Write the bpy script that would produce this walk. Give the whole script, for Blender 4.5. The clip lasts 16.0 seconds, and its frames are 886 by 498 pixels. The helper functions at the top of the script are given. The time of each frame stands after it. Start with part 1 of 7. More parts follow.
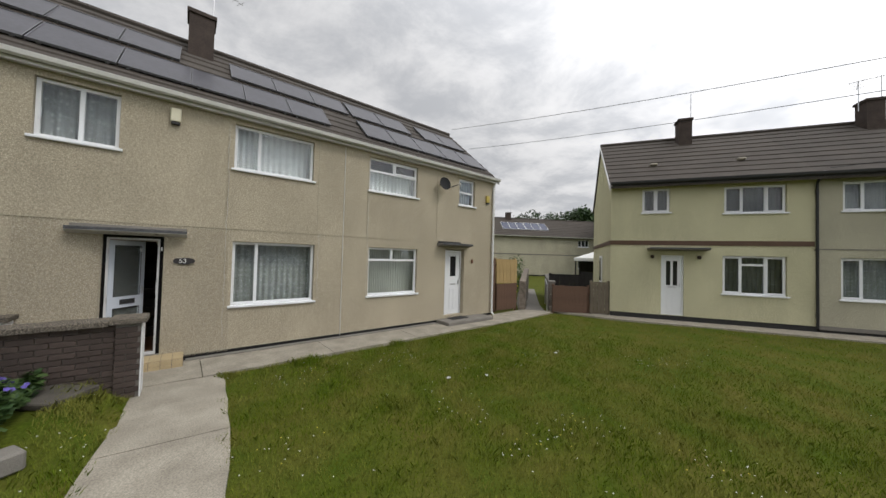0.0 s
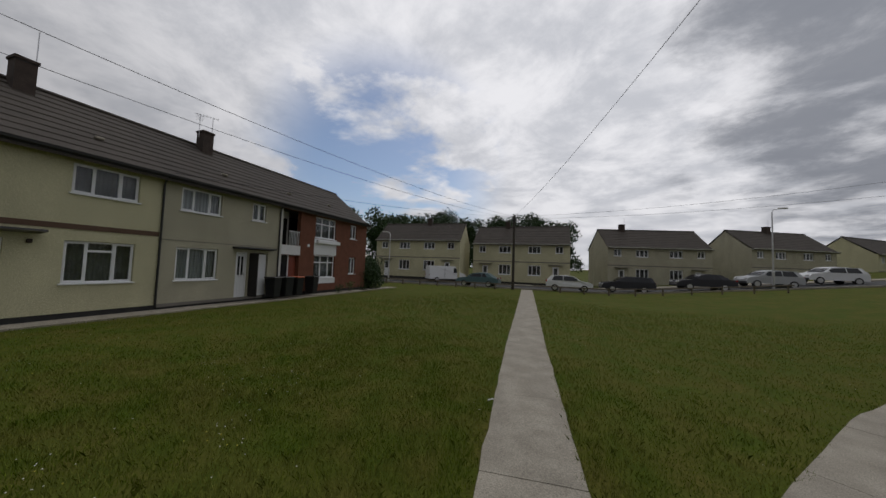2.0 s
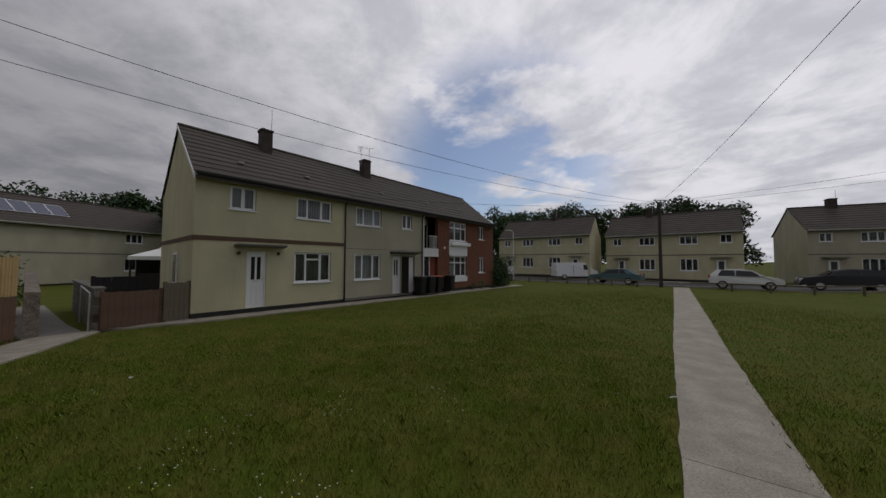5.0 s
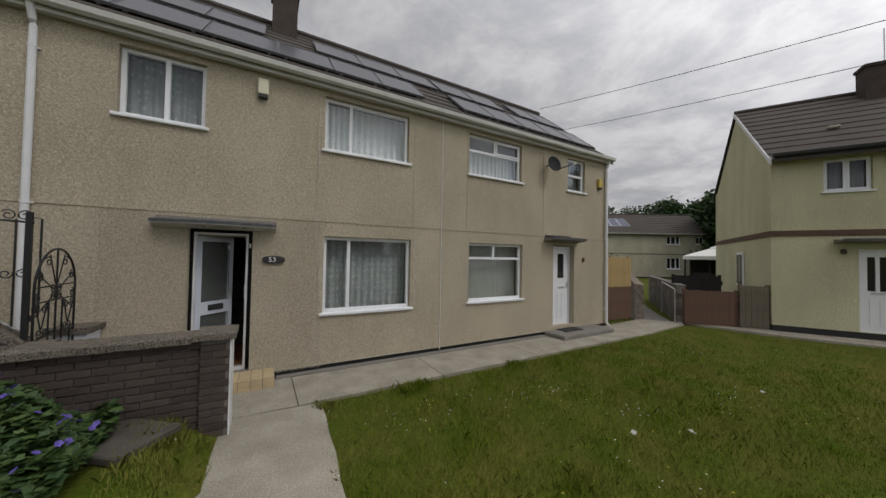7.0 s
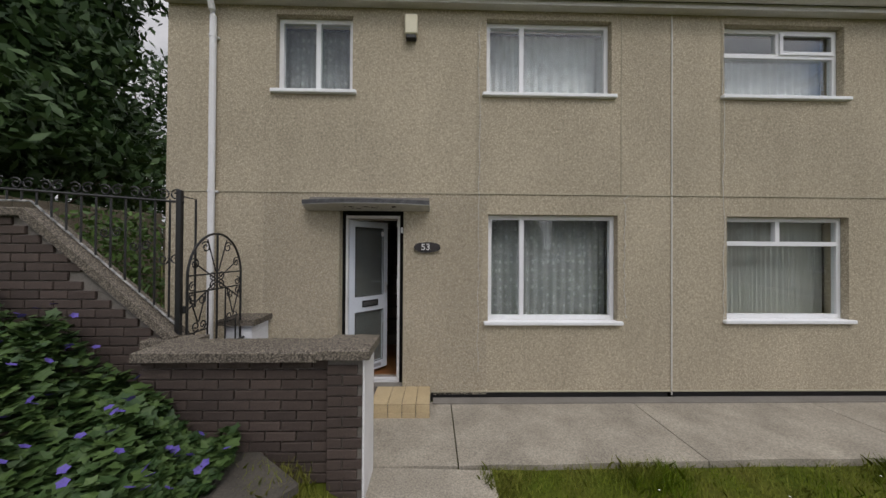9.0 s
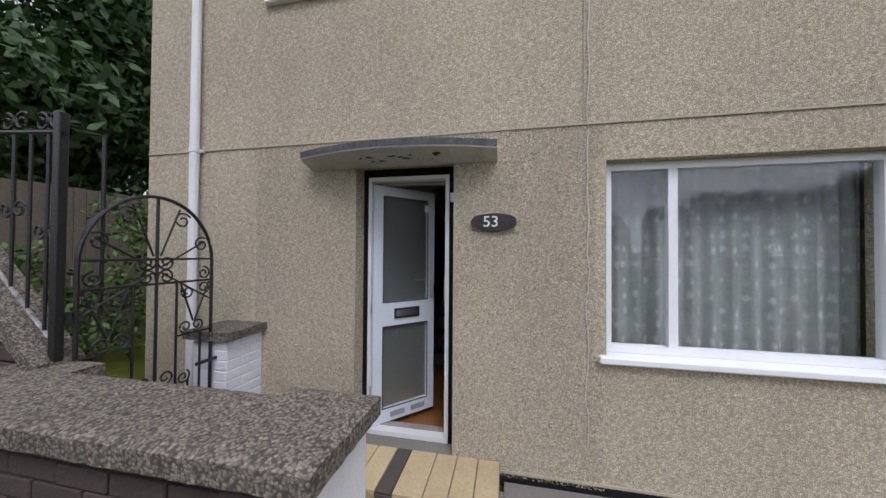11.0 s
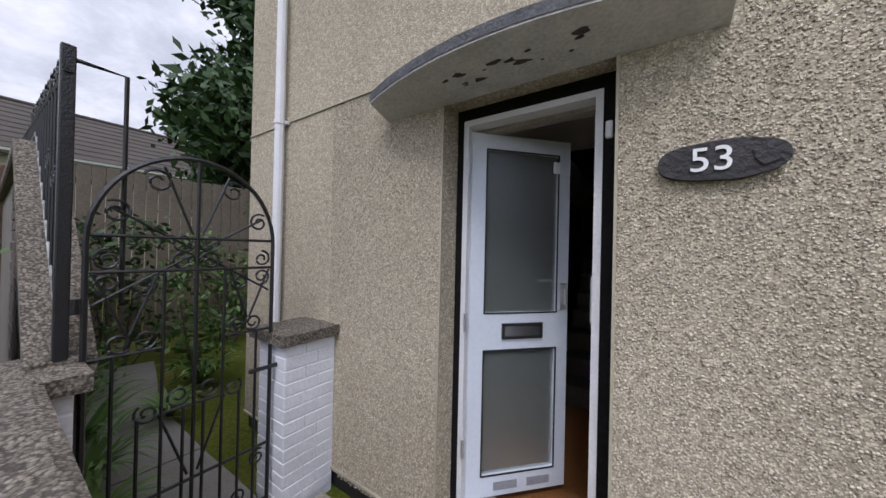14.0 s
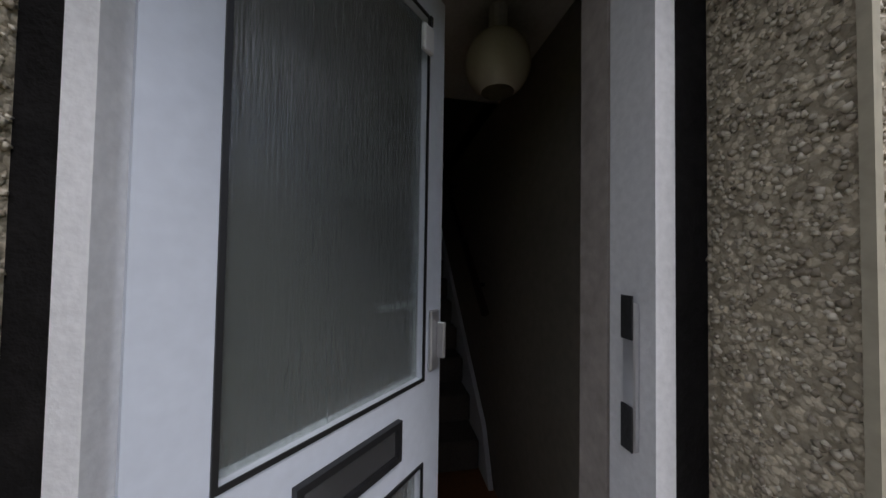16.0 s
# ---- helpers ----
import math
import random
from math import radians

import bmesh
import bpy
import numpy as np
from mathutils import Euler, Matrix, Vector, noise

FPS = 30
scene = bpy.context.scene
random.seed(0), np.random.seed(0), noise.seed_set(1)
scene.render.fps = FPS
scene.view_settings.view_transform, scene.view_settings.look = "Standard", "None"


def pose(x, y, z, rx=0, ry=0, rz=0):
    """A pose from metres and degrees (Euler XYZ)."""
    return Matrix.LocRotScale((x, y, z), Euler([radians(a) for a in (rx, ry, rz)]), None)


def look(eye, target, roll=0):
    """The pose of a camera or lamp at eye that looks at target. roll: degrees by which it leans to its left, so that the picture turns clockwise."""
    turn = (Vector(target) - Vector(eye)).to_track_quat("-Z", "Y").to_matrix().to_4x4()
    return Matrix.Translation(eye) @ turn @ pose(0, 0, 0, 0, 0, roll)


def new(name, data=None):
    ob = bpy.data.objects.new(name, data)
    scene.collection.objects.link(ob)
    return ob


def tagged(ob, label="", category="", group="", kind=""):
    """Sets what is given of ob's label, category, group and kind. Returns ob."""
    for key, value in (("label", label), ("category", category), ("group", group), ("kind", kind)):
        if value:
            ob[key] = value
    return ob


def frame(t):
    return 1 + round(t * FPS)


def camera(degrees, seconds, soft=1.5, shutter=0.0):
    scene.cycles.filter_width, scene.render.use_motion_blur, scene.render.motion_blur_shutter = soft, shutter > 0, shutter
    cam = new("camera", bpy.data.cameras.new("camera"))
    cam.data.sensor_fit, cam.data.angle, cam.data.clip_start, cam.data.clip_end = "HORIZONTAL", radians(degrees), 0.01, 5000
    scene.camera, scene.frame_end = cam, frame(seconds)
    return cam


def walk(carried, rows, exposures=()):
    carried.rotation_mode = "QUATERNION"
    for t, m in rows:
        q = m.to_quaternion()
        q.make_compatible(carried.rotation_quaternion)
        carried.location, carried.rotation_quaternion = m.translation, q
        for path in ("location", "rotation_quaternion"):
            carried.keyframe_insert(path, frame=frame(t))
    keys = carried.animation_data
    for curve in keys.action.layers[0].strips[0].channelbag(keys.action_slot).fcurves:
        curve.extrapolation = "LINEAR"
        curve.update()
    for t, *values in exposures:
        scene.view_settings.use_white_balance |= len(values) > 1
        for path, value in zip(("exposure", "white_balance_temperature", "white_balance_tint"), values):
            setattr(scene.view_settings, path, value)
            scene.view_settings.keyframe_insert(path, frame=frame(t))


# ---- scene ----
cam = camera(110.0, 16.0)
PATH = [
    (0, (1.068, -7.541, 2.061), (2.337, -5.996, 2.11), 1.5),
    (0.5, (0.992, -7.678, 2.018), (2.773, -6.769, 2.076), 2.0),
    (1, (0.89, -7.648, 1.956), (2.886, -7.538, 2.044), 2.1),
    (1.5, (0.859, -7.7, 1.921), (2.71, -8.451, 2.024), 1.8),
    (2, (0.904, -7.895, 1.957), (2.414, -9.201, 2.068), 2.0),
    (2.5, (0.933, -8.036, 1.942), (2.108, -9.65, 2.049), 1.7),
    (3, (0.989, -8.066, 1.916), (1.974, -9.804, 2.01), 1.7),
    (3.2, (0.991, -8.026, 1.914), (1.972, -9.766, 2.01), 1.6),
    (5.3, (0.721, -6.73, 1.931), (2.712, -6.9, 2.019), 0.8),
    (5.5, (0.677, -6.579, 1.936), (2.664, -6.366, 2.02), 1.4),
    (6, (0.631, -6.189, 1.941), (2.315, -5.113, 2.006), 1.2),
    (6.5, (0.769, -5.972, 1.909), (2.033, -4.423, 1.965), 0.8),
    (7, (0.921, -5.562, 1.951), (1.909, -3.823, 1.999), 1.0),
    (7.5, (0.924, -5.124, 1.953), (1.685, -3.274, 1.974), 1.0),
    (8, (1.011, -4.675, 1.912), (1.629, -2.773, 1.918), 0.8),
    (8.5, (1.107, -4.21, 1.86), (1.428, -2.236, 1.87), 0.7),
    (8.7, (1.126, -4.032, 1.839), (1.301, -2.04, 1.851), 0.5),
    (10.8, (1.13, -2.361, 1.635), (0.892, -0.376, 1.666), 0.1),
    (11, (1.106, -2.237, 1.627), (0.708, -0.277, 1.657), 0.4),
    (11.5, (1.035, -1.964, 1.618), (0.578, -0.017, 1.631), 0.5),
    (12, (1.012, -1.695, 1.625), (0.408, 0.211, 1.614), 0.2),
    (12.5, (0.995, -1.562, 1.606), (-0.033, 0.154, 1.617), 0.8),
    (13, (0.984, -1.525, 1.601), (-0.128, 0.137, 1.607), 1.0),
    (13.5, (0.972, -1.488, 1.585), (-0.133, 0.179, 1.595), 0.9),
    (14, (0.851, -1.309, 1.549), (-0.268, 0.349, 1.559), 1.3),
    (14.5, (0.659, -1.104, 1.562), (-0.336, 0.631, 1.545), 1.2),
    (15, (0.442, -0.745, 1.551), (-0.219, 1.143, 1.538), 1.1),
    (15.5, (0.287, -0.468, 1.505), (0.1, 1.523, 1.56), 1.2),
    (16, (0.301, -0.212, 1.509), (0.659, 1.755, 1.561), 0.9),
]
EXPOSURES = [
    (0.0, -0.2, 6500, 10), (0.5, -0.42, 6500, 10), (1.0, -0.74, 6450, 11), (1.5, -1.14, 6450, 12), (2.0, -1.4, 6400, 12), (3.0, -1.5, 6400, 12),
    (5.3, -1.5, 6350, 15), (5.5, -1.5, 6350, 15), (6.0, -1.2, 6400, 14), (6.5, -0.85, 6450, 13), (7.0, -0.70, 6500, 12), (8.5, -0.45, 6500, 13),
    (10.8, -0.03, 6000, 18), (12.5, 0.2, 5850, 18), (14.5, 0.15, 5850, 18), (15.5, 0.05, 6000, 16), (16.0, -0.15, 6100, 16),
]
walk(cam, [(r[0], look(*r[1:])) for r in PATH], EXPOSURES)

# ---- world, sun ----
SUN_AZ, SUN_EL = radians(-68), radians(52)      # direction towards the sun, from +x
world = bpy.data.worlds.new("overcast_sky")
scene.world = world
world.use_nodes = True
wn, wl = world.node_tree.nodes, world.node_tree.links
wn.clear()


def wnode(kind, **kw):
    n = wn.new(kind)
    for k, v in kw.items():
        setattr(n, k, v)
    return n


def build_sky():
    out, bg = wnode("ShaderNodeOutputWorld"), wnode("ShaderNodeBackground")
    sky = wnode("ShaderNodeTexSky", sky_type="NISHITA", sun_disc=False, sun_elevation=SUN_EL,
                sun_rotation=math.pi / 2 - SUN_AZ, dust_density=1.0)
    tc = wnode("ShaderNodeTexCoord")
    # clouds live on a flat layer above: project the direction onto it
    sep = wnode("ShaderNodeSeparateXYZ")
    wl.new(tc.outputs["Generated"], sep.inputs[0])
    zz = wnode("ShaderNodeMath", operation="MAXIMUM")
    wl.new(sep.outputs["Z"], zz.inputs[0])
    zz.inputs[1].default_value = 0.0
    za = wnode("ShaderNodeMath", operation="ADD")
    wl.new(zz.outputs[0], za.inputs[0])
    za.inputs[1].default_value = 0.16
    dx, dy = wnode("ShaderNodeMath", operation="DIVIDE"), wnode("ShaderNodeMath", operation="DIVIDE")
    for d, ax in ((dx, "X"), (dy, "Y")):
        wl.new(sep.outputs[ax], d.inputs[0])
        wl.new(za.outputs[0], d.inputs[1])
    com = wnode("ShaderNodeCombineXYZ")
    wl.new(dx.outputs[0], com.inputs[0])
    wl.new(dy.outputs[0], com.inputs[1])

    def cloud(scale, detail, rough, lo, hi, a, b, seed):
        n = wnode("ShaderNodeTexNoise")
        mp = wnode("ShaderNodeMapping")
        mp.inputs["Location"].default_value = (seed, seed * 1.7, 0)
        wl.new(com.outputs[0], mp.inputs[0])
        wl.new(mp.outputs[0], n.inputs["Vector"])
        n.inputs["Scale"].default_value, n.inputs["Detail"].default_value = scale, detail
        n.inputs["Roughness"].default_value, n.inputs["Distortion"].default_value = rough, 0.25
        r = wnode("ShaderNodeMapRange", interpolation_type="SMOOTHSTEP")
        for k, v in ((1, lo), (2, hi), (3, a), (4, b)):
            r.inputs[k].default_value = v
        wl.new(n.outputs["Fac"], r.inputs[0])
        return r.outputs[0]

    cover = cloud(1.3, 9, 0.6, 0.44, 0.60, 0.0, 1.0, SKY_SEED)
    tone = cloud(2.3, 10, 0.64, 0.34, 0.66, 0.0, 1.0, 2.3)
    # a heavy grey bank towards the south-west
    d = Vector((-0.32, -0.86, 0.46)).normalized()
    dot = wnode("ShaderNodeVectorMath", operation="DOT_PRODUCT")
    wl.new(tc.outputs["Generated"], dot.inputs[0])
    dot.inputs[1].default_value = d
    edge = cloud(1.9, 8, 0.62, 0.3, 0.7, -0.07, 0.07, 5.1)
    ad = wnode("ShaderNodeMath", operation="ADD")
    wl.new(dot.outputs["Value"], ad.inputs[0])
    wl.new(edge, ad.inputs[1])
    bank = wnode("ShaderNodeMapRange", interpolation_type="SMOOTHSTEP")
    for k, v in ((1, 0.83), (2, 0.985), (3, 0.0), (4, 0.92)):
        bank.inputs[k].default_value = v
    wl.new(ad.outputs[0], bank.inputs[0])
    col = wnode("ShaderNodeMix", data_type="RGBA")
    col.inputs[6].default_value = (5.6, 5.75, 6.05, 1)
    col.inputs[7].default_value = (8.4, 8.4, 8.5, 1)
    wl.new(tone, col.inputs[0])
    col2 = wnode("ShaderNodeMix", data_type="RGBA")
    col2.inputs[7].default_value = (2.2, 2.35, 2.65, 1)
    wl.new(bank.outputs[0], col2.inputs[0])
    wl.new(col.outputs[2], col2.inputs[6])
    # thin cloud is brightest round the hidden sun
    sd = wnode("ShaderNodeVectorMath", operation="DOT_PRODUCT")
    wl.new(tc.outputs["Generated"], sd.inputs[0])
    sd.inputs[1].default_value = (math.cos(SUN_AZ) * math.cos(SUN_EL), math.sin(SUN_AZ) * math.cos(SUN_EL), math.sin(SUN_EL))
    gl = wnode("ShaderNodeMapRange", interpolation_type="SMOOTHERSTEP")
    for k, v in ((1, -0.1), (2, 1.0), (3, 1.0), (4, 2.6)):
        gl.inputs[k].default_value = v
    wl.new(sd.outputs["Value"], gl.inputs[0])
    glow = wnode("ShaderNodeVectorMath", operation="SCALE")
    wl.new(col2.outputs[2], glow.inputs[0])
    wl.new(gl.outputs[0], glow.inputs["Scale"])
    lowd = wnode("ShaderNodeVectorMath", operation="DOT_PRODUCT")
    wl.new(tc.outputs["Generated"], lowd.inputs[0])
    lowd.inputs[1].default_value = Vector((0.84, -0.47, 0.27)).normalized()
    gapr = wnode("ShaderNodeMapRange", interpolation_type="SMOOTHSTEP")
    for k, v in ((1, 0.92), (2, 0.985), (3, 1.0), (4, 0.0)):
        gapr.inputs[k].default_value = v
    wl.new(lowd.outputs["Value"], gapr.inputs[0])
    cov2 = wnode("ShaderNodeMath", operation="MAXIMUM")
    wl.new(cover, cov2.inputs[0])
    wl.new(gapr.outputs[0], cov2.inputs[1])
    mx = wnode("ShaderNodeMath", operation="MAXIMUM")
    wl.new(cov2.outputs[0], mx.inputs[0])
    wl.new(bank.outputs[0], mx.inputs[1])
    mix = wnode("ShaderNodeMix", data_type="RGBA")
    wl.new(mx.outputs[0], mix.inputs[0])
    clear = wnode("ShaderNodeVectorMath", operation="SCALE")
    wl.new(sky.outputs[0], clear.inputs[0])
    clear.inputs["Scale"].default_value = 2.2
    wl.new(clear.outputs[0], mix.inputs[6])
    wl.new(glow.outputs[0], mix.inputs[7])
    wl.new(mix.outputs[2], bg.inputs[0])
    bg.inputs[1].default_value = 0.10
    wl.new(bg.outputs[0], out.inputs[0])


SKY_SEED = 3.1
build_sky()
sun = new("sun", bpy.data.lights.new("sun", "SUN"))
sun.data.energy, sun.data.angle, sun.data.color = 1.2, radians(14), (1.0, 0.96, 0.9)
sun.matrix_world = look((0, 0, 30), (-math.cos(SUN_AZ) * 10, -math.sin(SUN_AZ) * 10, 30 - 10 * math.tan(SUN_EL)))

# ---- materials ----
MATS = {}


def mat(name, base, rough=0.8, var=0.12, scale=3.0, fine=60.0, bump=0.0, bscale=None, metal=0.0, second=None,
        stain=0.0, spec=0.5, random_tint=0.0):
    """A surface with broad stains, fine grain and relief."""
    if name in MATS:
        return MATS[name]
    m = bpy.data.materials.new(name)
    m.use_nodes = True
    N, L = m.node_tree.nodes, m.node_tree.links
    bs = N["Principled BSDF"]
    tc = N.new("ShaderNodeTexCoord")
    big, small = N.new("ShaderNodeTexNoise"), N.new("ShaderNodeTexNoise")
    for n, s, d in ((big, scale, 5), (small, fine, 3)):
        n.inputs["Scale"].default_value, n.inputs["Detail"].default_value = s, d
        L.new(tc.outputs["Object"], n.inputs["Vector"])
    a, b = Vector(base), Vector(second or [c * (1 - var) for c in base])
    ramp = N.new("ShaderNodeMix")
    ramp.data_type = "RGBA"
    ramp.inputs[6].default_value, ramp.inputs[7].default_value = (*b, 1), (*a, 1)
    mr = N.new("ShaderNodeMapRange")
    mr.inputs[1].default_value, mr.inputs[2].default_value = 0.3, 0.7
    L.new(big.outputs["Fac"], mr.inputs[0])
    L.new(mr.outputs[0], ramp.inputs[0])
    g = N.new("ShaderNodeMix")
    g.data_type, g.blend_type = "RGBA", "MULTIPLY"
    g.inputs[0].default_value = 1.0
    mg = N.new("ShaderNodeMapRange")
    for k, v in ((1, 0.25), (2, 0.75), (3, 1 - var), (4, 1 + var * 0.6)):
        mg.inputs[k].default_value = v
    L.new(small.outputs["Fac"], mg.inputs[0])
    L.new(ramp.outputs[2], g.inputs[6])
    L.new(mg.outputs[0], g.inputs[7])
    top = g.outputs[2]
    if random_tint:
        oi = N.new("ShaderNodeObjectInfo")
        rr = N.new("ShaderNodeMapRange")
        rr.inputs[3].default_value, rr.inputs[4].default_value = 1 - random_tint, 1 + random_tint
        L.new(oi.outputs["Random"], rr.inputs[0])
        h = N.new("ShaderNodeMix")
        h.data_type, h.blend_type = "RGBA", "MULTIPLY"
        h.inputs[0].default_value = 1.0
        L.new(top, h.inputs[6])
        L.new(rr.outputs[0], h.inputs[7])
        top = h.outputs[2]
    L.new(top, bs.inputs["Base Color"])
    bs.inputs["Roughness"].default_value, bs.inputs["Metallic"].default_value = rough, metal
    bs.inputs["Specular IOR Level"].default_value = spec
    if bump:
        bp = N.new("ShaderNodeBump")
        bp.inputs["Strength"].default_value = bump
        bp.inputs["Distance"].default_value = 0.01
        src = small
        if bscale:
            src = N.new("ShaderNodeTexNoise")
            src.inputs["Scale"].default_value, src.inputs["Detail"].default_value = bscale, 4
            L.new(tc.outputs["Object"], src.inputs["Vector"])
        L.new(src.outputs["Fac"], bp.inputs["Height"])
        L.new(bp.outputs[0], bs.inputs["Normal"])
    MATS[name] = m
    return m


def pebbledash(name, stone, mortar, scale=150.0):
    """Pebbledash render: stone chips of mixed tone bedded in mortar, with broad weather stains."""
    m = bpy.data.materials.new(name)
    m.use_nodes = True
    N, L = m.node_tree.nodes, m.node_tree.links
    bs = N["Principled BSDF"]
    tc = N.new("ShaderNodeTexCoord")
    wob = N.new("ShaderNodeTexNoise")
    wob.inputs["Scale"].default_value = scale * 1.3
    L.new(tc.outputs["Object"], wob.inputs["Vector"])
    ws = N.new("ShaderNodeVectorMath")
    ws.operation = "MULTIPLY_ADD"
    ws.inputs[1].default_value = (0.007,) * 3
    L.new(wob.outputs["Color"], ws.inputs[0])
    L.new(tc.outputs["Object"], ws.inputs[2])
    v = N.new("ShaderNodeTexVoronoi")
    v.inputs["Scale"].default_value = scale
    L.new(ws.outputs[0], v.inputs["Vector"])
    tone = N.new("ShaderNodeSeparateColor")
    L.new(v.outputs["Color"], tone.inputs[0])
    cr = N.new("ShaderNodeMapRange")
    cr.inputs[3].default_value, cr.inputs[4].default_value = 0.62, 1.32
    L.new(tone.outputs[0], cr.inputs[0])
    sc = N.new("ShaderNodeMix")
    sc.data_type, sc.blend_type = "RGBA", "MULTIPLY"
    sc.inputs[0].default_value, sc.inputs[6].default_value = 1.0, (*stone, 1)
    L.new(cr.outputs[0], sc.inputs[7])
    gap = N.new("ShaderNodeMapRange")
    gap.interpolation_type = "SMOOTHSTEP"
    for k, x in ((1, 0.38), (2, 0.72), (3, 0.0), (4, 1.0)):
        gap.inputs[k].default_value = x
    L.new(v.outputs["Distance"], gap.inputs[0])
    mx = N.new("ShaderNodeMix")
    mx.data_type = "RGBA"
    mx.inputs[7].default_value = (*mortar, 1)
    L.new(gap.outputs[0], mx.inputs[0])
    L.new(sc.outputs[2], mx.inputs[6])
    big = N.new("ShaderNodeTexNoise")
    big.inputs["Scale"].default_value, big.inputs["Detail"].default_value = 1.1, 7
    mp = N.new("ShaderNodeMapping")
    mp.inputs["Scale"].default_value = (1.0, 1.0, 0.45)
    L.new(tc.outputs["Object"], mp.inputs[0])
    L.new(mp.outputs[0], big.inputs["Vector"])
    br = N.new("ShaderNodeMapRange")
    for k, x in ((1, 0.3), (2, 0.72), (3, 0.86), (4, 1.08)):
        br.inputs[k].default_value = x
    L.new(big.outputs["Fac"], br.inputs[0])
    fin = N.new("ShaderNodeMix")
    fin.data_type, fin.blend_type = "RGBA", "MULTIPLY"
    fin.inputs[0].default_value = 1.0
    L.new(mx.outputs[2], fin.inputs[6])
    L.new(br.outputs[0], fin.inputs[7])
    # clumps of coarser stone that read from across the path
    mid = N.new("ShaderNodeTexNoise")
    mid.inputs["Scale"].default_value, mid.inputs["Detail"].default_value, mid.inputs["Roughness"].default_value = 34.0, 4, 0.7
    L.new(tc.outputs["Object"], mid.inputs["Vector"])
    mrr = N.new("ShaderNodeMapRange")
    for k, x in ((1, 0.3), (2, 0.7), (3, 0.70), (4, 1.24)):
        mrr.inputs[k].default_value = x
    L.new(mid.outputs["Fac"], mrr.inputs[0])
    spk = N.new("ShaderNodeMix")
    spk.data_type, spk.blend_type = "RGBA", "MULTIPLY"
    spk.inputs[0].default_value = 1.0
    L.new(fin.outputs[2], spk.inputs[6])
    L.new(mrr.outputs[0], spk.inputs[7])
    L.new(spk.outputs[2], bs.inputs["Base Color"])
    inv = N.new("ShaderNodeMath")
    inv.operation = "SUBTRACT"
    inv.inputs[0].default_value = 1.0
    L.new(v.outputs["Distance"], inv.inputs[1])
    bp = N.new("ShaderNodeBump")
    bp.inputs["Strength"].default_value, bp.inputs["Distance"].default_value = 0.7, 0.004
    L.new(inv.outputs[0], bp.inputs["Height"])
    L.new(bp.outputs[0], bs.inputs["Normal"])
    bs.inputs["Roughness"].default_value = 0.9
    bs.inputs["Specular IOR Level"].default_value = 0.25
    MATS[name] = m
    return m


def glass(name, tint=(0.9, 0.95, 0.95), rough=0.0, ripple=0.0, clear=1.0):
    m = bpy.data.materials.new(name)
    m.use_nodes = True
    N, L = m.node_tree.nodes, m.node_tree.links
    bs = N["Principled BSDF"]
    bs.inputs["Base Color"].default_value = (*tint, 1)
    bs.inputs["Transmission Weight"].default_value = clear
    bs.inputs["Roughness"].default_value = rough
    bs.inputs["IOR"].default_value = 1.45
    if ripple:
        tc, mp, n, b = (N.new("ShaderNode" + k) for k in ("TexCoord", "Mapping", "TexNoise", "Bump"))
        mp.inputs["Scale"].default_value = (60, 60, 2.5)
        n.inputs["Scale"].default_value = 4
        L.new(tc.outputs["Object"], mp.inputs[0])
        L.new(mp.outputs[0], n.inputs["Vector"])
        L.new(n.outputs["Fac"], b.inputs["Height"])
        b.inputs["Strength"].default_value, b.inputs["Distance"].default_value = ripple, 0.003
        L.new(b.outputs[0], bs.inputs["Normal"])
    MATS[name] = m
    return m


DASH_A = pebbledash("cream_pebbledash", (0.50, 0.44, 0.33), (0.33, 0.285, 0.205), 125.0)
DASH_B = pebbledash("pale_yellow_dash", (0.60, 0.57, 0.38), (0.50, 0.47, 0.30), 160.0)
DASH_C = pebbledash("grey_beige_dash", (0.47, 0.44, 0.33), (0.38, 0.36, 0.27), 160.0)
UPVC = mat("white_upvc", (0.78, 0.79, 0.80), 0.35, 0.04, 2.0, 30.0)
WHITE = mat("weathered_white_paint", (0.72, 0.72, 0.72), 0.6, 0.10, 5.0, 90.0, 0.15)
WHITE_OLD = mat("grey_white_soffit", (0.58, 0.57, 0.53), 0.7, 0.12, 4.0, 60.0, 0.1)
BLACK = mat("black_bitumen", (0.02, 0.02, 0.02), 0.55, 0.3, 6.0, 80.0, 0.2)
TILE = mat("brown_concrete_tile", (0.060, 0.049, 0.039), 0.85, 0.25, 1.2, 30.0, 0.4, random_tint=0.12)
CHIM = mat("dark_chimney_brick", (0.07, 0.05, 0.04), 0.9, 0.4, 4.0, 40.0, 0.5)
BRICKRED = mat("red_brick", (0.19, 0.072, 0.040), 0.9, 0.25, 3.0, 50.0, 0.4)
CONC = mat("worn_concrete_path", (0.37, 0.335, 0.27), 0.92, 0.42, 2.4, 70.0, 0.7, bscale=60.0, second=(0.25, 0.225, 0.18))
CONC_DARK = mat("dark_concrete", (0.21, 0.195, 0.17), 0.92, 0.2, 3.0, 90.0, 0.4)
ASPH = mat("asphalt", (0.055, 0.055, 0.055), 0.9, 0.2, 1.0, 150.0, 0.4)
SOIL = mat("grass_ground", (0.056, 0.086, 0.007), 0.95, 0.45, 1.4, 35.0, 0.5, second=(0.105, 0.098, 0.020), spec=0.08)
PANEL = mat("solar_glass", (0.055, 0.053, 0.066), 0.34, 0.35, 2.6, 14.0, spec=0.35)
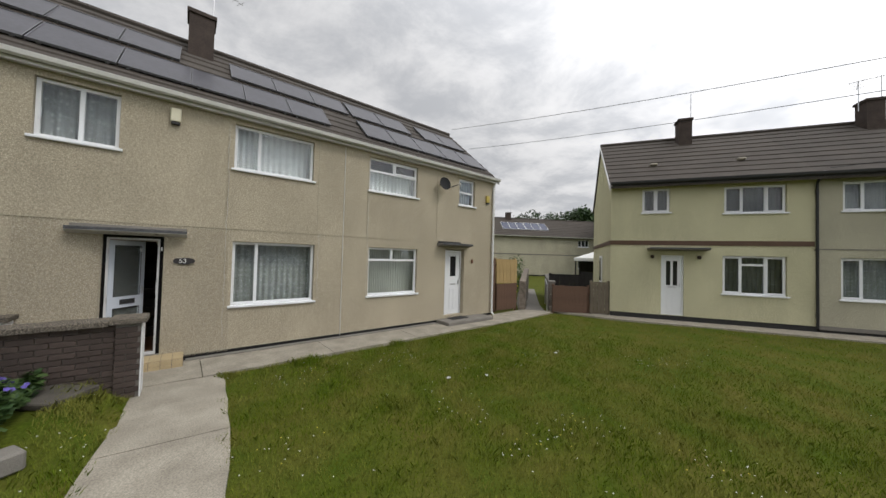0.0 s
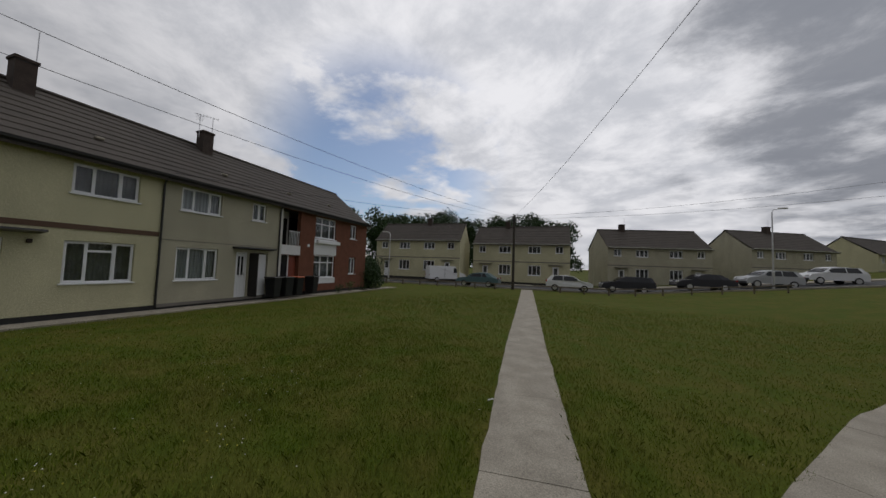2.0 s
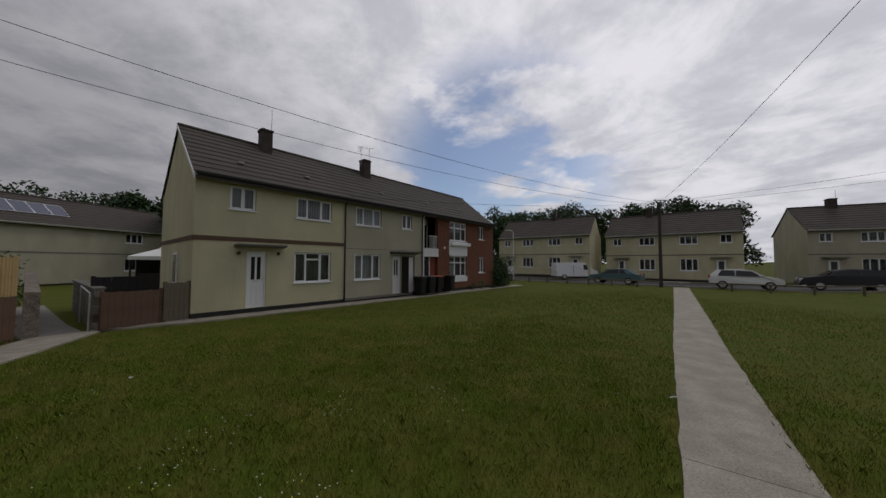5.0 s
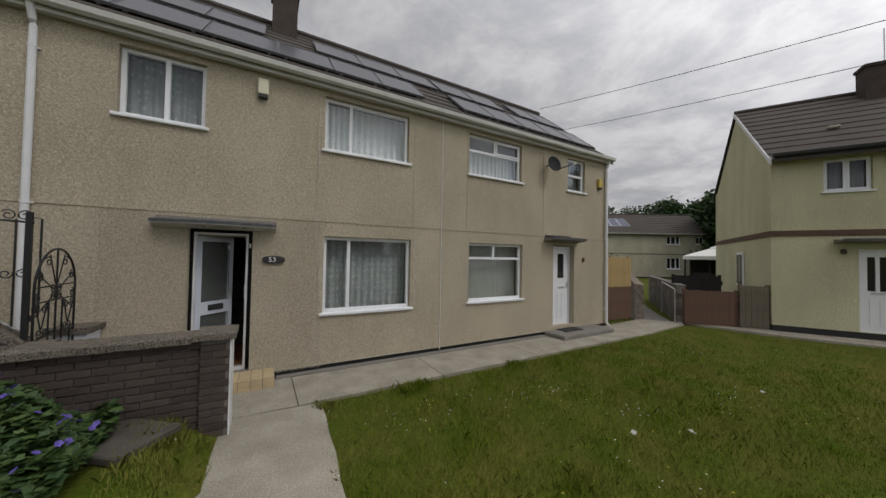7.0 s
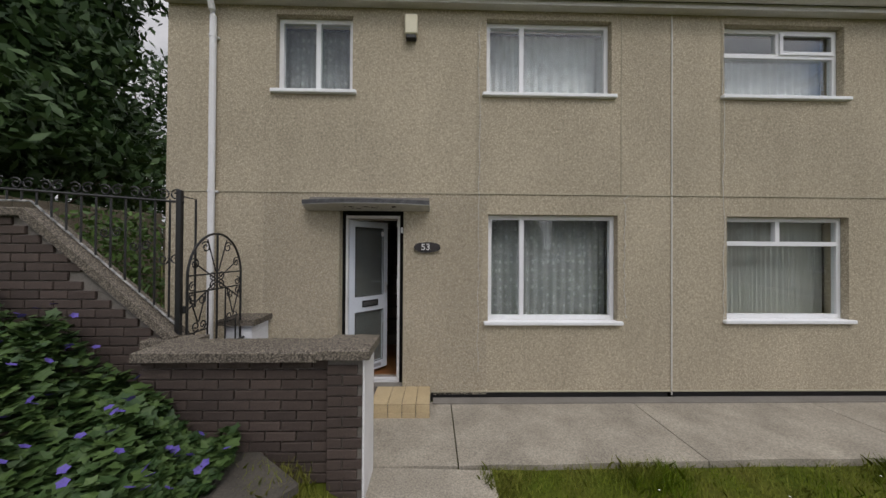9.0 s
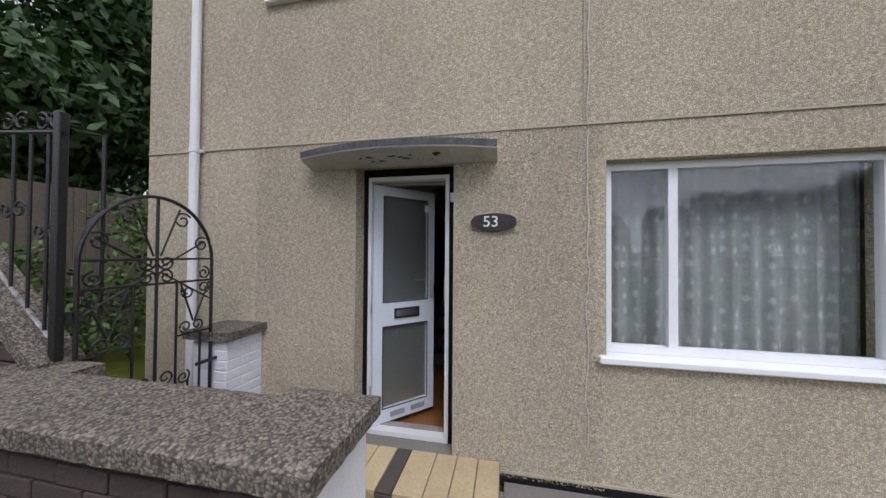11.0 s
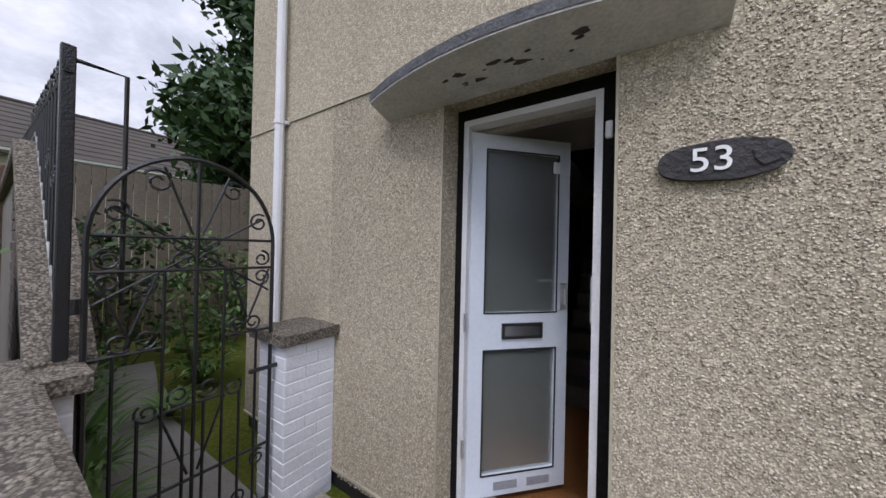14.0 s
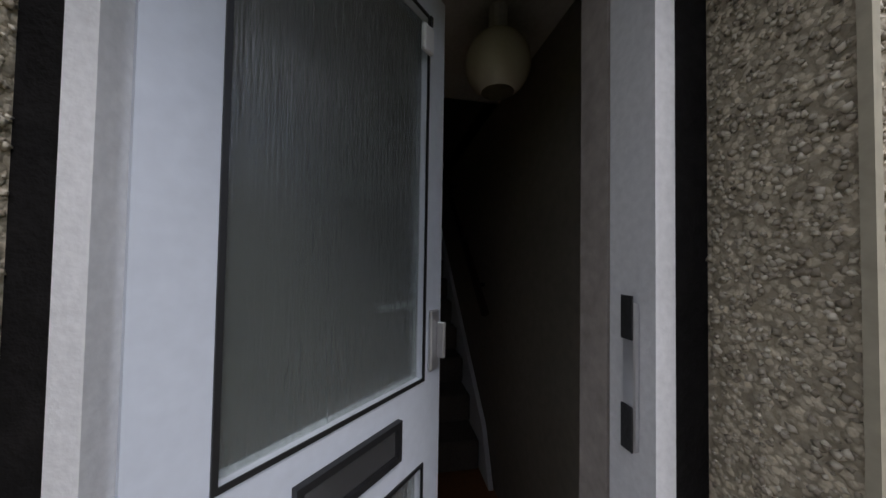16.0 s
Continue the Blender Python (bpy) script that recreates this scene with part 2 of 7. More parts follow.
PANEL_FRAME = mat("dull_panel_frame", (0.16, 0.16, 0.17), 0.5, 0.1, 5.0, 40.0, metal=0.5)
ALU = mat("aluminium_frame", (0.62, 0.62, 0.63), 0.35, 0.06, 5.0, 40.0, metal=0.8)
GLASS = glass("window_glass")
CURTAIN_W = mat("white_net_curtain", (0.74, 0.75, 0.76), 0.9, 0.24, 9.0, 60.0)


def lace(name, ground, motif):
    """Net curtain cloth with rows of woven flower motifs and a denser scalloped hem."""
    m = mat(name, ground, 0.9, 0.2, 6.0, 50.0)
    N, L = m.node_tree.nodes, m.node_tree.links
    bs = N["Principled BSDF"]
    old = bs.inputs["Base Color"].links[0].from_socket
    tc, sep, com, vor = (N.new("ShaderNode" + k) for k in ("TexCoord", "SeparateXYZ", "CombineXYZ", "TexVoronoi"))
    L.new(tc.outputs["Object"], sep.inputs[0])
    for ax, size in (("X", 0.07), ("Z", 0.11)):
        d = N.new("ShaderNodeMath")
        d.operation = "DIVIDE"
        d.inputs[1].default_value = size
        L.new(sep.outputs[ax], d.inputs[0])
        L.new(d.outputs[0], com.inputs[0 if ax == "X" else 1])
    vor.inputs["Scale"].default_value, vor.inputs["Randomness"].default_value = 1.0, 0.35
    L.new(com.outputs[0], vor.inputs["Vector"])
    fine = N.new("ShaderNodeTexNoise")
    fine.inputs["Scale"].default_value = 90
    L.new(tc.outputs["Object"], fine.inputs["Vector"])
    add = N.new("ShaderNodeMath")
    add.operation = "MULTIPLY_ADD"
    add.inputs[1].default_value = 0.45
    L.new(fine.outputs["Fac"], add.inputs[0])
    L.new(vor.outputs["Distance"], add.inputs[2])
    r = N.new("ShaderNodeMapRange")
    for k, v in ((1, 0.34), (2, 0.54), (3, 0.8), (4, 0.0)):
        r.inputs[k].default_value = v
    L.new(add.outputs[0], r.inputs[0])
    mx = N.new("ShaderNodeMix")
    mx.data_type = "RGBA"
    mx.inputs[7].default_value = (*motif, 1)
    L.new(r.outputs[0], mx.inputs[0])
    L.new(old, mx.inputs[6])
    L.new(mx.outputs[2], bs.inputs["Base Color"])
    return m


CURTAIN = lace("grey_lace_curtain", (0.34, 0.35, 0.35), (0.50, 0.51, 0.51))
# sheets behind panes hold the window dimness in their colour, darkest for far houses
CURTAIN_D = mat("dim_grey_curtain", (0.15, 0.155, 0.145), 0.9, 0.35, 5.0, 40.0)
PANE_DARK = mat("far_pane_dark", (0.075, 0.077, 0.075), 0.9, 0.35, 1.6, 20.0)
# inner surfaces: the rooms' lack of light is put into this dark grey
DARKROOM = mat("room_shade_grey", (0.10, 0.10, 0.095), 0.9, 0.1)
BRICK_DARK = mat("dark_brown_brick", (0.078, 0.056, 0.046), 0.9, 0.3, 4.0, 60.0, 0.5, random_tint=0.22)
MORTAR = mat("mortar", (0.17, 0.155, 0.135), 0.95, 0.2, 5.0, 80.0, 0.4)
COPING = pebbledash("aggregate_coping", (0.19, 0.165, 0.13), (0.07, 0.06, 0.05), 95.0)
WOOD_BR = mat("brown_fence_wood", (0.15, 0.085, 0.055), 0.85, 0.3, 3.0, 40.0, 0.3)
WOOD_NEW = mat("new_pale_timber", (0.48, 0.34, 0.15), 0.8, 0.2, 3.0, 40.0, 0.3)
WOOD_GREY = mat("grey_weathered_wood", (0.17, 0.14, 0.10), 0.9, 0.3, 3.0, 40.0, 0.4)
WOOD_BLACK = mat("black_stained_wood", (0.022, 0.019, 0.018), 0.85, 0.35, 3.0, 40.0, 0.4)
IRON = mat("black_wrought_iron", (0.012, 0.012, 0.013), 0.4, 0.3, 20.0, 120.0, 0.3)
LEAF = mat("dark_leaf", (0.035, 0.075, 0.018), 0.6, 0.35, 2.0, 30.0, random_tint=0.15)
LEAF2 = mat("bright_leaf", (0.065, 0.13, 0.028), 0.6, 0.3, 2.0, 30.0, random_tint=0.15)
BARK = mat("bark", (0.10, 0.08, 0.06), 0.95, 0.3, 6.0, 30.0, 0.6)

# ---- mesh helpers ----


def finish(name, bm, material, parent=None, label=""):
    me = bpy.data.meshes.new(name)
    bmesh.ops.recalc_face_normals(bm, faces=bm.faces)
    bm.to_mesh(me)
    bm.free()
    for m in (material if isinstance(material, (list, tuple)) else (material,)):
        me.materials.append(m)
    ob = new(name, me)
    if parent is not None:
        ob.parent = parent
    if label:
        ob["label"] = label
    return ob


def part(name, bm, material, parent, label=""):
    return finish(name, bm, material, parent, label)


def thing(name, m, label, category, group="", kind=""):
    e = new(name)
    e.empty_display_size = 0.1
    e.matrix_world = m
    return tagged(e, label, category, group, kind)


def box(bm, x0, y0, z0, x1, y1, z1, bev=0.0, m=None, mi=0):
    r = bmesh.ops.create_cube(bm, size=1.0)
    vs = r["verts"]
    for v in vs:
        v.co = Vector((x0 + (v.co.x + 0.5) * (x1 - x0), y0 + (v.co.y + 0.5) * (y1 - y0), z0 + (v.co.z + 0.5) * (z1 - z0)))
    if bev:
        es = {e for v in vs for e in v.link_edges}
        r2 = bmesh.ops.bevel(bm, geom=list(es), offset=bev, segments=1, affect="EDGES")
        vs = list({v for f in r2["faces"] for v in f.verts} | {v for v in vs if v.is_valid})
    if m is not None:
        bmesh.ops.transform(bm, matrix=m, verts=vs)
    if mi:
        for f in {f for v in vs for f in v.link_faces}:
            f.material_index = mi
    return vs


def boxes(*items, bev=0.0):
    bm = bmesh.new()
    for it in items:
        box(bm, *it, bev=bev)
    return bm


def tube(bm, pts, r, n=6, close_ends=True):
    """A round bar along a line of points."""
    pts = [Vector(p) for p in pts]
    rings = []
    for i, p in enumerate(pts):
        a, b = pts[max(i - 1, 0)], pts[min(i + 1, len(pts) - 1)]
        t = (b - a).normalized()
        u = t.orthogonal().normalized() if abs(t.z) > 0.95 else t.cross(Vector((0, 0, 1))).normalized()
        w = t.cross(u)
        rad = r[i] if isinstance(r, (list, tuple)) else r
        rings.append([bm.verts.new(p + rad * (math.cos(k * math.tau / n) * u + math.sin(k * math.tau / n) * w)) for k in range(n)])
    for a, b in zip(rings, rings[1:]):
        for k in range(n):
            bm.faces.new((a[k], a[(k + 1) % n], b[(k + 1) % n], b[k]))
    if close_ends:
        bm.faces.new(rings[0][::-1])
        bm.faces.new(rings[-1])


def prism(bm, outline, y0, y1, axis="y"):
    """An outline in x and z, given thickness along y."""
    put = (lambda a, b, c: (a, c, b)) if axis == "y" else ((lambda a, b, c: (c, a, b)) if axis == "x" else (lambda a, b, c: (a, b, c)))
    f = [bm.verts.new(put(x, z, y0)) for x, z in outline]
    g = [bm.verts.new(put(x, z, y1)) for x, z in outline]
    n = len(f)
    bm.faces.new(f)
    bm.faces.new(g[::-1])
    for i in range(n):
        bm.faces.new((f[i], g[i], g[(i + 1) % n], f[(i + 1) % n]))


def wall_mesh(x0, x1, z0, z1, y0, y1, openings):
    """A wall slab with openings (x0, x1, z0, z1) cut right through it."""
    bm = bmesh.new()
    xs = sorted({x0, x1, *[o[i] for o in openings for i in (0, 1)]})
    zs = sorted({z0, z1, *[o[i] for o in openings for i in (2, 3)]})
    xs, zs = [x for x in xs if x0 <= x <= x1], [z for z in zs if z0 <= z <= z1]

    def full(i, k):
        if i < 0 or k < 0 or i >= len(xs) - 1 or k >= len(zs) - 1:
            return False
        cx, cz = (xs[i] + xs[i + 1]) / 2, (zs[k] + zs[k + 1]) / 2
        return not any(o[0] < cx < o[1] and o[2] < cz < o[3] for o in openings)

    V = {}

    def v(i, k, y):
        if (i, k, y) not in V:
            V[i, k, y] = bm.verts.new((xs[i], y, zs[k]))
        return V[i, k, y]

    for i in range(len(xs) - 1):
        for k in range(len(zs) - 1):
            if not full(i, k):
                continue
            bm.faces.new((v(i, k, y0), v(i + 1, k, y0), v(i + 1, k + 1, y0), v(i, k + 1, y0)))
            bm.faces.new((v(i, k, y1), v(i, k + 1, y1), v(i + 1, k + 1, y1), v(i + 1, k, y1)))
            for di, dk, a, b in ((-1, 0, (i, k), (i, k + 1)), (1, 0, (i + 1, k), (i + 1, k + 1)),
                                 (0, -1, (i, k), (i + 1, k)), (0, 1, (i, k + 1), (i + 1, k + 1))):
                if not full(i + di, k + dk):
                    bm.faces.new((v(*a, y0), v(*b, y0), v(*b, y1), v(*a, y1)))
    return bm


def curtain_mesh(x0, x1, z0, z1, y, amp=0.02, wave=0.09, gap=None):
    bm = bmesh.new()
    n = max(8, int((x1 - x0) / 0.012))
    prev = None
    ph = 0.0
    for i in range(n + 1):
        x = x0 + (x1 - x0) * i / n
        ph += (x1 - x0) / n / wave * math.tau * (0.75 + 0.5 * noise.noise((x * 2.1, z0, 3.0)))
        yy = y + amp * math.sin(ph)
        cur = (bm.verts.new((x, yy, z0)), bm.verts.new((x, yy * 0.6 + y * 0.4, z1)))
        if prev:
            bm.faces.new((prev[0], cur[0], cur[1], prev[1]))
        prev = cur
    return bm


def window(parent, x0, x1, z0, z1, mullions=(), transom=None, opens=(), sill=True, y=0.08, fw=0.055, curtain=CURTAIN,
           wave=0.09, blind=False, depth=0.06, cz=None):
    """A upvc window in an opening of the wall: frame, panes, sill, curtain. mullions as fractions of the width;
    transom (height fraction, lights above as fractions)."""
    W, H = x1 - x0, z1 - z0
    g, h = 0.004, fw / 2
    cells, zt = [], z1 - fw
    if transom:
        zt = z0 + H * transom[0]
        xs = [x0 + fw - h] + [x0 + W * f for f in transom[1]] + [x1 - fw + h]
        for a, b in zip(xs, xs[1:]):
            cells.append((a + h, b - h, zt + h, z1 - fw))
        zt -= h
    xs = [x0 + fw - h] + [x0 + W * f for f in mullions] + [x1 - fw + h]
    for a, b in zip(xs, xs[1:]):
        cells.append((a + h, b - h, z0 + fw, zt))
    fr = part("window", wall_mesh(x0 + g, x1 - g, z0 + g, z1 - g, y, y + depth, cells), UPVC, parent)
    for i in opens:                     # sashes stand proud of the frame
        a, b, c, d = cells[i]
        e = 0.012
        part("sash", wall_mesh(a - e, b + e, c - e, d + e, y - 0.016, y - 0.002, [(a + 0.03, b - 0.03, c + 0.03, d - 0.03)]), UPVC, fr)
    for a, b, c, d in cells:
        p = part("pane", boxes((a - 0.01, y + 0.025, c - 0.01, b + 0.01, y + 0.031, d + 0.01)), GLASS, fr)
        p.visible_shadow = False
    if sill:
        part("sill", boxes((x0 - 0.05, -0.05, z0 - 0.045, x1 + 0.05, y + 0.01, z0 + 0.002), bev=0.008), UPVC, fr)
    if curtain:
        part("curtain", curtain_mesh(x0 - 0.03, x1 + 0.03, z0, cz or z1, 0.30, 0.022, wave), curtain, fr)
    return fr


def tiled_slope(parent, x0, x1, half, ze, zr, over, name="roof", yflip=None, row=0.30, mat_=TILE):
    """One roof slope with overlapping courses, from the eave (y=-over) up to the ridge (y=half)."""
    bm = bmesh.new()
    rise = (zr - ze) / half
    ys, ye = -over, half
    n = max(1, round((ye - ys) / row))
    prof = []
    for i in range(n):
        a, b = ys + (ye - ys) * i / n, ys + (ye - ys) * (i + 1) / n
        prof += [(a, ze + a * rise + 0.045), (b, ze + b * rise + 0.012)]
    prof += [(ye, ze + ye * rise - 0.05), (ys, ze + ys * rise - 0.03)]
    if yflip is not None:
        prof = [(yflip - y, z) for y, z in prof]
    nx = max(1, round((x1 - x0) / 0.33))
    cols = []
    for i in range(nx + 1):
        x = x0 + (x1 - x0) * i / nx
        dz = 0.0
        cols.append([bm.verts.new((x, y, z + (0.008 * noise.noise((x * 3, k * 0.7, 2.0)) if k < len(prof) - 2 else 0))) for k, (y, z) in enumerate(prof)])
    m = len(prof)
    for p, q in zip(cols, cols[1:]):
        for k in range(m):
            bm.faces.new((p[k], p[(k + 1) % m], q[(k + 1) % m], q[k]))
    bm.faces.new(cols[0])
    bm.faces.new(cols[-1][::-1])
    return part(name, bm, mat_, parent)


def gable(bm, x, t, depth, z0, ze, zr):
    """A gable end wall: rectangle with a peak, thickness t along x."""
    prism(bm, [(0, z0), (depth, z0), (depth, ze), (depth / 2, zr), (0, ze)], x, x + t, axis="x")


def shell(m, W, D, ze, zr, openings, dash, label, category="house", name="house", plinth=True, z0=0.0, t=0.25,
          gables=(1, 1), over=0.3, gutter=WHITE_OLD, back_openings=(), wall_name="wall", interior=True):
    """The carcass of a house: front and back walls, gables, floors, roof, fascia and gutter."""
    h = thing(name, m, label, category)
    part(wall_name, wall_mesh(0, W, z0 + 0.11, ze, 0, t, openings), dash, h)
    if plinth:
        part("plinth", boxes((0.02, 0.03, z0 - 0.4, W - 0.02, t - 0.02, z0 + 0.11)), BLACK, h)
    part("wall", wall_mesh(0, W, z0 - 0.3, ze, D - t, D, back_openings), dash, h)
    for i, x in enumerate((0, W - t)):
        bm = bmesh.new()
        if gables[i]:
            prism(bm, [(t, z0 - 0.3), (D - t, z0 - 0.3), (D - t, ze - 0.02), (D / 2, zr - 0.06 - t * 0.3), (t, ze - 0.02)], x, x + t, axis="x")
            # triangles of wall over the ends of front and back walls
            part("gable_wall", bm, dash, h)
        else:
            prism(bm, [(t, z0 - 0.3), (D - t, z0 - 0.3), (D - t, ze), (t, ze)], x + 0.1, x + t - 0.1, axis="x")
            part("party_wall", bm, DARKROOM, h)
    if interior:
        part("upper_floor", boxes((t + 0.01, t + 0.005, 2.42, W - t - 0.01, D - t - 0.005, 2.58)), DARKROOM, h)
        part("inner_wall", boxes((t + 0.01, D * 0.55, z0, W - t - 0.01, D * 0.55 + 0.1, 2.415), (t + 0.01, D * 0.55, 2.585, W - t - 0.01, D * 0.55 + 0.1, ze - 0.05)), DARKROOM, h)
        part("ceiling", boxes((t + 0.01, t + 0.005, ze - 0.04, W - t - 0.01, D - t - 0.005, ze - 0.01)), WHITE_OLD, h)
    x0, x1 = (-0.06 if gables[0] else 0), (W + 0.06 if gables[1] else W)
    tiled_slope(h, x0, x1, D / 2, ze + 0.03, zr, over)
    tiled_slope(h, x0, x1, D / 2, ze + 0.03, zr, over, yflip=D)
    bm = bmesh.new()
    tube(bm, [(x0, D / 2, zr + 0.02), (x1, D / 2, zr + 0.02)], 0.09, 8)
    part("ridge_tile", bm, TILE, h)
    part("soffit", boxes((0.0, -over + 0.03, ze - 0.16, W, -0.002, ze - 0.13)), gutter, h)
    part("fascia", boxes((0, -over + 0.008, ze - 0.17, W, -over + 0.028, ze - 0.03)), gutter, h)
    bm = bmesh.new()
    prism(bm, [(-over - 0.10, ze - 0.02), (-over - 0.09, ze - 0.09), (-over - 0.05, ze - 0.12), (-over - 0.01, ze - 0.11), (-over + 0.005, ze - 0.02)], x0, x1, axis="x")
    part("gutter", bm, gutter, h)
    return h

# ---- ground ----
EX, EY = 0.8, -8.03
FX, FY = 0.5, -0.866          # down the green
RX, RY = -0.866, -0.5         # across it


def at_rf(r, f):
    return EX + RX * r + FX * f, EY + RY * r + FY * f


def ground_z(x, y):
    r, f = (x - EX) * RX + (y - EY) * RY, (x - EX) * FX + (y - EY) * FY
    k = min(1.0, max(0.0, (f - 2) / 10))
    s = max(0.0, r - 4.5)
    z = min(4.0, 0.095 * s * s / (s + 2.0) * k)
    q = min(1.0, max(0.0, (0.46 - x) / 0.32)) * min(1.0, max(0.0, (y + 3.3) / 1.1)) * min(1.0, max(0.0, (-1.38 - y) / 0.05))
    b = min(1.0, max(0.0, (r - 6.1) / 1.6)) * min(1.0, max(0.0, (f + 1) / 3)) * min(1.0, max(0.0, (10 - f) / 3))
    return z + 0.31 * q * q * (3 - 2 * q) + 0.38 * b * b * (3 - 2 * b)


def build_ground():
    def axis(lo, hi, c):
        a = [c + i * 0.6 for i in range(-86, 96)]
        b = [c - 52 * 1.2 ** i for i in range(1, 23)] + [c + 58 * 1.2 ** i for i in range(1, 23)]
        return sorted(a + b)
    xs, ys = axis(0, 0, 6.0), axis(0, 0, -24.0)
    verts = [(x, y, ground_z(x, y) - 0.03 + 0.025 * noise.noise((x * 0.35, y * 0.35, 0))) for y in ys for x in xs]
    nx = len(xs)
    faces = [(j * nx + i, j * nx + i + 1, (j + 1) * nx + i + 1, (j + 1) * nx + i) for j in range(len(ys) - 1) for i in range(nx - 1)]
    me = bpy.data.meshes.new("ground")
    me.from_pydata(verts, [], faces)
    me.materials.append(SOIL)
    tagged(new("ground", me), "mown green grass lawn with daisies and worn patches", "ground", kind="structure")


build_ground()


def strip(name, line, width, label, material=CONC, lift=0.02, slab=1.9, gap=0.012, kind="structure", category="path"):
    """A path of separate cast slabs along a line of (x, y)."""
    root = thing(name, Matrix.Identity(4), label, category, kind=kind)
    pts = [Vector((x, y, 0)) for x, y in line]
    L = [0.0]
    for a, b in zip(pts, pts[1:]):
        L.append(L[-1] + (b - a).length)

    def on(d):
        d = min(max(d, 0), L[-1])
        for i in range(len(pts) - 1):
            if d <= L[i + 1] + 1e-6:
                a, b = pts[i], pts[i + 1]
                t = (b - a).normalized()
                return a.lerp(b, (d - L[i]) / (L[i + 1] - L[i])), Vector((-t.y, t.x, 0))
    n = max(1, round(L[-1] / slab))
    for i in range(n):
        d0, d1 = L[-1] * i / n + gap / 2, L[-1] * (i + 1) / n - gap / 2
        bm = bmesh.new()
        rows = []
        m = max(2, int((d1 - d0) / 0.35))
        tilt = random.uniform(-0.004, 0.004)
        for k in range(m + 1):
            p, nn = on(d0 + (d1 - d0) * k / m)
            row = []
            for j in range(5):
                s = (j / 4 - 0.5)
                e = (0.03 * noise.noise((p.x * 2.2 + s * 9, p.y * 2.2, 4.0)) if abs(s) > 0.4 else 0)
                q = p + nn * (s * width + e)
                zz = ground_z(q.x, q.y) + lift + tilt * (k / m - 0.5) + 0.004 * noise.noise((q.x * 1.5, q.y * 1.5, 1))
                row.append((bm.verts.new((q.x, q.y, zz)), bm.verts.new((q.x, q.y, zz - 0.09))))
            rows.append(row)
        for a, b in zip(rows, rows[1:]):
            for j in range(4):
                bm.faces.new((a[j][0], a[j + 1][0], b[j + 1][0], b[j][0]))
            for j, s in ((0, 0), (4, 1)):
                bm.faces.new((a[j][0], b[j][0], b[j][1], a[j][1]))
        for r in (rows[0], rows[-1]):
            for j in range(4):
                bm.faces.new((r[j][0], r[j + 1][0], r[j + 1][1], r[j][1]))
        part("slab", bm, material, root)
    return root


strip("footpath", [(1.06, -1.19), (1.0, -2.6), (0.83, -4.5), (0.68, -6.0), (0.5, -8.9)], 1.10,
      "worn pale concrete footpath through the grass", lift=0.012)
strip("footpath", [(0.5, -8.9), (0.50, -11.6), (-0.16, -15.2), (-1.50, -19.3), (-4.8, -29.5)], 1.28,
      "wide worn concrete footpath climbing beside the fence", lift=0.014)
strip("footpath", [(1.45, -8.9), (2.56, -10.5), (5.5, -14.75), (8.30, -18.95), (16.3, -30.85), (17.9, -33.2)], 0.98,
      "straight narrow concrete footpath across the green")
strip("footpath", [(-0.84, -0.64), (0.52, -0.63), (3.0, -0.60), (7.0, -0.56), (9.8, -0.56), (12.1, -0.40)], 1.10,
      "pale concrete path along the foot of the house wall", slab=2.3)
strip("footpath", [(12.62, -0.55), (13.3, -2.8), (16.0, -7.8), (19.2, -13.4), (22.9, -19.7), (24.2, -22.3)], 1.0,
      "narrow concrete path along the house fronts", slab=2.2)

# ---- the house with number 53 and its neighbour ----
HX = -2.1
ZE, ZR, DEP = 4.92, 7.36, 5.6
W53, W55 = 6.13, 5.62
A0 = pose(HX, 0, 0)
A1 = pose(HX + W53, 0, 0)


def opening(x0, x1, z0, z1, ox):
    return (x0 - ox, x1 - ox, z0, z1)


D1 = opening(-0.045, 0.735, 0.14, 2.31, HX)
WIN = [opening(-0.82, 0.10, 3.74, 4.66, HX), opening(1.73, 3.28, 3.74, 4.66, HX), opening(1.76, 3.36, 0.96, 2.26, HX)]
h53 = shell(A0, W53, DEP, ZE, ZR, [D1, *WIN], DASH_A, "cream pebbledashed end house with number 53 and open front door", gables=(1, 0), interior=False, over=0.13)
window(h53, *WIN[0], mullions=(0.52,))
window(h53, *WIN[1], mullions=(0.29,), curtain=CURTAIN_W)
window(h53, *WIN[2], mullions=(0.27,))
NX = HX + W53
D2 = opening(7.36, 8.18, 0.20, 2.30, NX)
WIN2 = [opening(4.70, 6.24, 3.76, 4.66, NX), opening(4.73, 6.29, 0.98, 2.26, NX), opening(7.90, 8.62, 3.78, 4.66, NX)]
h55 = shell(A1, W55, DEP, ZE, ZR, [D2, *WIN2], DASH_A, "cream pebbledashed neighbouring house with a white panelled front door", gables=(0, 1), over=0.13)
window(h55, *WIN2[0], transom=(0.62, (0.5,)), opens=(1,), cz=4.36, curtain=CURTAIN_W)
window(h55, *WIN2[1], transom=(0.74, (0.47,)), curtain=mat("pale_blind", (0.5, 0.5, 0.46), 0.8, 0.1), wave=0.045)
window(h55, *WIN2[2], transom=(0.5, ()))

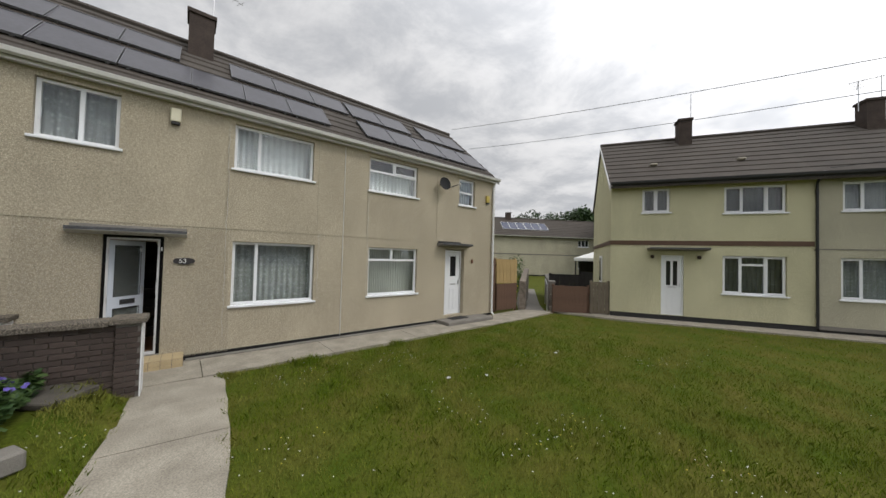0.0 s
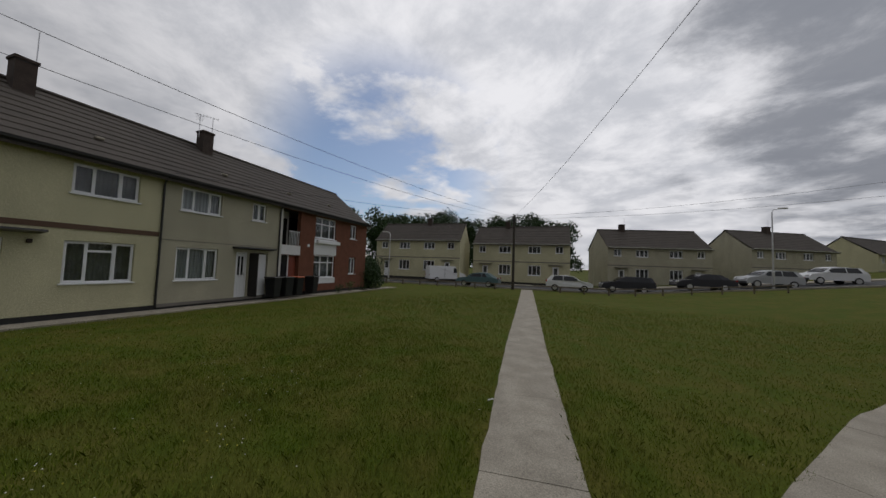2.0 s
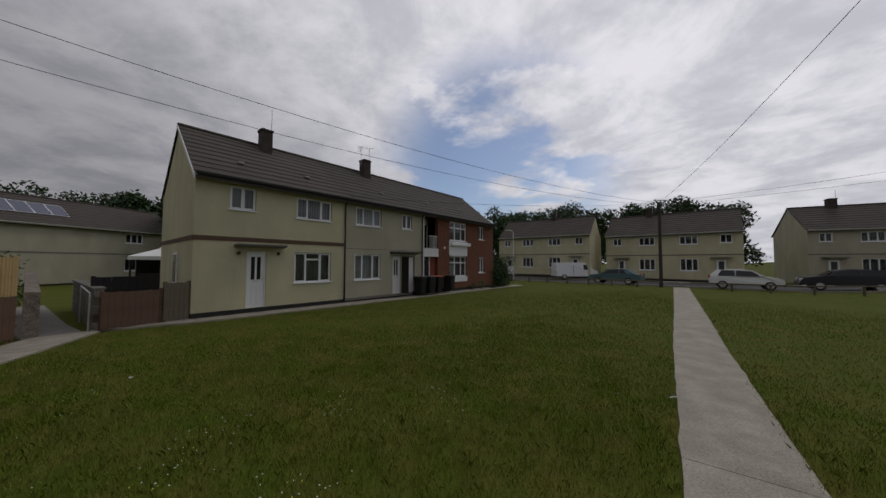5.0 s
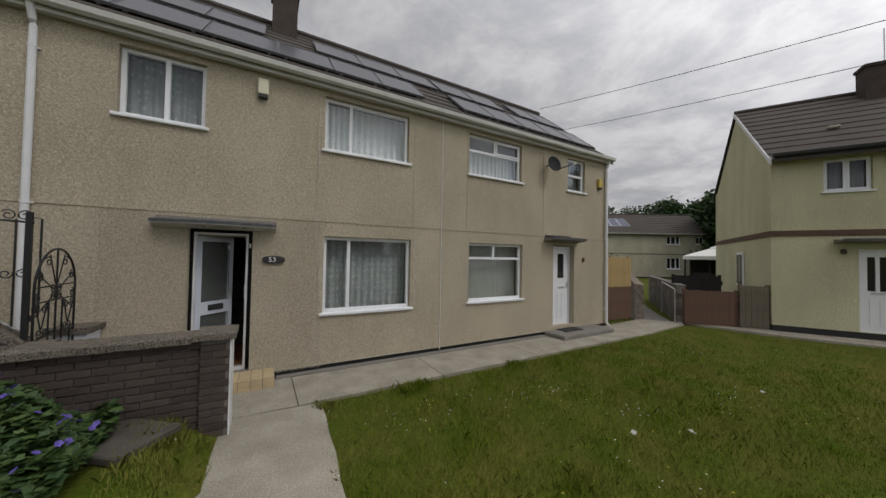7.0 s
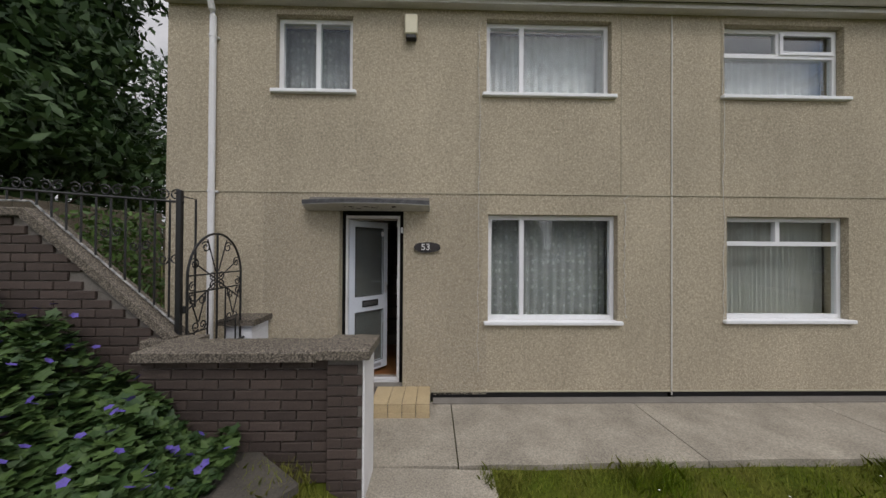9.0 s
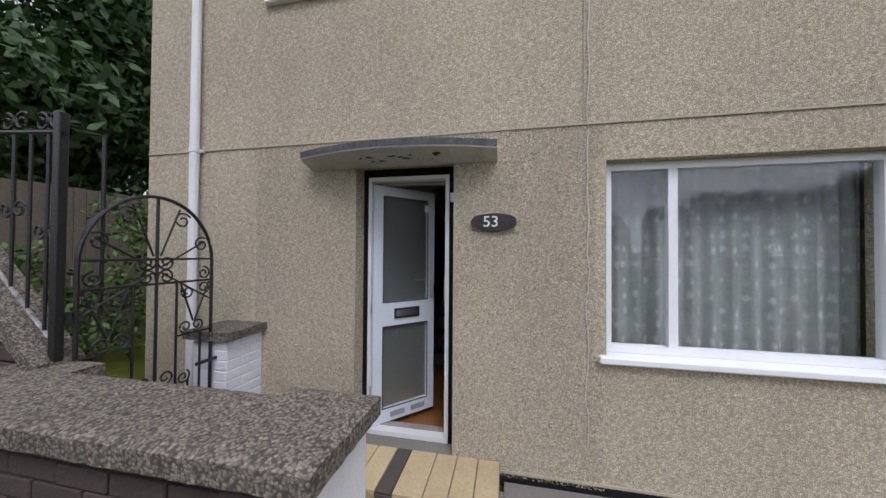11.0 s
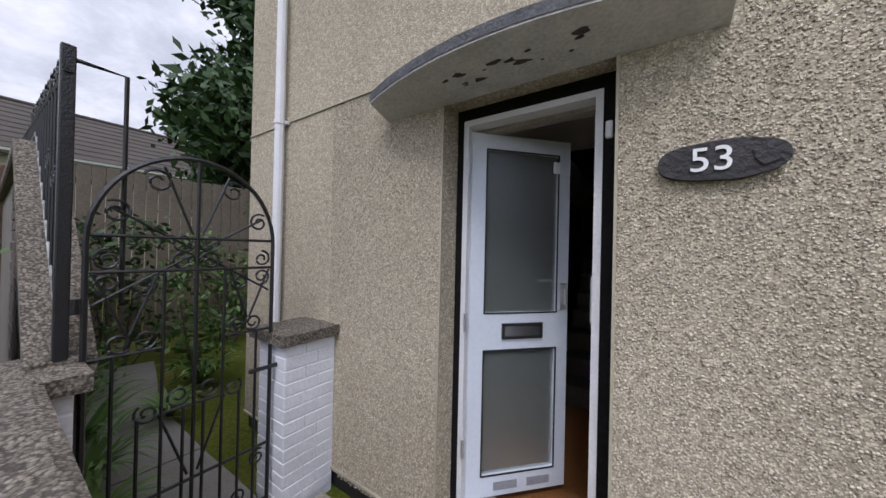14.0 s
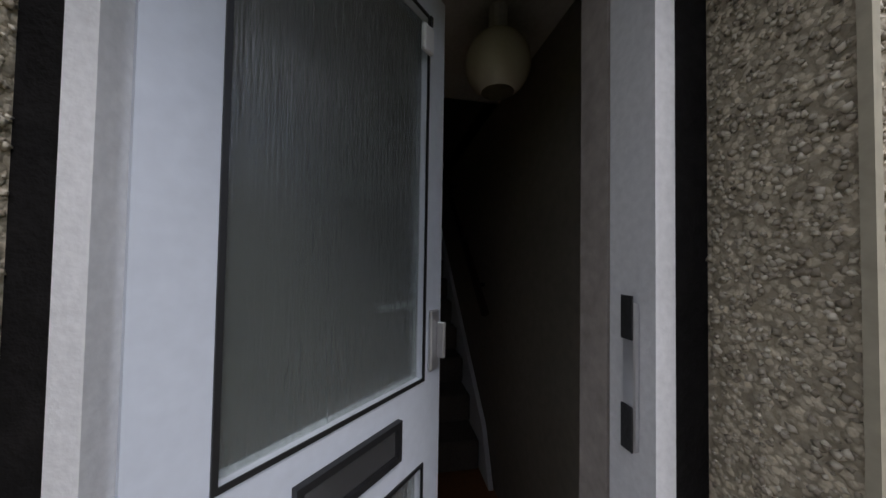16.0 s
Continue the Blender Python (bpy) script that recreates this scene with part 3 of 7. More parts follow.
# ---- the second terrace ----
BM = pose(13.40, -2.503, 0.08, 0, 0, -60)
BO = [(1.02, 1.88, 3.78, 4.66), (3.42, 5.04, 3.70, 4.62), (3.38, 5.04, 0.98, 2.26), (1.62, 2.30, 0.12, 2.24)]
hB = shell(BM, 5.78, 6.2, 4.9, 7.4, BO, DASH_B, "pale yellow rendered end house with a brown band", gables=(1, 0), gutter=BLACK)
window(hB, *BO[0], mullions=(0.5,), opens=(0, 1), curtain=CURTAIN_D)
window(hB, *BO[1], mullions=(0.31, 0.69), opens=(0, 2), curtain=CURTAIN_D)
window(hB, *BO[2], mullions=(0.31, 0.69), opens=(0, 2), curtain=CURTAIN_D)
part("transom", boxes((3.38 + 1.66 * 0.31 + 0.03, 0.066, 1.93, 3.38 + 1.66 * 0.69 - 0.03, 0.139, 2.0), bev=0.006), UPVC, hB)
BM2 = BM @ pose(5.78, 0, 0)
CO = [(0.55, 2.12, 3.70, 4.62), (3.6, 4.35, 3.76, 4.62), (0.5, 2.1, 0.98, 2.26), (2.92, 3.5, 0.12, 2.2), (3.6, 4.6, 0.12, 2.2)]
hC = shell(BM2, 5.3, 6.2, 4.9, 7.4, CO, DASH_C, "grey-beige rendered middle house with dark open door", gables=(0, 0), gutter=BLACK)
window(hC, *CO[0], mullions=(0.31, 0.69), opens=(0, 2))
window(hC, *CO[1], mullions=(0.5,), opens=(0, 1), curtain=CURTAIN_D)
window(hC, *CO[2], mullions=(0.31, 0.69), opens=(0, 2))
BM3 = BM @ pose(11.08, 0, 0)
EO = [(0.1, 1.35, 0.12, 2.2), (0.1, 1.35, 2.75, 4.7), (2.55, 4.45, 0.9, 2.3), (2.55, 4.45, 3.35, 4.65), (6.0, 6.75, 1.1, 2.26), (6.0, 6.75, 3.6, 4.6)]
hD = shell(BM3, 8.05, 6.2, 4.9, 7.4, EO, BRICKRED, "red brick flats at the end of the terrace", gables=(0, 1), gutter=BLACK)
for o in EO[2:]:
    wide = o[1] - o[0] > 1
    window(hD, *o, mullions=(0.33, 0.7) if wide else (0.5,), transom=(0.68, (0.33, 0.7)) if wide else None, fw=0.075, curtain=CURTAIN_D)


# ---- houses across the road and behind ----
def semi(m, W, dashes, label, mirror=False):
    half = W / 2
    ops = []
    for k in range(2):
        b = k * half
        f = (lambda a: b + a) if k == 0 else (lambda a: b + half - a)
        for a0, a1, z0, z1 in ((0.75, 1.65, 3.75, 4.6), (3.3, 4.8, 3.7, 4.6), (3.3, 4.8, 1.0, 2.25)):
            p, q = sorted((f(a0), f(a1)))
            ops.append((p, q, z0, z1))
    h = shell(m, W, 6.2, 4.9, 7.35, ops, dashes, label)
    for o in ops:
        # near-black sheet stands in for the unlit room behind the glass
        window(h, *o, mullions=(0.5,) if o[1] - o[0] < 1.2 else (0.33, 0.68), fw=0.085, curtain=PANE_DARK)
    for x0, x1 in ((1.15, 2.05), (W - 2.05, W - 1.15)):
        d = part("front_door", boxes((x0 + 0.1, -0.03, 0.1, x1 - 0.1, -0.002, 2.1), bev=0.01), UPVC, h)
        part("door_glass", boxes((x0 + 0.25, -0.037, 1.15, x1 - 0.25, -0.031, 1.95)), PANE_DARK, d)
        part("door_canopy", boxes((x0 - 0.35, -0.6, 2.30, x1 + 0.35, -0.002, 2.38), bev=0.01), CONC_DARK, h)
    part("band", boxes((-0.01, -0.02, 2.56, W + 0.01, -0.0005, 2.68)), CONC_DARK, h)
    return h


def placed(r, f, turn, z=0.0):
    x, y = at_rf(r, f)
    return pose(x, y, z, 0, 0, -150 + turn)


semi(placed(-22.3, 36.5, 3, 0.4), 11.5, DASH_B, "pale yellow semi-detached houses across the road")
semi(placed(-9.65, 39.4, 0, 0.2), 11.7, DASH_B, "cream semi-detached houses behind the parked cars")
semi(placed(6.5, 42.6, 14, 0.2), 12.0, DASH_C, "beige semi-detached houses with dark tiled roof")
semi(placed(22.4, 46.6, 26, 0.5), 12.0, DASH_C, "beige semi-detached houses on the slope")
semi(placed(39.8, 56.0, 36, 0.6), 20.0, DASH_B, "row of low houses further up the road")
semi(pose(24.2, 20.5, 0, 0, 0, -30), 22.0, DASH_C, "terrace with solar panels behind the garden")

# ---- details of house 53 (its own coordinates start at its left corner) ----
OX = -HX


def line_strip(parent, name, pts, r, material, n=6, label=""):
    bm = bmesh.new()
    tube(bm, pts, r, n)
    return part(name, bm, material, parent, label)


def interior_53():
    h = h53
    y0, y1 = 0.26, DEP - 0.26
    L, R = OX - 0.32, OX + 0.95
    wood = mat("hall_floor_wood", (0.30, 0.13, 0.045), 0.35, 0.25, 2.0, 60.0)
    # beige lowered so that the wall colour carries the hall's darkness
    wallp = mat("shaded_hall_paint", (0.24, 0.22, 0.175), 0.85, 0.12, 2.0, 30.0)
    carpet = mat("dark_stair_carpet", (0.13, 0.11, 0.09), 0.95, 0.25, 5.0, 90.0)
    part("hall_floor", boxes((L, 0.012, 0.06, R, y1, 0.15)), wood, h, "orange-brown wooden hall floor")
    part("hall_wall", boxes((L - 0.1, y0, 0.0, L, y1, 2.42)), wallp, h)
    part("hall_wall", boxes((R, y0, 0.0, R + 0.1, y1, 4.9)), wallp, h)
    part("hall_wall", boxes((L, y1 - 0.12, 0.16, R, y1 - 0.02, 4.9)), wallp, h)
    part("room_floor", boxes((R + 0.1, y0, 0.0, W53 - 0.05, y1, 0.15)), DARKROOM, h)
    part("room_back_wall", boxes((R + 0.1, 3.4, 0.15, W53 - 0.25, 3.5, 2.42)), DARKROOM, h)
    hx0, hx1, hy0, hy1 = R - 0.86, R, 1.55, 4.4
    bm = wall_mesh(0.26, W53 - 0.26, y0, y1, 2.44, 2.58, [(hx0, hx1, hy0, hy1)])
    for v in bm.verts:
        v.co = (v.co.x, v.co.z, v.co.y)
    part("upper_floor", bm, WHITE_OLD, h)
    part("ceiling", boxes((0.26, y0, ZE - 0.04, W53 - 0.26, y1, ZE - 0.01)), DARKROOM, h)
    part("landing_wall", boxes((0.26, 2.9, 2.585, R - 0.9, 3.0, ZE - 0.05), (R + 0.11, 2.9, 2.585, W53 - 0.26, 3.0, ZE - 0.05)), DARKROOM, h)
    rise, go = 0.19, 0.225
    st = thing("staircase", A0, "straight carpeted staircase rising from a dark hall", "staircase")
    for i in range(12):
        yy = 1.75 + go * i
        part("step", boxes((hx0 + 0.03, yy - 0.02, 0.15 + rise * i + 0.002, hx1 - 0.04, yy + go + 0.03, 0.15 + rise * (i + 1)), bev=0.012), carpet, st)
    bm = bmesh.new()
    prism(bm, [(1.55, 0.15), (1.75 + 0.1, 0.15), (1.75 + go * 12, 0.15 + rise * 12), (1.75 + go * 12, 0.42 + rise * 12), (1.70, 0.45)], hx1 - 0.035, hx1 - 0.006, axis="x")
    part("stringer", bm, WHITE, st, "white painted stair string")
    hr = thing("handrail", A0, "dark wooden handrail on the stair wall", "handrail")
    bm = bmesh.new()
    tube(bm, [(hx1 - 0.07, 1.55, 1.18), (hx1 - 0.07, 3.9, 3.16)], 0.026, 8)
    part("rail", bm, mat("dark_varnished_wood", (0.04, 0.025, 0.018), 0.4, 0.2), hr)
    for f in (0.1, 0.55, 0.95):
        part("bracket", boxes((hx1 - 0.08, 1.55 + 2.35 * f - 0.012, 1.14 + 1.98 * f - 0.02, hx1 - 0.002, 1.55 + 2.35 * f + 0.012, 1.14 + 1.98 * f + 0.005)), IRON, hr)
    gl = thing("globe_lamp", pose(0.69, 0.86, 2.42), "unlit cream glass globe lamp hanging in the hall", "ceiling lamp")
    bm = bmesh.new()
    bmesh.ops.create_uvsphere(bm, u_segments=28, v_segments=18, radius=0.12)
    cut = [f for f in bm.faces if f.calc_center_median().z < -0.108]
    bmesh.ops.delete(bm, geom=cut, context="FACES")
    for v in bm.verts:
        v.co.z -= 0.20
    for f in bm.faces:
        f.smooth = True
    part("globe", bm, mat("cream_opal_glass", (0.66, 0.62, 0.5), 0.25, 0.04), gl)
    bm = bmesh.new()
    tube(bm, [(0, 0, 0.012), (0, 0, -0.085)], 0.035, 12)
    part("lamp_holder", bm, WHITE_OLD, gl)


interior_53()


def door_53():
    h = h53
    a, z0, z1 = OX, 0.19, 2.245
    # bitumen-black outer frame, then the white one
    part("outer_frame", wall_mesh(a - 0.085, a + 0.775, 0.145, 2.315, 0.142, 0.205, [(a + 0.0, a + 0.672, z0 - 0.03, z1)]), mat("peeling_black_paint", (0.011, 0.010, 0.010), 0.75, 0.4, 12.0, 60.0, 0.4, spec=0.15), h, "peeling black timber outer frame")
    fr = part("door_frame", wall_mesh(a + 0.0, a + 0.672, z0 - 0.03, z1, 0.132, 0.215, [(a + 0.028, a + 0.642, z0 + 0.01, z1 - 0.03)]), WHITE, h, "chipped white door frame")
    part("frame_stop", wall_mesh(a + 0.004, a + 0.669, z0 - 0.02, z1 - 0.004, 0.218, 0.285, [(a + 0.028, a + 0.639, z0 + 0.012, z1 - 0.048)]), mat("grubby_beige_paint", (0.33, 0.29, 0.26), 0.6, 0.2, 5.0, 40.0, 0.2), fr, "grubby beige inner door lining")
    sp = part("strike_plate", boxes((a + 0.632, 0.156, 1.25, a + 0.6415, 0.178, 1.45), bev=0.002), ALU, fr, "dull metal strike plate")
    for zz in (1.25, 1.40):
        part("slot", boxes((a + 0.629, 0.157, zz, a + 0.6315, 0.177, zz + 0.06)), BLACK, sp)
    part("bell_push", boxes((a + 0.682, 0.118, 2.03, a + 0.709, 0.1405, 2.10), bev=0.004), UPVC, h, "white bell push on the black frame")
    for zz in (0.45, 1.12, 1.95):
        part("hinge", boxes((a + 0.024, 0.122, zz, a + 0.04, 0.137, zz + 0.10), bev=0.003), ALU, fr)
    # the leaf stands ajar, turned inwards on its left edge
    leaf = thing("front_door", pose(0.036, 0.165, 0.205, 0, 0, 47), "white aluminium glazed front door standing ajar", "door")
    W, H, T = 0.60, 1.99, 0.042
    lo, hi = (0.085, W - 0.075, 0.115, 0.80), (0.085, W - 0.075, 1.005, H - 0.085)
    alu = mat("white_coated_aluminium", (0.62, 0.66, 0.72), 0.38, 0.06, 3.0, 40.0)
    part("leaf", wall_mesh(0, W, 0, H, 0, T, [lo, hi]), alu, leaf)
    seal = mat("black_rubber_seal", (0.015, 0.015, 0.016), 0.5, 0.2)
    obs = glass("rippled_glass", (0.55, 0.59, 0.57), 0.18, 0.8, 0.90)
    for o in (lo, hi):
        part("gasket", wall_mesh(o[0] - 0.004, o[1] + 0.004, o[2] - 0.004, o[3] + 0.004, -0.004, -0.0005, [(o[0] + 0.004, o[1] - 0.004, o[2] + 0.004, o[3] - 0.004)]), seal, leaf)
        p = part("glass_pane", boxes((o[0] - 0.006, 0.018, o[2] - 0.006, o[1] + 0.006, 0.024, o[3] + 0.006)), obs, leaf, "rippled obscure glass")
        p.visible_shadow = False
    lb = part("letterbox", wall_mesh(0.19, 0.435, 0.862, 0.948, -0.014, -0.0006, [(0.203, 0.422, 0.875, 0.935)]), seal, leaf, "black and silver letterbox")
    part("flap", boxes((0.204, -0.009, 0.876, 0.421, -0.002, 0.934), bev=0.002), mat("worn_chrome", (0.42, 0.43, 0.45), 0.22, 0.1, metal=0.9), lb)
    hd = part("lock_plate", boxes((W - 0.058, -0.012, 1.02, W - 0.022, -0.0006, 1.17), bev=0.003), ALU, leaf)
    part("pull", boxes((W - 0.036, -0.034, 1.05, W - 0.024, -0.0125, 1.14), bev=0.003), ALU, hd)
    part("latch_edge", boxes((W + 0.0005, 0.010, 0.98, W + 0.003, 0.032, 1.22)), ALU, leaf)
    cl = part("door_catch", boxes((W - 0.115, -0.02, 1.80, W - 0.075, -0.005, 1.865), bev=0.004), UPVC, leaf, "small white catch at the top corner")
    part("hook", boxes((W - 0.099, -0.025, 1.862, W - 0.09, -0.0205, 1.885)), BLACK, cl)
    part("inside_handle", boxes((W - 0.16, T + 0.028, 1.17, W - 0.05, T + 0.04, 1.185), (W - 0.06, T, 1.165, W - 0.045, T + 0.0275, 1.19)), ALU, leaf)
    bar = mat("grey_plate_print", (0.3, 0.31, 0.33), 0.5, 0.2)
    part("badge", boxes((0.16, -0.003, 0.03, 0.30, -0.0006, 0.075)), bar, leaf)
    part("badge", boxes((0.36, -0.003, 0.03, 0.50, -0.0006, 0.075)), bar, leaf)


door_53()


def canopy(h, x0, x1, z, depth, rear, label, bow=0.10, skin=None):
    """A thin concrete door hood whose front edge bows out."""
    bm = bmesh.new()
    n = 14
    top, bot = [], []
    for i in range(n + 1):
        f = i / n
        x = x0 + (x1 - x0) * f
        yy = -depth - bow * (1 - (2 * f - 1) ** 2)
        rows = []
        for (y, zt) in ((-0.001, z + 0.02), (yy, z)):
            rows.append((bm.verts.new((x, y, zt)), bm.verts.new((x, y, zt - (0.105 if y > -0.01 else 0.036)))))
        top.append(rows)
    for a, b in zip(top, top[1:]):
        for (p, q) in ((0, 1),):
            bm.faces.new((a[0][0], b[0][0], b[1][0], a[1][0]))
            bm.faces.new((a[0][1], a[1][1], b[1][1], b[0][1]))
            bm.faces.new((a[1][0], b[1][0], b[1][1], a[1][1]))
            bm.faces.new((a[0][0], a[0][1], b[0][1], b[0][0]))
    for e in (top[0], top[-1]):
        bm.faces.new((e[0][0], e[1][0], e[1][1], e[0][1]))
    c = part("door_canopy", bm, skin or mat("peeling_white_hood", (0.56, 0.55, 0.52), 0.8, 0.2, 9.0, 70.0, 0.5), h, label)
    bm = bmesh.new()
    pts = []
    for i in range(n + 1):
        f = i / n
        pts.append((x0 + (x1 - x0) * f, -depth - bow * (1 - (2 * f - 1) ** 2) - 0.004, z - 0.012))
    for a, b in zip(pts, pts[1:]):
        v = [bm.verts.new(q) for q in ((a[0], a[1], a[2] + 0.03), (b[0], b[1], b[2] + 0.03), (b[0], b[1], b[2] - 0.016), (a[0], a[1], a[2] - 0.016))]
        w = [bm.verts.new((q.co.x, q.co.y + 0.02, q.co.z + 0.008)) for q in v]
        bm.faces.new(v)
        for k in range(4):
            bm.faces.new((v[k], w[k], w[(k + 1) % 4], v[(k + 1) % 4]))
    bmesh.ops.remove_doubles(bm, verts=bm.verts, dist=0.0005)
    part("lead_edge", bm, mat("dark_flaking_lead", (0.10, 0.10, 0.105), 0.7, 0.6, 14.0, 90.0, 0.6), c, "dark flaking front edge")
    flake = mat("dark_flake", (0.06, 0.05, 0.045), 0.9, 0.3)
    rng = random.Random(5)
    for i in range(16 if skin is None else 0):
        fx = x0 + (x1 - x0) * rng.uniform(0.2, 0.75)
        fy = -depth * rng.uniform(0.45, 1.0) - 0.02
        s = rng.choice((0.006, 0.008, 0.01, 0.014, 0.024))
        zz = z - 0.034 - (0.045 * (1 - (-fy) / (depth + bow)))
        bm = bmesh.new()
        vs = [bm.verts.new((fx + s * rng.uniform(0.5, 1.9) * math.cos(k * math.tau / 7), fy + s * rng.uniform(0.25, 0.7) * math.sin(k * math.tau / 7), zz - 0.006)) for k in range(7)]
        ws = [bm.verts.new((v.co.x, v.co.y, v.co.z + 0.012)) for v in vs]
        bm.faces.new(vs)
        for k in range(7):
            bm.faces.new((vs[k], ws[k], ws[(k + 1) % 7], vs[(k + 1) % 7]))
        part("flake", bm, flake, c)


canopy(h53, OX - 0.43, OX + 1.045, 2.372, 0.15, 0, "white concrete door canopy with peeling paint", bow=0.14)
part("canopy_flashing", boxes((OX - 0.40, -0.016, 2.395, OX + 1.04, -0.0005, 2.45), bev=0.003), CONC_DARK, h53, "grey flashing strip above the canopy")
canopy(h55, 7.02 - NX, 8.30 - NX, 2.46, 0.30, 0, "dark-edged concrete door canopy", bow=0.02, skin=CONC_DARK)
part("canopy_board", boxes((7.05 - NX, -0.025, 2.475, 8.0 - NX, -0.0005, 2.545), bev=0.004), BLACK, h55, "dark board above the canopy")


def text_mesh(name, body, size, m, material, parent, extrude=0.004):
    cu = bpy.data.curves.new(name, "FONT")
    cu.body, cu.size, cu.extrude, cu.align_x, cu.align_y = body, size, extrude, "CENTER", "CENTER"
    ob = new(name + "_curve", cu)
    dg = bpy.context.evaluated_depsgraph_get()
    me = bpy.data.meshes.new_from_object(ob.evaluated_get(dg))
    bpy.data.objects.remove(ob)
    me.materials.clear()
    me.materials.append(material)
    o = new(name, me)
    o.parent = parent
    o.matrix_local = m
    return o


def number_sign():
    s = thing("house_number_sign", pose(1.02, -0.004, 1.852), "oval dark slate sign with white number 53", "house number")
    bm = bmesh.new()
    out = []
    for k in range(40):
        a = k * math.tau / 40
        r = 1 + 0.05 * noise.noise((math.cos(a) * 2, math.sin(a) * 2, 7))
        out.append((0.158 * math.copysign(abs(math.cos(a)) ** 0.9, math.cos(a)) * r, 0.062 * math.copysign(abs(math.sin(a)) ** 0.85, math.sin(a)) * r))
    prism(bm, out, -0.028, 0.0)
    part("slate", bm, mat("dark_slate", (0.035, 0.03, 0.03), 0.7, 0.4, 14.0, 60.0, 0.8), s)
    text_mesh("number", "53", 0.108, pose(-0.02, -0.031, 0.0, 90, 0, 0) @ Matrix.Diagonal((1.06, 1, 1, 1)), mat("white_number_paint", (0.78, 0.78, 0.76), 0.6, 0.08), s)
    bm = bmesh.new()
    prism(bm, [(0.075, 0.02), (0.13, 0.03), (0.135, -0.015), (0.10, -0.03), (0.08, -0.01)], -0.034, -0.0285)
    part("slate_flake", bm, MATS["dark_slate"], s)


number_sign()


def step_53():
    s = thing("tiled_step", pose(0, 0, 0), "buff tiled front step with one dark stripe", "step")
    part("step_base", boxes((0.02, -0.42, -0.05, 1.07, 0.0, 0.155)), MORTAR, s)
    part("threshold", boxes((-0.04, 0.002, 0.10, 0.73, 0.135, 0.165)), CONC_DARK, s)
    buff = mat("buff_quarry_tile", (0.52, 0.41, 0.24), 0.6, 0.15, 5.0, 60.0, 0.15, random_tint=0.10)
    dark = mat("dark_brown_tile", (0.085, 0.07, 0.06), 0.6, 0.2)
    xs = [0.02 + 0.15 * i for i in range(8)]
    for i in range(7):
        m = dark if i == 2 else buff
        a, b = xs[i] + 0.003, xs[i + 1] - 0.003
        if i == 2:
            b -= 0.04
        if i == 3:
            a -= 0.04
        part("tile", boxes((a, -0.432, 0.156, min(b, 1.07), -0.004, 0.172), bev=0.003), m, s)
        part("tile", boxes((a, -0.436, 0.075, min(b, 1.07), -0.421, 0.153), bev=0.003), m, s)
        part("tile", boxes((a, -0.436, 0.0, min(b, 1.07), -0.421, 0.072), bev=0.003), m, s)


step_53()


def pipe(h, x, z0, z1, material, y=-0.055, r=0.036, shoe=0.12, top_over=0.14, label="", swan=True):
    bm = bmesh.new()
    pts = [(x, y, z0), (x, y, z1 - 0.35)]
    if swan:
        pts += [(x, y - 0.02, z1 - 0.28), (x, -top_over, z1 - 0.10), (x, -top_over - 0.04, z1)]
    else:
        pts += [(x, y, z1)]
    if shoe:
        pts = [(x, y - shoe, z0 - 0.05), (x, y - 0.02, z0 + 0.02)] + pts[1:]
    tube(bm, pts, r, 10)
    p = part("downpipe", bm, material, h, label)
    for z in (z0 + 0.4, (z0 + z1) / 2, z1 - 0.6):
        bm = bmesh.new()
        tube(bm, [(x, y, z), (x, y, z + 0.035)], r + 0.006, 10)
        part("collar", bm, material, p)
        part("clip", boxes((x - 0.05, -0.03, z + 0.006, x + 0.05, -0.002, z + 0.028)), material, p)
    return p


pipe(h53, OX - 1.53, 0.05, ZE, WHITE, shoe=0.0, label="white plastic downpipe")
pipe(h55, 9.52 - NX, 0.10, ZE, WHITE, label="white plastic downpipe")


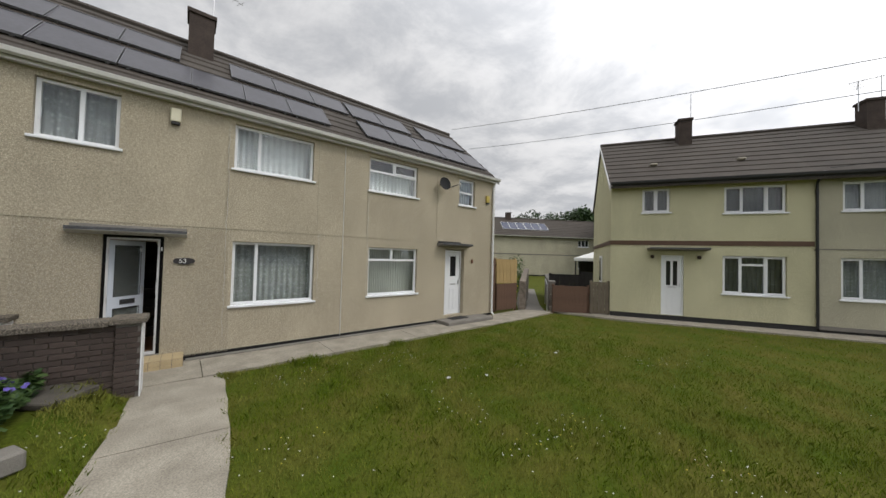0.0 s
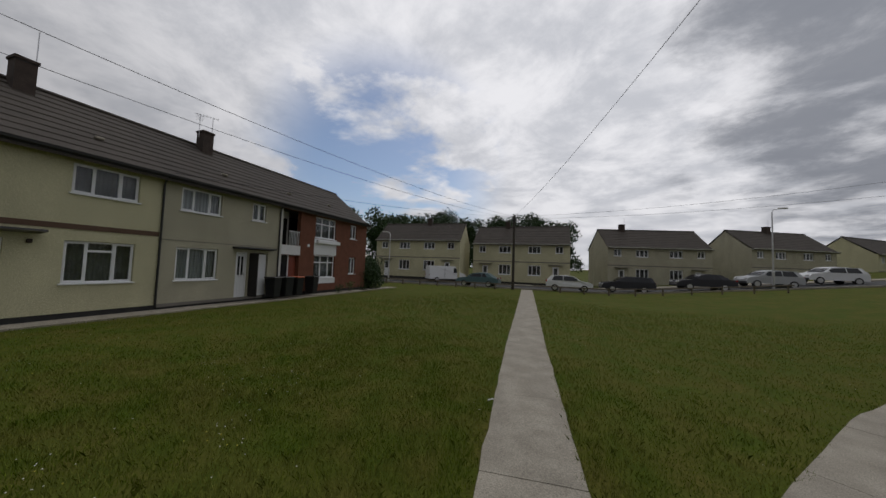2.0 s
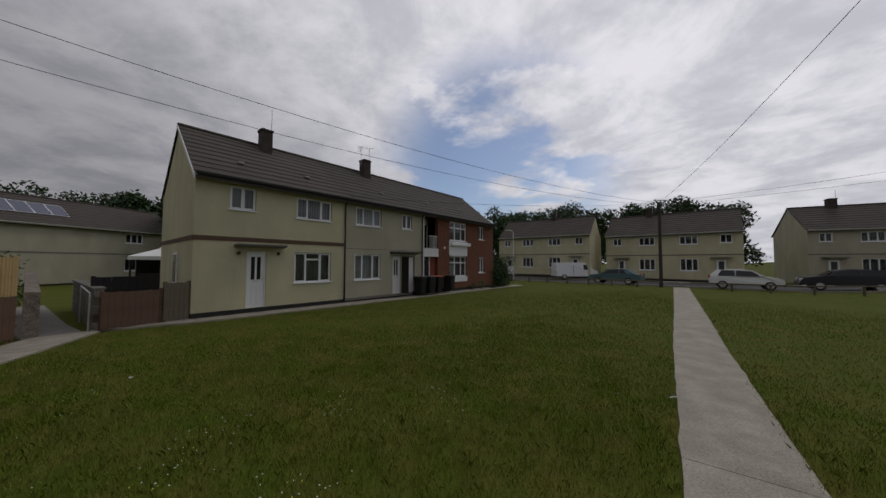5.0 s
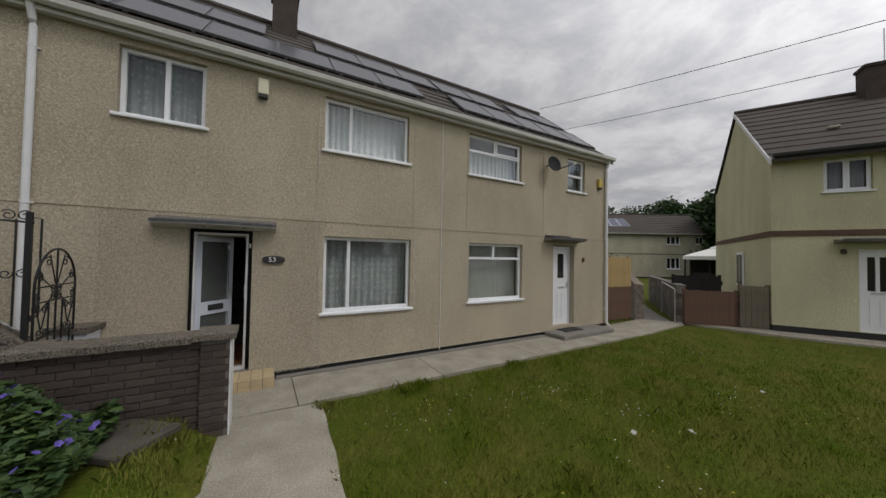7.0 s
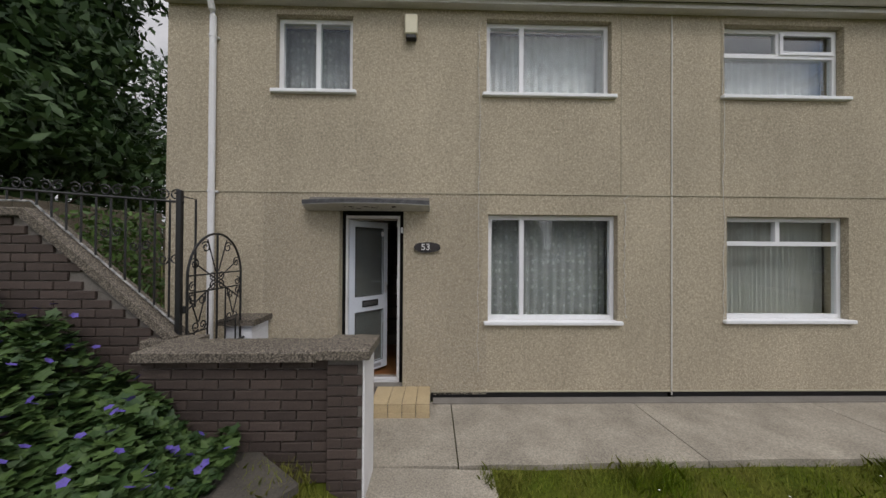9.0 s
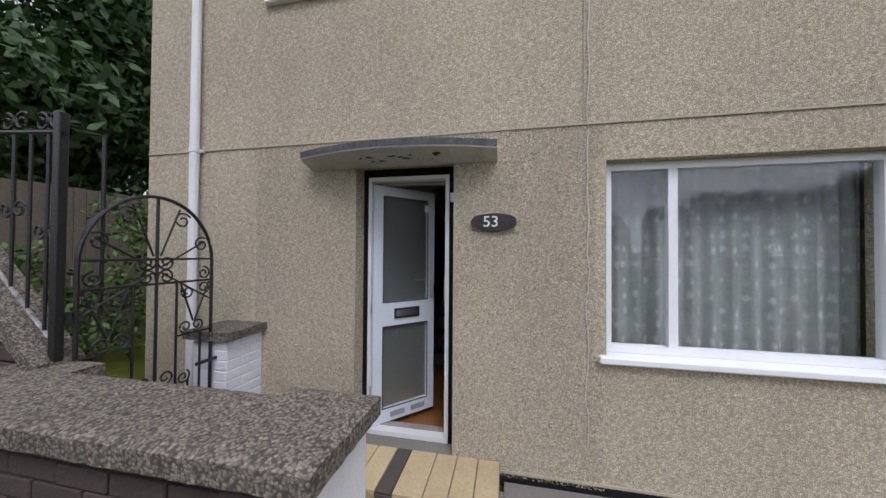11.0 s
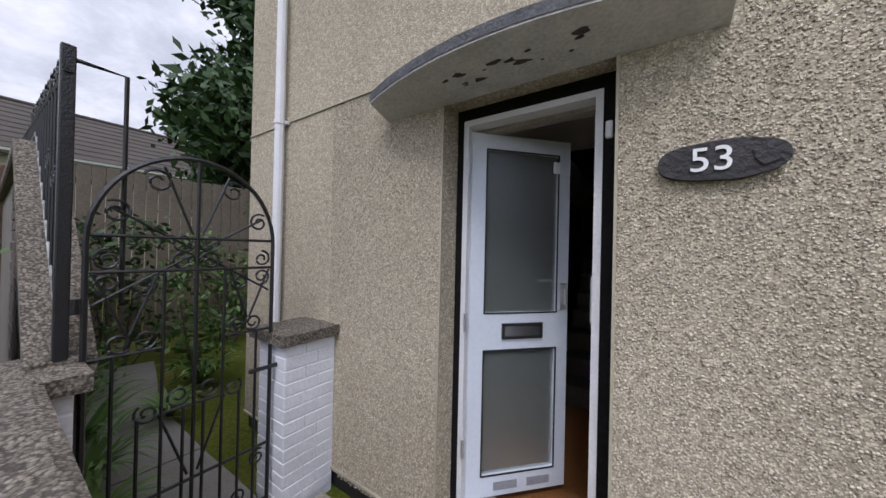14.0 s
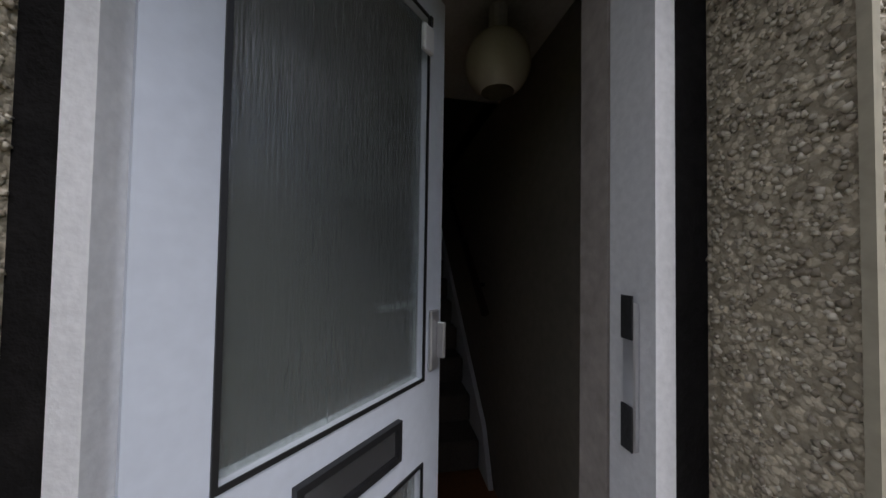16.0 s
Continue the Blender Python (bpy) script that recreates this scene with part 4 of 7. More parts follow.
def wall_lines():
    """Render stop beads and seams as thin raised strips."""
    bead = mat("cream_bead", (0.42, 0.38, 0.28), 0.8, 0.15, 5.0, 60.0)
    for h, w, ox in ((h53, W53, HX), (h55, W55, NX)):
        part("bead", boxes((0.0, -0.010, 2.505, w, 0.0, 2.517)), bead, h)
        part("base_bead", boxes((0.0, -0.012, 0.100, w, 0.0, 0.116)), bead, h)
    part("bead", boxes((-0.006, -0.012, 0.06, 0.008, -0.0005, 2.50), (-0.006, -0.012, 2.52, 0.008, -0.0005, ZE - 0.17)), WHITE_OLD, h55, "pale vertical seam strip")
    for h, xs in ((h53, (1.62, 3.40)), (h55, (4.66 - 4.03, 6.98 - 4.03))):
        for x in xs:
            xx = x + OX if h is h53 else x
            part("bead", boxes((xx - 0.004, -0.008, 2.53, xx + 0.004, -0.0005, ZE - 0.17)), bead, h)
    part("corner_bead", boxes((OX - 0.050, -0.010, 0.17, OX - 0.040, -0.0003, 2.30)), bead, h53)
    part("corner_bead", boxes((OX + 0.730, -0.010, 0.17, OX + 0.740, -0.0003, 2.30)), bead, h53)
    rng = random.Random(2)
    for h, x, z0, z1 in ((h53, OX + 1.64, 0.35, 4.6), (h53, OX + 3.44, 1.0, 2.5), (h55, 4.68 - NX, 1.0, 4.6)):
        pts, xx = [], x
        n = 40
        for i in range(n + 1):
            xx = x + 0.03 * noise.noise((i * 0.5, x, 0.0)) + (0.03 * math.sin(i * 1.3) if i == n else 0)
            pts.append((xx, -0.012, z0 + (z1 - z0) * i / n))
        pts.insert(0, (x + 0.03, -0.012, z0 + 0.02))
        line_strip(h, "cable", pts, 0.003, WHITE_OLD, 5, "thin painted aerial cable")


wall_lines()


def alarm_box(h, x, z, yellow=False):
    b = part("alarm_box", boxes((x - 0.075, -0.085, z - 0.02, x + 0.075, -0.002, z + 0.22), bev=0.012), mat("cream_plastic", (0.66, 0.62, 0.46) if not yellow else (0.55, 0.42, 0.08), 0.5, 0.08) if not yellow else mat("yellow_plastic", (0.55, 0.42, 0.09), 0.5, 0.1), h, "cream alarm box" if not yellow else "yellow alarm box")
    part("lamp_base", boxes((x - 0.06, -0.08, z - 0.07, x + 0.06, -0.006, z - 0.022), bev=0.008), BLACK, b)


alarm_box(h53, OX + 0.81, 4.42)
alarm_box(h55, 9.22 - NX, 4.03, True)


def panel_array():
    rise = (ZR - ZE - 0.03) / (DEP / 2)
    ang = math.degrees(math.atan(rise))
    def add(x, y, w, hgt):
        z = ZE + 0.03 + rise * y
        p = thing("solar_panel", pose(x, y, z + 0.11, ang, 0, 0), "grey solar panel with silver frame on the roof", "solar panel", "roof solar panels")
        part("panel_glass", boxes((0.012, 0.012, -0.012, w - 0.012, hgt - 0.012, 0.004)), PANEL, p)
        bm = wall_mesh(0, w, 0, hgt, -0.03, 0.012, [(0.012, w - 0.012, 0.012, hgt - 0.012)])
        for v in bm.verts:
            v.co = (v.co.x, v.co.z, v.co.y)
        part("panel_frame", bm, PANEL_FRAME, p)
        for xx in (0.1, w - 0.14):
            part("rail", boxes((xx, 0.05, -0.085, xx + 0.04, hgt - 0.05, -0.0305)), ALU, p)
    for x0, n, w in ((-2.02, 3, 0.99), (1.0, 3, 0.9), (4.72, 5, 0.93)):
        for i in range(n):
            add(x0 + i * (w + 0.02), 0.27, w, 1.06)
    for x0, n, w in ((-2.02, 3, 0.92), (1.72, 3, 0.95), (4.72, 2, 1.05), (7.4, 2, 0.95)):
        for i in range(n):
            add(x0 + i * (w + 0.02), 1.32, w, 1.06)


panel_array()


def chimney(m, w, d, z0, z1, label, pots=0, flash=True, aerial=None):
    c = thing("chimney", m, label, "chimney")
    part("shaft", boxes((-w / 2, -d / 2, z0, w / 2, d / 2, z1 - 0.12)), CHIM, c)
    part("cap", boxes((-w / 2 - 0.04, -d / 2 - 0.04, z1 - 0.12, w / 2 + 0.04, d / 2 + 0.04, z1 - 0.02), bev=0.01), CHIM, c)
    if flash:
        bm = bmesh.new()
        prism(bm, [(-d / 2 - 0.16, z0 + 0.30), (-d / 2 - 0.02, z0 + 0.42), (d / 2 + 0.05, z0 + 0.85), (d / 2 + 0.05, z0 + 0.75)], -w / 2 - 0.12, w / 2 + 0.12, axis="x")
        part("flashing", bm, mat("pale_lead", (0.30, 0.29, 0.27), 0.7, 0.3, 6.0, 40.0), c, "pale lead flashing")
    if aerial:
        bm = bmesh.new()
        tube(bm, [(w / 2 + 0.03, 0, z1 - 0.5), (w / 2 + 0.03, 0, z1 + aerial)], 0.016, 6)
        part("aerial_mast", bm, ALU, c)
    return c


def yagi(m, label="silver television aerial on a mast"):
    a = thing("television_aerial", m, label, "aerial")
    bm = bmesh.new()
    tube(bm, [(0, 0, 0), (0, 0, 1.1)], 0.014, 6)
    part("mast", bm, ALU, a)
    bm = bmesh.new()
    tube(bm, [(-0.25, 0, 1.05), (0.75, 0, 1.08)], 0.010, 5)
    b = part("boom", bm, ALU, a)
    for i in range(7):
        bm = bmesh.new()
        tube(bm, [(-0.2 + i * 0.15, -0.16, 1.055 + i * 0.004), (-0.2 + i * 0.15, 0.16, 1.055 + i * 0.004)], 0.005, 4)
        part("rod", bm, ALU, b)


chimney(pose(1.14, 2.4, 0), 0.50, 0.55, 6.36, 7.95, "dark stained brick chimney with lead flashing")
yagi(pose(1.36, 2.4, 7.9, 0, 0, 30))


def dish():
    d = thing("satellite_dish", pose(7.06, 0, 4.31), "dark grey satellite dish on a wall bracket", "satellite dish")
    bm = bmesh.new()
    bmesh.ops.create_uvsphere(bm, u_segments=24, v_segments=16, radius=0.55)
    bmesh.ops.delete(bm, geom=[v for v in bm.verts if v.co.z > -0.47], context="VERTS")
    for v in bm.verts:
        v.co = Vector((v.co.x * 0.85, v.co.y, v.co.z + 0.47))
    g = bmesh.ops.extrude_face_region(bm, geom=bm.faces[:])
    for v in [e for e in g["geom"] if isinstance(e, bmesh.types.BMVert)]:
        v.co.z += 0.01
    bmesh.ops.transform(bm, matrix=Matrix.Translation((0.0, -0.30, 0.0)) @ Vector((-0.22, -0.93, 0.30)).to_track_quat("Z", "Y").to_matrix().to_4x4(), verts=bm.verts)
    part("dish", bm, mat("dark_grey_metal", (0.022, 0.022, 0.023), 0.8, 0.2, spec=0.2), d)
    for nm, pts in (("arm", [(0, -0.002, -0.02), (0, -0.24, 0.0)]), ("boom", [(0.02, -0.26, -0.18), (0.26, -0.62, -0.06)])):
        bm = bmesh.new()
        tube(bm, pts, 0.014, 6)
        part(nm, bm, BLACK, d)
    part("receiver", boxes((0.24, -0.68, -0.09, 0.30, -0.60, -0.02), bev=0.01), WHITE_OLD, d)


dish()


def panel_door(h, x0, x1, z0, z1, y, label, glazed=1):
    """A moulded white door with a glazed top and raised lower panels, closed in its frame."""
    f = part("door_frame", wall_mesh(x0, x1, z0, z1, y, y + 0.07, [(x0 + 0.05, x1 - 0.05, z0 + 0.03, z1 - 0.05)]), UPVC, h)
    a, b, c, d = x0 + 0.055, x1 - 0.055, z0 + 0.035, z1 - 0.055
    w, hh = b - a, d - c
    if glazed == 1:
        cells = [(a + w * 0.28, b - w * 0.28, c + hh * 0.60, c + hh * 0.93)]
    else:
        cells = [(a + w * 0.2, a + w * 0.44, c + hh * 0.50, c + hh * 0.93), (a + w * 0.56, a + w * 0.8, c + hh * 0.50, c + hh * 0.93)]
    dr = part("door", wall_mesh(a, b, c, d, y + 0.02, y + 0.06, cells), UPVC, h, label)
    for q in cells:
        part("pane", boxes((q[0] - 0.01, y + 0.035, q[2] - 0.01, q[1] + 0.01, y + 0.045, q[3] + 0.01)), mat("dark_door_glass", (0.02, 0.02, 0.022), 0.08, 0.1), dr)
    for q in ((0.24, 0.46, 0.06, 0.40), (0.54, 0.76, 0.06, 0.40)):
        part("raised_panel", boxes((a + w * q[0], y + 0.008, c + hh * q[2], a + w * q[1], y + 0.0195, c + hh * q[3]), bev=0.008), UPVC, dr)
    part("letterbox", boxes((a + w * 0.3, y + 0.008, c + hh * 0.46, a + w * 0.7, y + 0.0195, c + hh * 0.485), bev=0.003), ALU, dr)
    part("handle", boxes((b - 0.07, y - 0.02, c + hh * 0.47, b - 0.05, y + 0.0195, c + hh * 0.54), bev=0.004), ALU, dr)


panel_door(h55, D2[0] + 0.14, D2[1] - 0.005, 0.2, 2.27, 0.14, "white panelled front door")
part("side_frame", boxes((D2[0] + 0.0, 0.142, 0.2, D2[0] + 0.138, 0.2, 2.3)), UPVC, h55)
st = thing("doorstep", pose(0, 0, 0), "low worn concrete doorstep with a dark mat", "step")
part("slab", boxes((7.05, -0.62, -0.02, 9.0, -0.002, 0.12), bev=0.02), CONC_DARK, st)
tagged(finish("door_mat", boxes((7.45, -0.36, 0.121, 8.1, -0.04, 0.14), bev=0.006), mat("black_rubber_mat", (0.018, 0.018, 0.018), 0.8, 0.3)), "black rubber door mat on the concrete step", "door mat")
part("wall_light", boxes((8.50 - NX, -0.06, 1.86, 8.56 - NX, -0.002, 1.98), bev=0.015), BRICKRED, h55)

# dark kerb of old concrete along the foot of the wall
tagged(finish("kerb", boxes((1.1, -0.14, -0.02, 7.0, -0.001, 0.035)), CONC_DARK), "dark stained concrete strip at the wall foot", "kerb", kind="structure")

# ---- second terrace: details ----
BROWN = mat("brown_band_paint", (0.115, 0.065, 0.04), 0.8, 0.2, 3.0, 40.0)
part("band", boxes((-0.012, -0.02, 2.60, 5.68, -0.0005, 2.76)), BROWN, hB, "brown painted band")
part("band", boxes((-0.02, -0.0, 2.60, -0.0005, 6.2, 2.76)), BROWN, hB, "brown painted band")
panel_door(hB, 1.62, 2.30, 0.12, 2.24, 0.06, "white door with two dark glazed slots", glazed=2)
canopy(hB, 1.19, 2.92, 2.48, 0.42, 0, "dark slab door canopy", bow=0.0, skin=CONC_DARK)
for xx in (1.34, 2.72):
    part("bracket_light", boxes((xx - 0.05, -0.10, 2.12, xx + 0.05, -0.002, 2.24), bev=0.02), CHIM, hB)
pipe(hB, 5.72, 0.05, 4.9, BLACK, label="black downpipe", shoe=0.0, top_over=0.33)
panel_door(hC, 2.92, 3.5, 0.12, 2.2, 0.06, "white door with two dark glazed slots", glazed=2)
canopy(hC, 2.72, 4.75, 2.42, 0.40, 0, "dark slab door canopy", bow=0.0, skin=BLACK)
part("meter_door", boxes((3.58, -0.55, 0.14, 3.62, 0.0, 2.15)), WOOD_BLACK, hC, "black side door standing open")
part("inner_door", boxes((4.1, 0.10, 0.14, 4.58, 0.14, 2.15)), UPVC, hC)
pipe(hC, 5.18, 0.05, 4.9, BLACK, label="black downpipe", shoe=0.0, top_over=0.33)
part("bead", boxes((0, -0.012, 2.50, 5.3, -0.0005, 2.53)), CONC_DARK, hC)
part("base_line", boxes((0, -0.03, 0.02, 5.3, -0.0005, 0.14)), CONC_DARK, hC)
# recessed stair and balcony of the flats
part("balcony_front", boxes((0.06, -0.03, 2.22, 1.39, 0.02, 2.74)), WHITE, hD, "white balcony slab")
rec = part("recess_wall", boxes((0.1, 0.9, 2.75, 1.35, 0.95, 4.7)), WHITE_OLD, hD)
part("balcony_door", boxes((0.75, 0.86, 2.76, 1.2, 0.899, 4.3)), mat("dark_door_glass", (0.02, 0.02, 0.022), 0.08, 0.1), hD)
for i in range(7):
    part("baluster", boxes((0.62 + i * 0.11, 0.03, 2.75, 0.64 + i * 0.11, 0.05, 3.5)), UPVC, hD)
part("rail", boxes((0.58, 0.025, 3.5, 1.34, 0.055, 3.54)), UPVC, hD)
part("entry_door", boxes((0.78, 0.2, 0.13, 1.3, 0.25, 2.18)), mat("red_painted_door", (0.25, 0.06, 0.035), 0.5, 0.15), hD, "red entrance door")
part("entry_window", boxes((0.14, 0.2, 0.9, 0.72, 0.24, 2.15)), mat("dark_door_glass", (0.02, 0.02, 0.022), 0.08, 0.1), hD)
part("entry_panel", boxes((0.1, 0.19, 0.12, 0.76, 0.25, 0.88)), BRICKRED, hD)
part("entry_post", boxes((0.72, 0.17, 0.89, 0.78, 0.27, 2.2)), UPVC, hD)
part("side_panel", boxes((-0.04, -0.02, 0.1, 0.09, 0.0, 4.75)), WHITE_OLD, hD)
wp = part("window_panel", boxes((2.48, -0.03, 0.55, 4.52, -0.002, 0.88)), UPVC, hD, "white cladding panel")
part("window_panel", boxes((2.48, -0.03, 2.31, 4.52, -0.002, 3.28)), UPVC, hD, "white cladding panel")
part("flower_box", boxes((2.6, -0.22, 3.0, 4.7, -0.032, 3.22), bev=0.02), UPVC, hD, "white window box")
part("number_plate", boxes((1.95, -0.02, 2.75, 2.1, -0.002, 2.9)), UPVC, hD)

chimney(BM @ pose(3.1, 2.75, 0), 0.46, 0.5, 6.47, 8.12, "dark brick chimney on the tiled ridge", aerial=1.1)
chimney(BM @ pose(8.75, 2.75, 0), 0.48, 0.5, 6.47, 8.12, "dark brick chimney carrying two aerials")
yagi(BM @ pose(9.05, 2.75, 7.9, 0, 0, 150))
yagi(BM @ pose(8.45, 2.75, 7.75, 0, 0, 60))
for xx in (1.6, 4.3, 8.6, 12.4, 15.9):
    yy = 1.0
    zz = 4.93 + (7.4 - 4.93) / 3.1 * yy
    v = thing("roof_vent", BM @ pose(xx, yy, zz + 0.06), "small grey tile vent on the roof", "roof vent", "tile vents")
    part("hood", boxes((-0.12, -0.10, -0.04, 0.12, 0.12, 0.06), bev=0.03), CONC, v)
# window in the gable end of the yellow house
gw = part("window", boxes((-0.05, 2.3, 1.0, -0.002, 3.0, 2.2), bev=0.01), UPVC, hB)
for a, b in ((2.36, 2.62), (2.68, 2.94)):
    part("pane", boxes((-0.056, a, 1.08, -0.0505, b, 2.12)), mat("dark_door_glass", (0.02, 0.02, 0.022), 0.08, 0.1), gw)
part("verge", boxes((-0.09, -0.3, 4.72, -0.062, -0.25, 4.8)), WHITE, hB)
for hh, x in ((hB, -0.075), (h55, W55 + 0.064), (hD, 8.05 + 0.064)):
    zr_, dd = (7.4, 6.2) if hh is not h55 else (ZR, DEP)
    zz = 4.93 if hh is not h55 else ZE + 0.03
    ov = 0.3 if hh is not h55 else 0.13
    k = (zr_ - zz) / (dd / 2)
    bm = bmesh.new()
    prism(bm, [(-ov, zz - ov * k - 0.12), (-ov, zz - ov * k + 0.03), (dd / 2, zr_ + 0.03), (dd / 2, zr_ - 0.12)], x - 0.012, x + 0.012, axis="x")
    part("bargeboard", bm, WHITE, hh, "white verge board")


def wheelie_bin(m, lid, label):
    b = thing("wheelie_bin", m, label, "bin", "bins by the entrance")
    bm = bmesh.new()
    vs = box(bm, -0.27, -0.3, 0.06, 0.27, 0.3, 0.98)
    for v in bm.verts:
        if v.co.z < 0.5:
            v.co.x *= 0.82
            v.co.y *= 0.8
    bmesh.ops.bevel(bm, geom=bm.edges[:], offset=0.03, segments=2, affect="EDGES")
    part("body", bm, mat("black_bin_plastic", (0.014, 0.015, 0.016), 0.5, 0.2), b)
    part("lid", boxes((-0.30, -0.34, 0.981, 0.30, 0.33, 1.05), bev=0.025), lid, b)
    for s in (-1, 1):
        bm = bmesh.new()
        tube(bm, [(s * 0.21, 0.27, 0.10), (s * 0.27, 0.27, 0.10)], 0.10, 14)
        part("wheel", bm, BLACK, b)


BLK = mat("black_bin_plastic", (0.014, 0.015, 0.016), 0.5, 0.2)
ORG = mat("orange_lid", (0.45, 0.10, 0.03), 0.5, 0.15)
wheelie_bin(BM @ pose(10.4, -0.45, 0.0, 0, 0, 5), BLK, "black wheelie bin by the entrance")
wheelie_bin(BM @ pose(11.15, -0.5, 0.0, 0, 0, -4), BLK, "black wheelie bin by the entrance")
wheelie_bin(BM @ pose(11.85, -0.48, 0.0, 0, 0, 3), ORG, "black wheelie bin with an orange lid")
wheelie_bin(BM @ pose(13.05, -0.45, 0.0, 0, 0, 8), BLK, "black wheelie bin against the brick wall")

# ---- garden wall, piers, railing and gate of number 53 ----
BR_H, BR_L = 0.065, 0.215


def brick_wall(root, x0, x1, y_face, z0, z1, thick, brick_mat, sides=True, top=None):
    """Courses of separate bricks on both faces of a mortar core; top(x) cuts the courses of a raked wall."""
    me_cache = {}
    rng = random.Random(int(x0 * 100) & 255)
    n = int((z1 - z0) / 0.075)
    for i in range(n):
        z = z0 + i * 0.075
        x = x0 - (BR_L + 0.01) / 2 * (i % 2)
        while x < x1 - 0.02:
            a, b = max(x, x0), min(x + BR_L, x1)
            x += BR_L + 0.01
            if b - a < 0.03:
                continue
            if top and z + BR_H > min(top(a), top(b)) - 0.01:
                continue
            key = round(b - a, 3)
            if key not in me_cache:
                bm = boxes((0, 0, 0, b - a, 0.05, BR_H), bev=0.004)
                o = part("brick", bm, brick_mat, root)
                me_cache[key] = o.data
            else:
                o = new("brick", me_cache[key])
                o.parent = root
            o.location = (a, y_face + rng.uniform(-0.003, 0.003), z)


def wall_53():
    w = thing("garden_wall", pose(0, 0, 0), "low dark brick garden wall with rough aggregate coping", "garden wall", kind="structure")
    part("core", boxes((-1.0, -1.465, -0.05, 0.36, -1.245, 1.03)), MORTAR, w)
    brick_wall(w, -1.0, 0.36, -1.487, 0.12, 1.02, 0.22, BRICK_DARK)
    part("pier_core", boxes((0.355, -1.515, -0.05, 0.605, -1.205, 1.03)), MORTAR, w)
    brick_wall(w, 0.355, 0.605, -1.535, 0.02, 1.02, 0.22, BRICK_DARK)
    part("white_face", boxes((0.606, -1.53, 0.0, 0.622, -1.20, 1.02), bev=0.003), WHITE, w, "peeling white painted pier end")
    for a, b, y0, y1, zt in ((-1.0, -0.335, -1.56, -1.19, 1.09), (-0.33, 0.29, -1.56, -1.19, 1.092), (0.294, 0.66, -1.585, -1.16, 1.115)):
        bm = bmesh.new()
        nx, ny = max(2, int((b - a) / 0.03)), 12
        grid = {}
        for i in range(nx + 1):
            for j in range(ny + 1):
                x, y = a + (b - a) * i / nx, y0 + (y1 - y0) * j / ny
                e = 0.012 if i in (0, nx) or j in (0, ny) else 0.0
                grid[i, j] = bm.verts.new((x, y, zt - e + 0.007 * noise.noise((x * 38, y * 38, 1.0)) + 0.004 * noise.noise((x * 90, y * 90, 3.0))))
        for i in range(nx):
            for j in range(ny):
                bm.faces.new((grid[i, j], grid[i + 1, j], grid[i + 1, j + 1], grid[i, j + 1]))
        edge = [(i, 0) for i in range(nx + 1)] + [(nx, j) for j in range(1, ny + 1)] + [(i, ny) for i in range(nx - 1, -1, -1)] + [(0, j) for j in range(ny - 1, 0, -1)]
        low = [bm.verts.new((grid[k].co.x + 0.006 * noise.noise((grid[k].co.x * 40, grid[k].co.y * 40, 8)), grid[k].co.y + 0.006 * noise.noise((grid[k].co.x * 40, grid[k].co.y * 40, 5)), zt - 0.075)) for k in edge]
        m = len(edge)
        for k in range(m):
            bm.faces.new((grid[edge[k]], grid[edge[(k + 1) % m]], low[(k + 1) % m], low[k]))
        bm.faces.new(low)
        part("coping_stone", bm, COPING, w)

    def raked(x):
        return 1.06 + (-0.98 - x) * 0.86 if x > -2.2 else 2.1
    r = thing("raked_wall", pose(0, 0, 0), "brick garden wall with coping rising steeply along the slope", "garden wall", kind="structure")
    bm = bmesh.new()
    prism(bm, [(-1.0, -0.1), (-1.0, 1.03), (-2.2, 2.06), (-6.5, 2.06), (-6.5, -0.1)], -1.17, -1.07)
    part("core", bm, MORTAR, r)
    brick_wall(r, -3.2, -1.0, -1.192, 0.2, 2.1, 0.2, BRICK_DARK, top=raked)
    bm = bmesh.new()
    prism(bm, [(-0.98, 1.02), (-0.99, 1.10), (-2.18, 2.14), (-2.2, 2.06)], -1.225, -1.045)
    bmesh.ops.subdivide_edges(bm, edges=bm.edges[:], cuts=6, use_grid_fill=True)
    for v in bm.verts:
        v.co += Vector((0, 0, 0.006 * noise.noise(v.co * 30)))
    part("coping_stone", bm, COPING, r, "raked rough aggregate coping")
    part("coping_stone", boxes((-6.5, -1.225, 2.065, -2.21, -1.045, 2.14), bev=0.012), COPING, r)
    # white painted piers either side of the gate
    wb = mat("white_painted_brick", (0.74, 0.75, 0.78), 0.6, 0.10, 5.0, 60.0, 0.3, random_tint=0.03)
    for nm, x0, x1, y0, y1, zt in (("gate_pier", -1.15, -0.84, -1.238, -0.98 - 0.14, 1.02), ("gate_pier", -1.17, -0.875, -0.335, -0.001, 0.985)):
        p = thing(nm, pose(0, 0, 0), "white painted brick gate pier with stone cap", "gate pier", "gate piers", kind="structure")
        part("core", boxes((x0 + 0.005, y0 + 0.005, -0.05, x1 - 0.005, y1 - 0.0, zt - 0.01)), wb, p)
        n = int(zt / 0.075)
        for i in range(n):
            z = zt - (i + 1) * 0.075 + 0.004
            cut = (y0 + (y1 - y0) * (0.62 if i % 2 else 0.38))
            for a, b in ((y0, cut - 0.004), (cut + 0.004, y1)):
                part("brick", boxes((x0, a, z, x1, b, z + 0.068), bev=0.004), wb, p)
        bm = boxes((x0 - 0.045, y0 - 0.04, zt, x1 + 0.045, min(y1 + 0.04, -0.002), zt + 0.065))
        bmesh.ops.subdivide_edges(bm, edges=bm.edges[:], cuts=7, use_grid_fill=True)
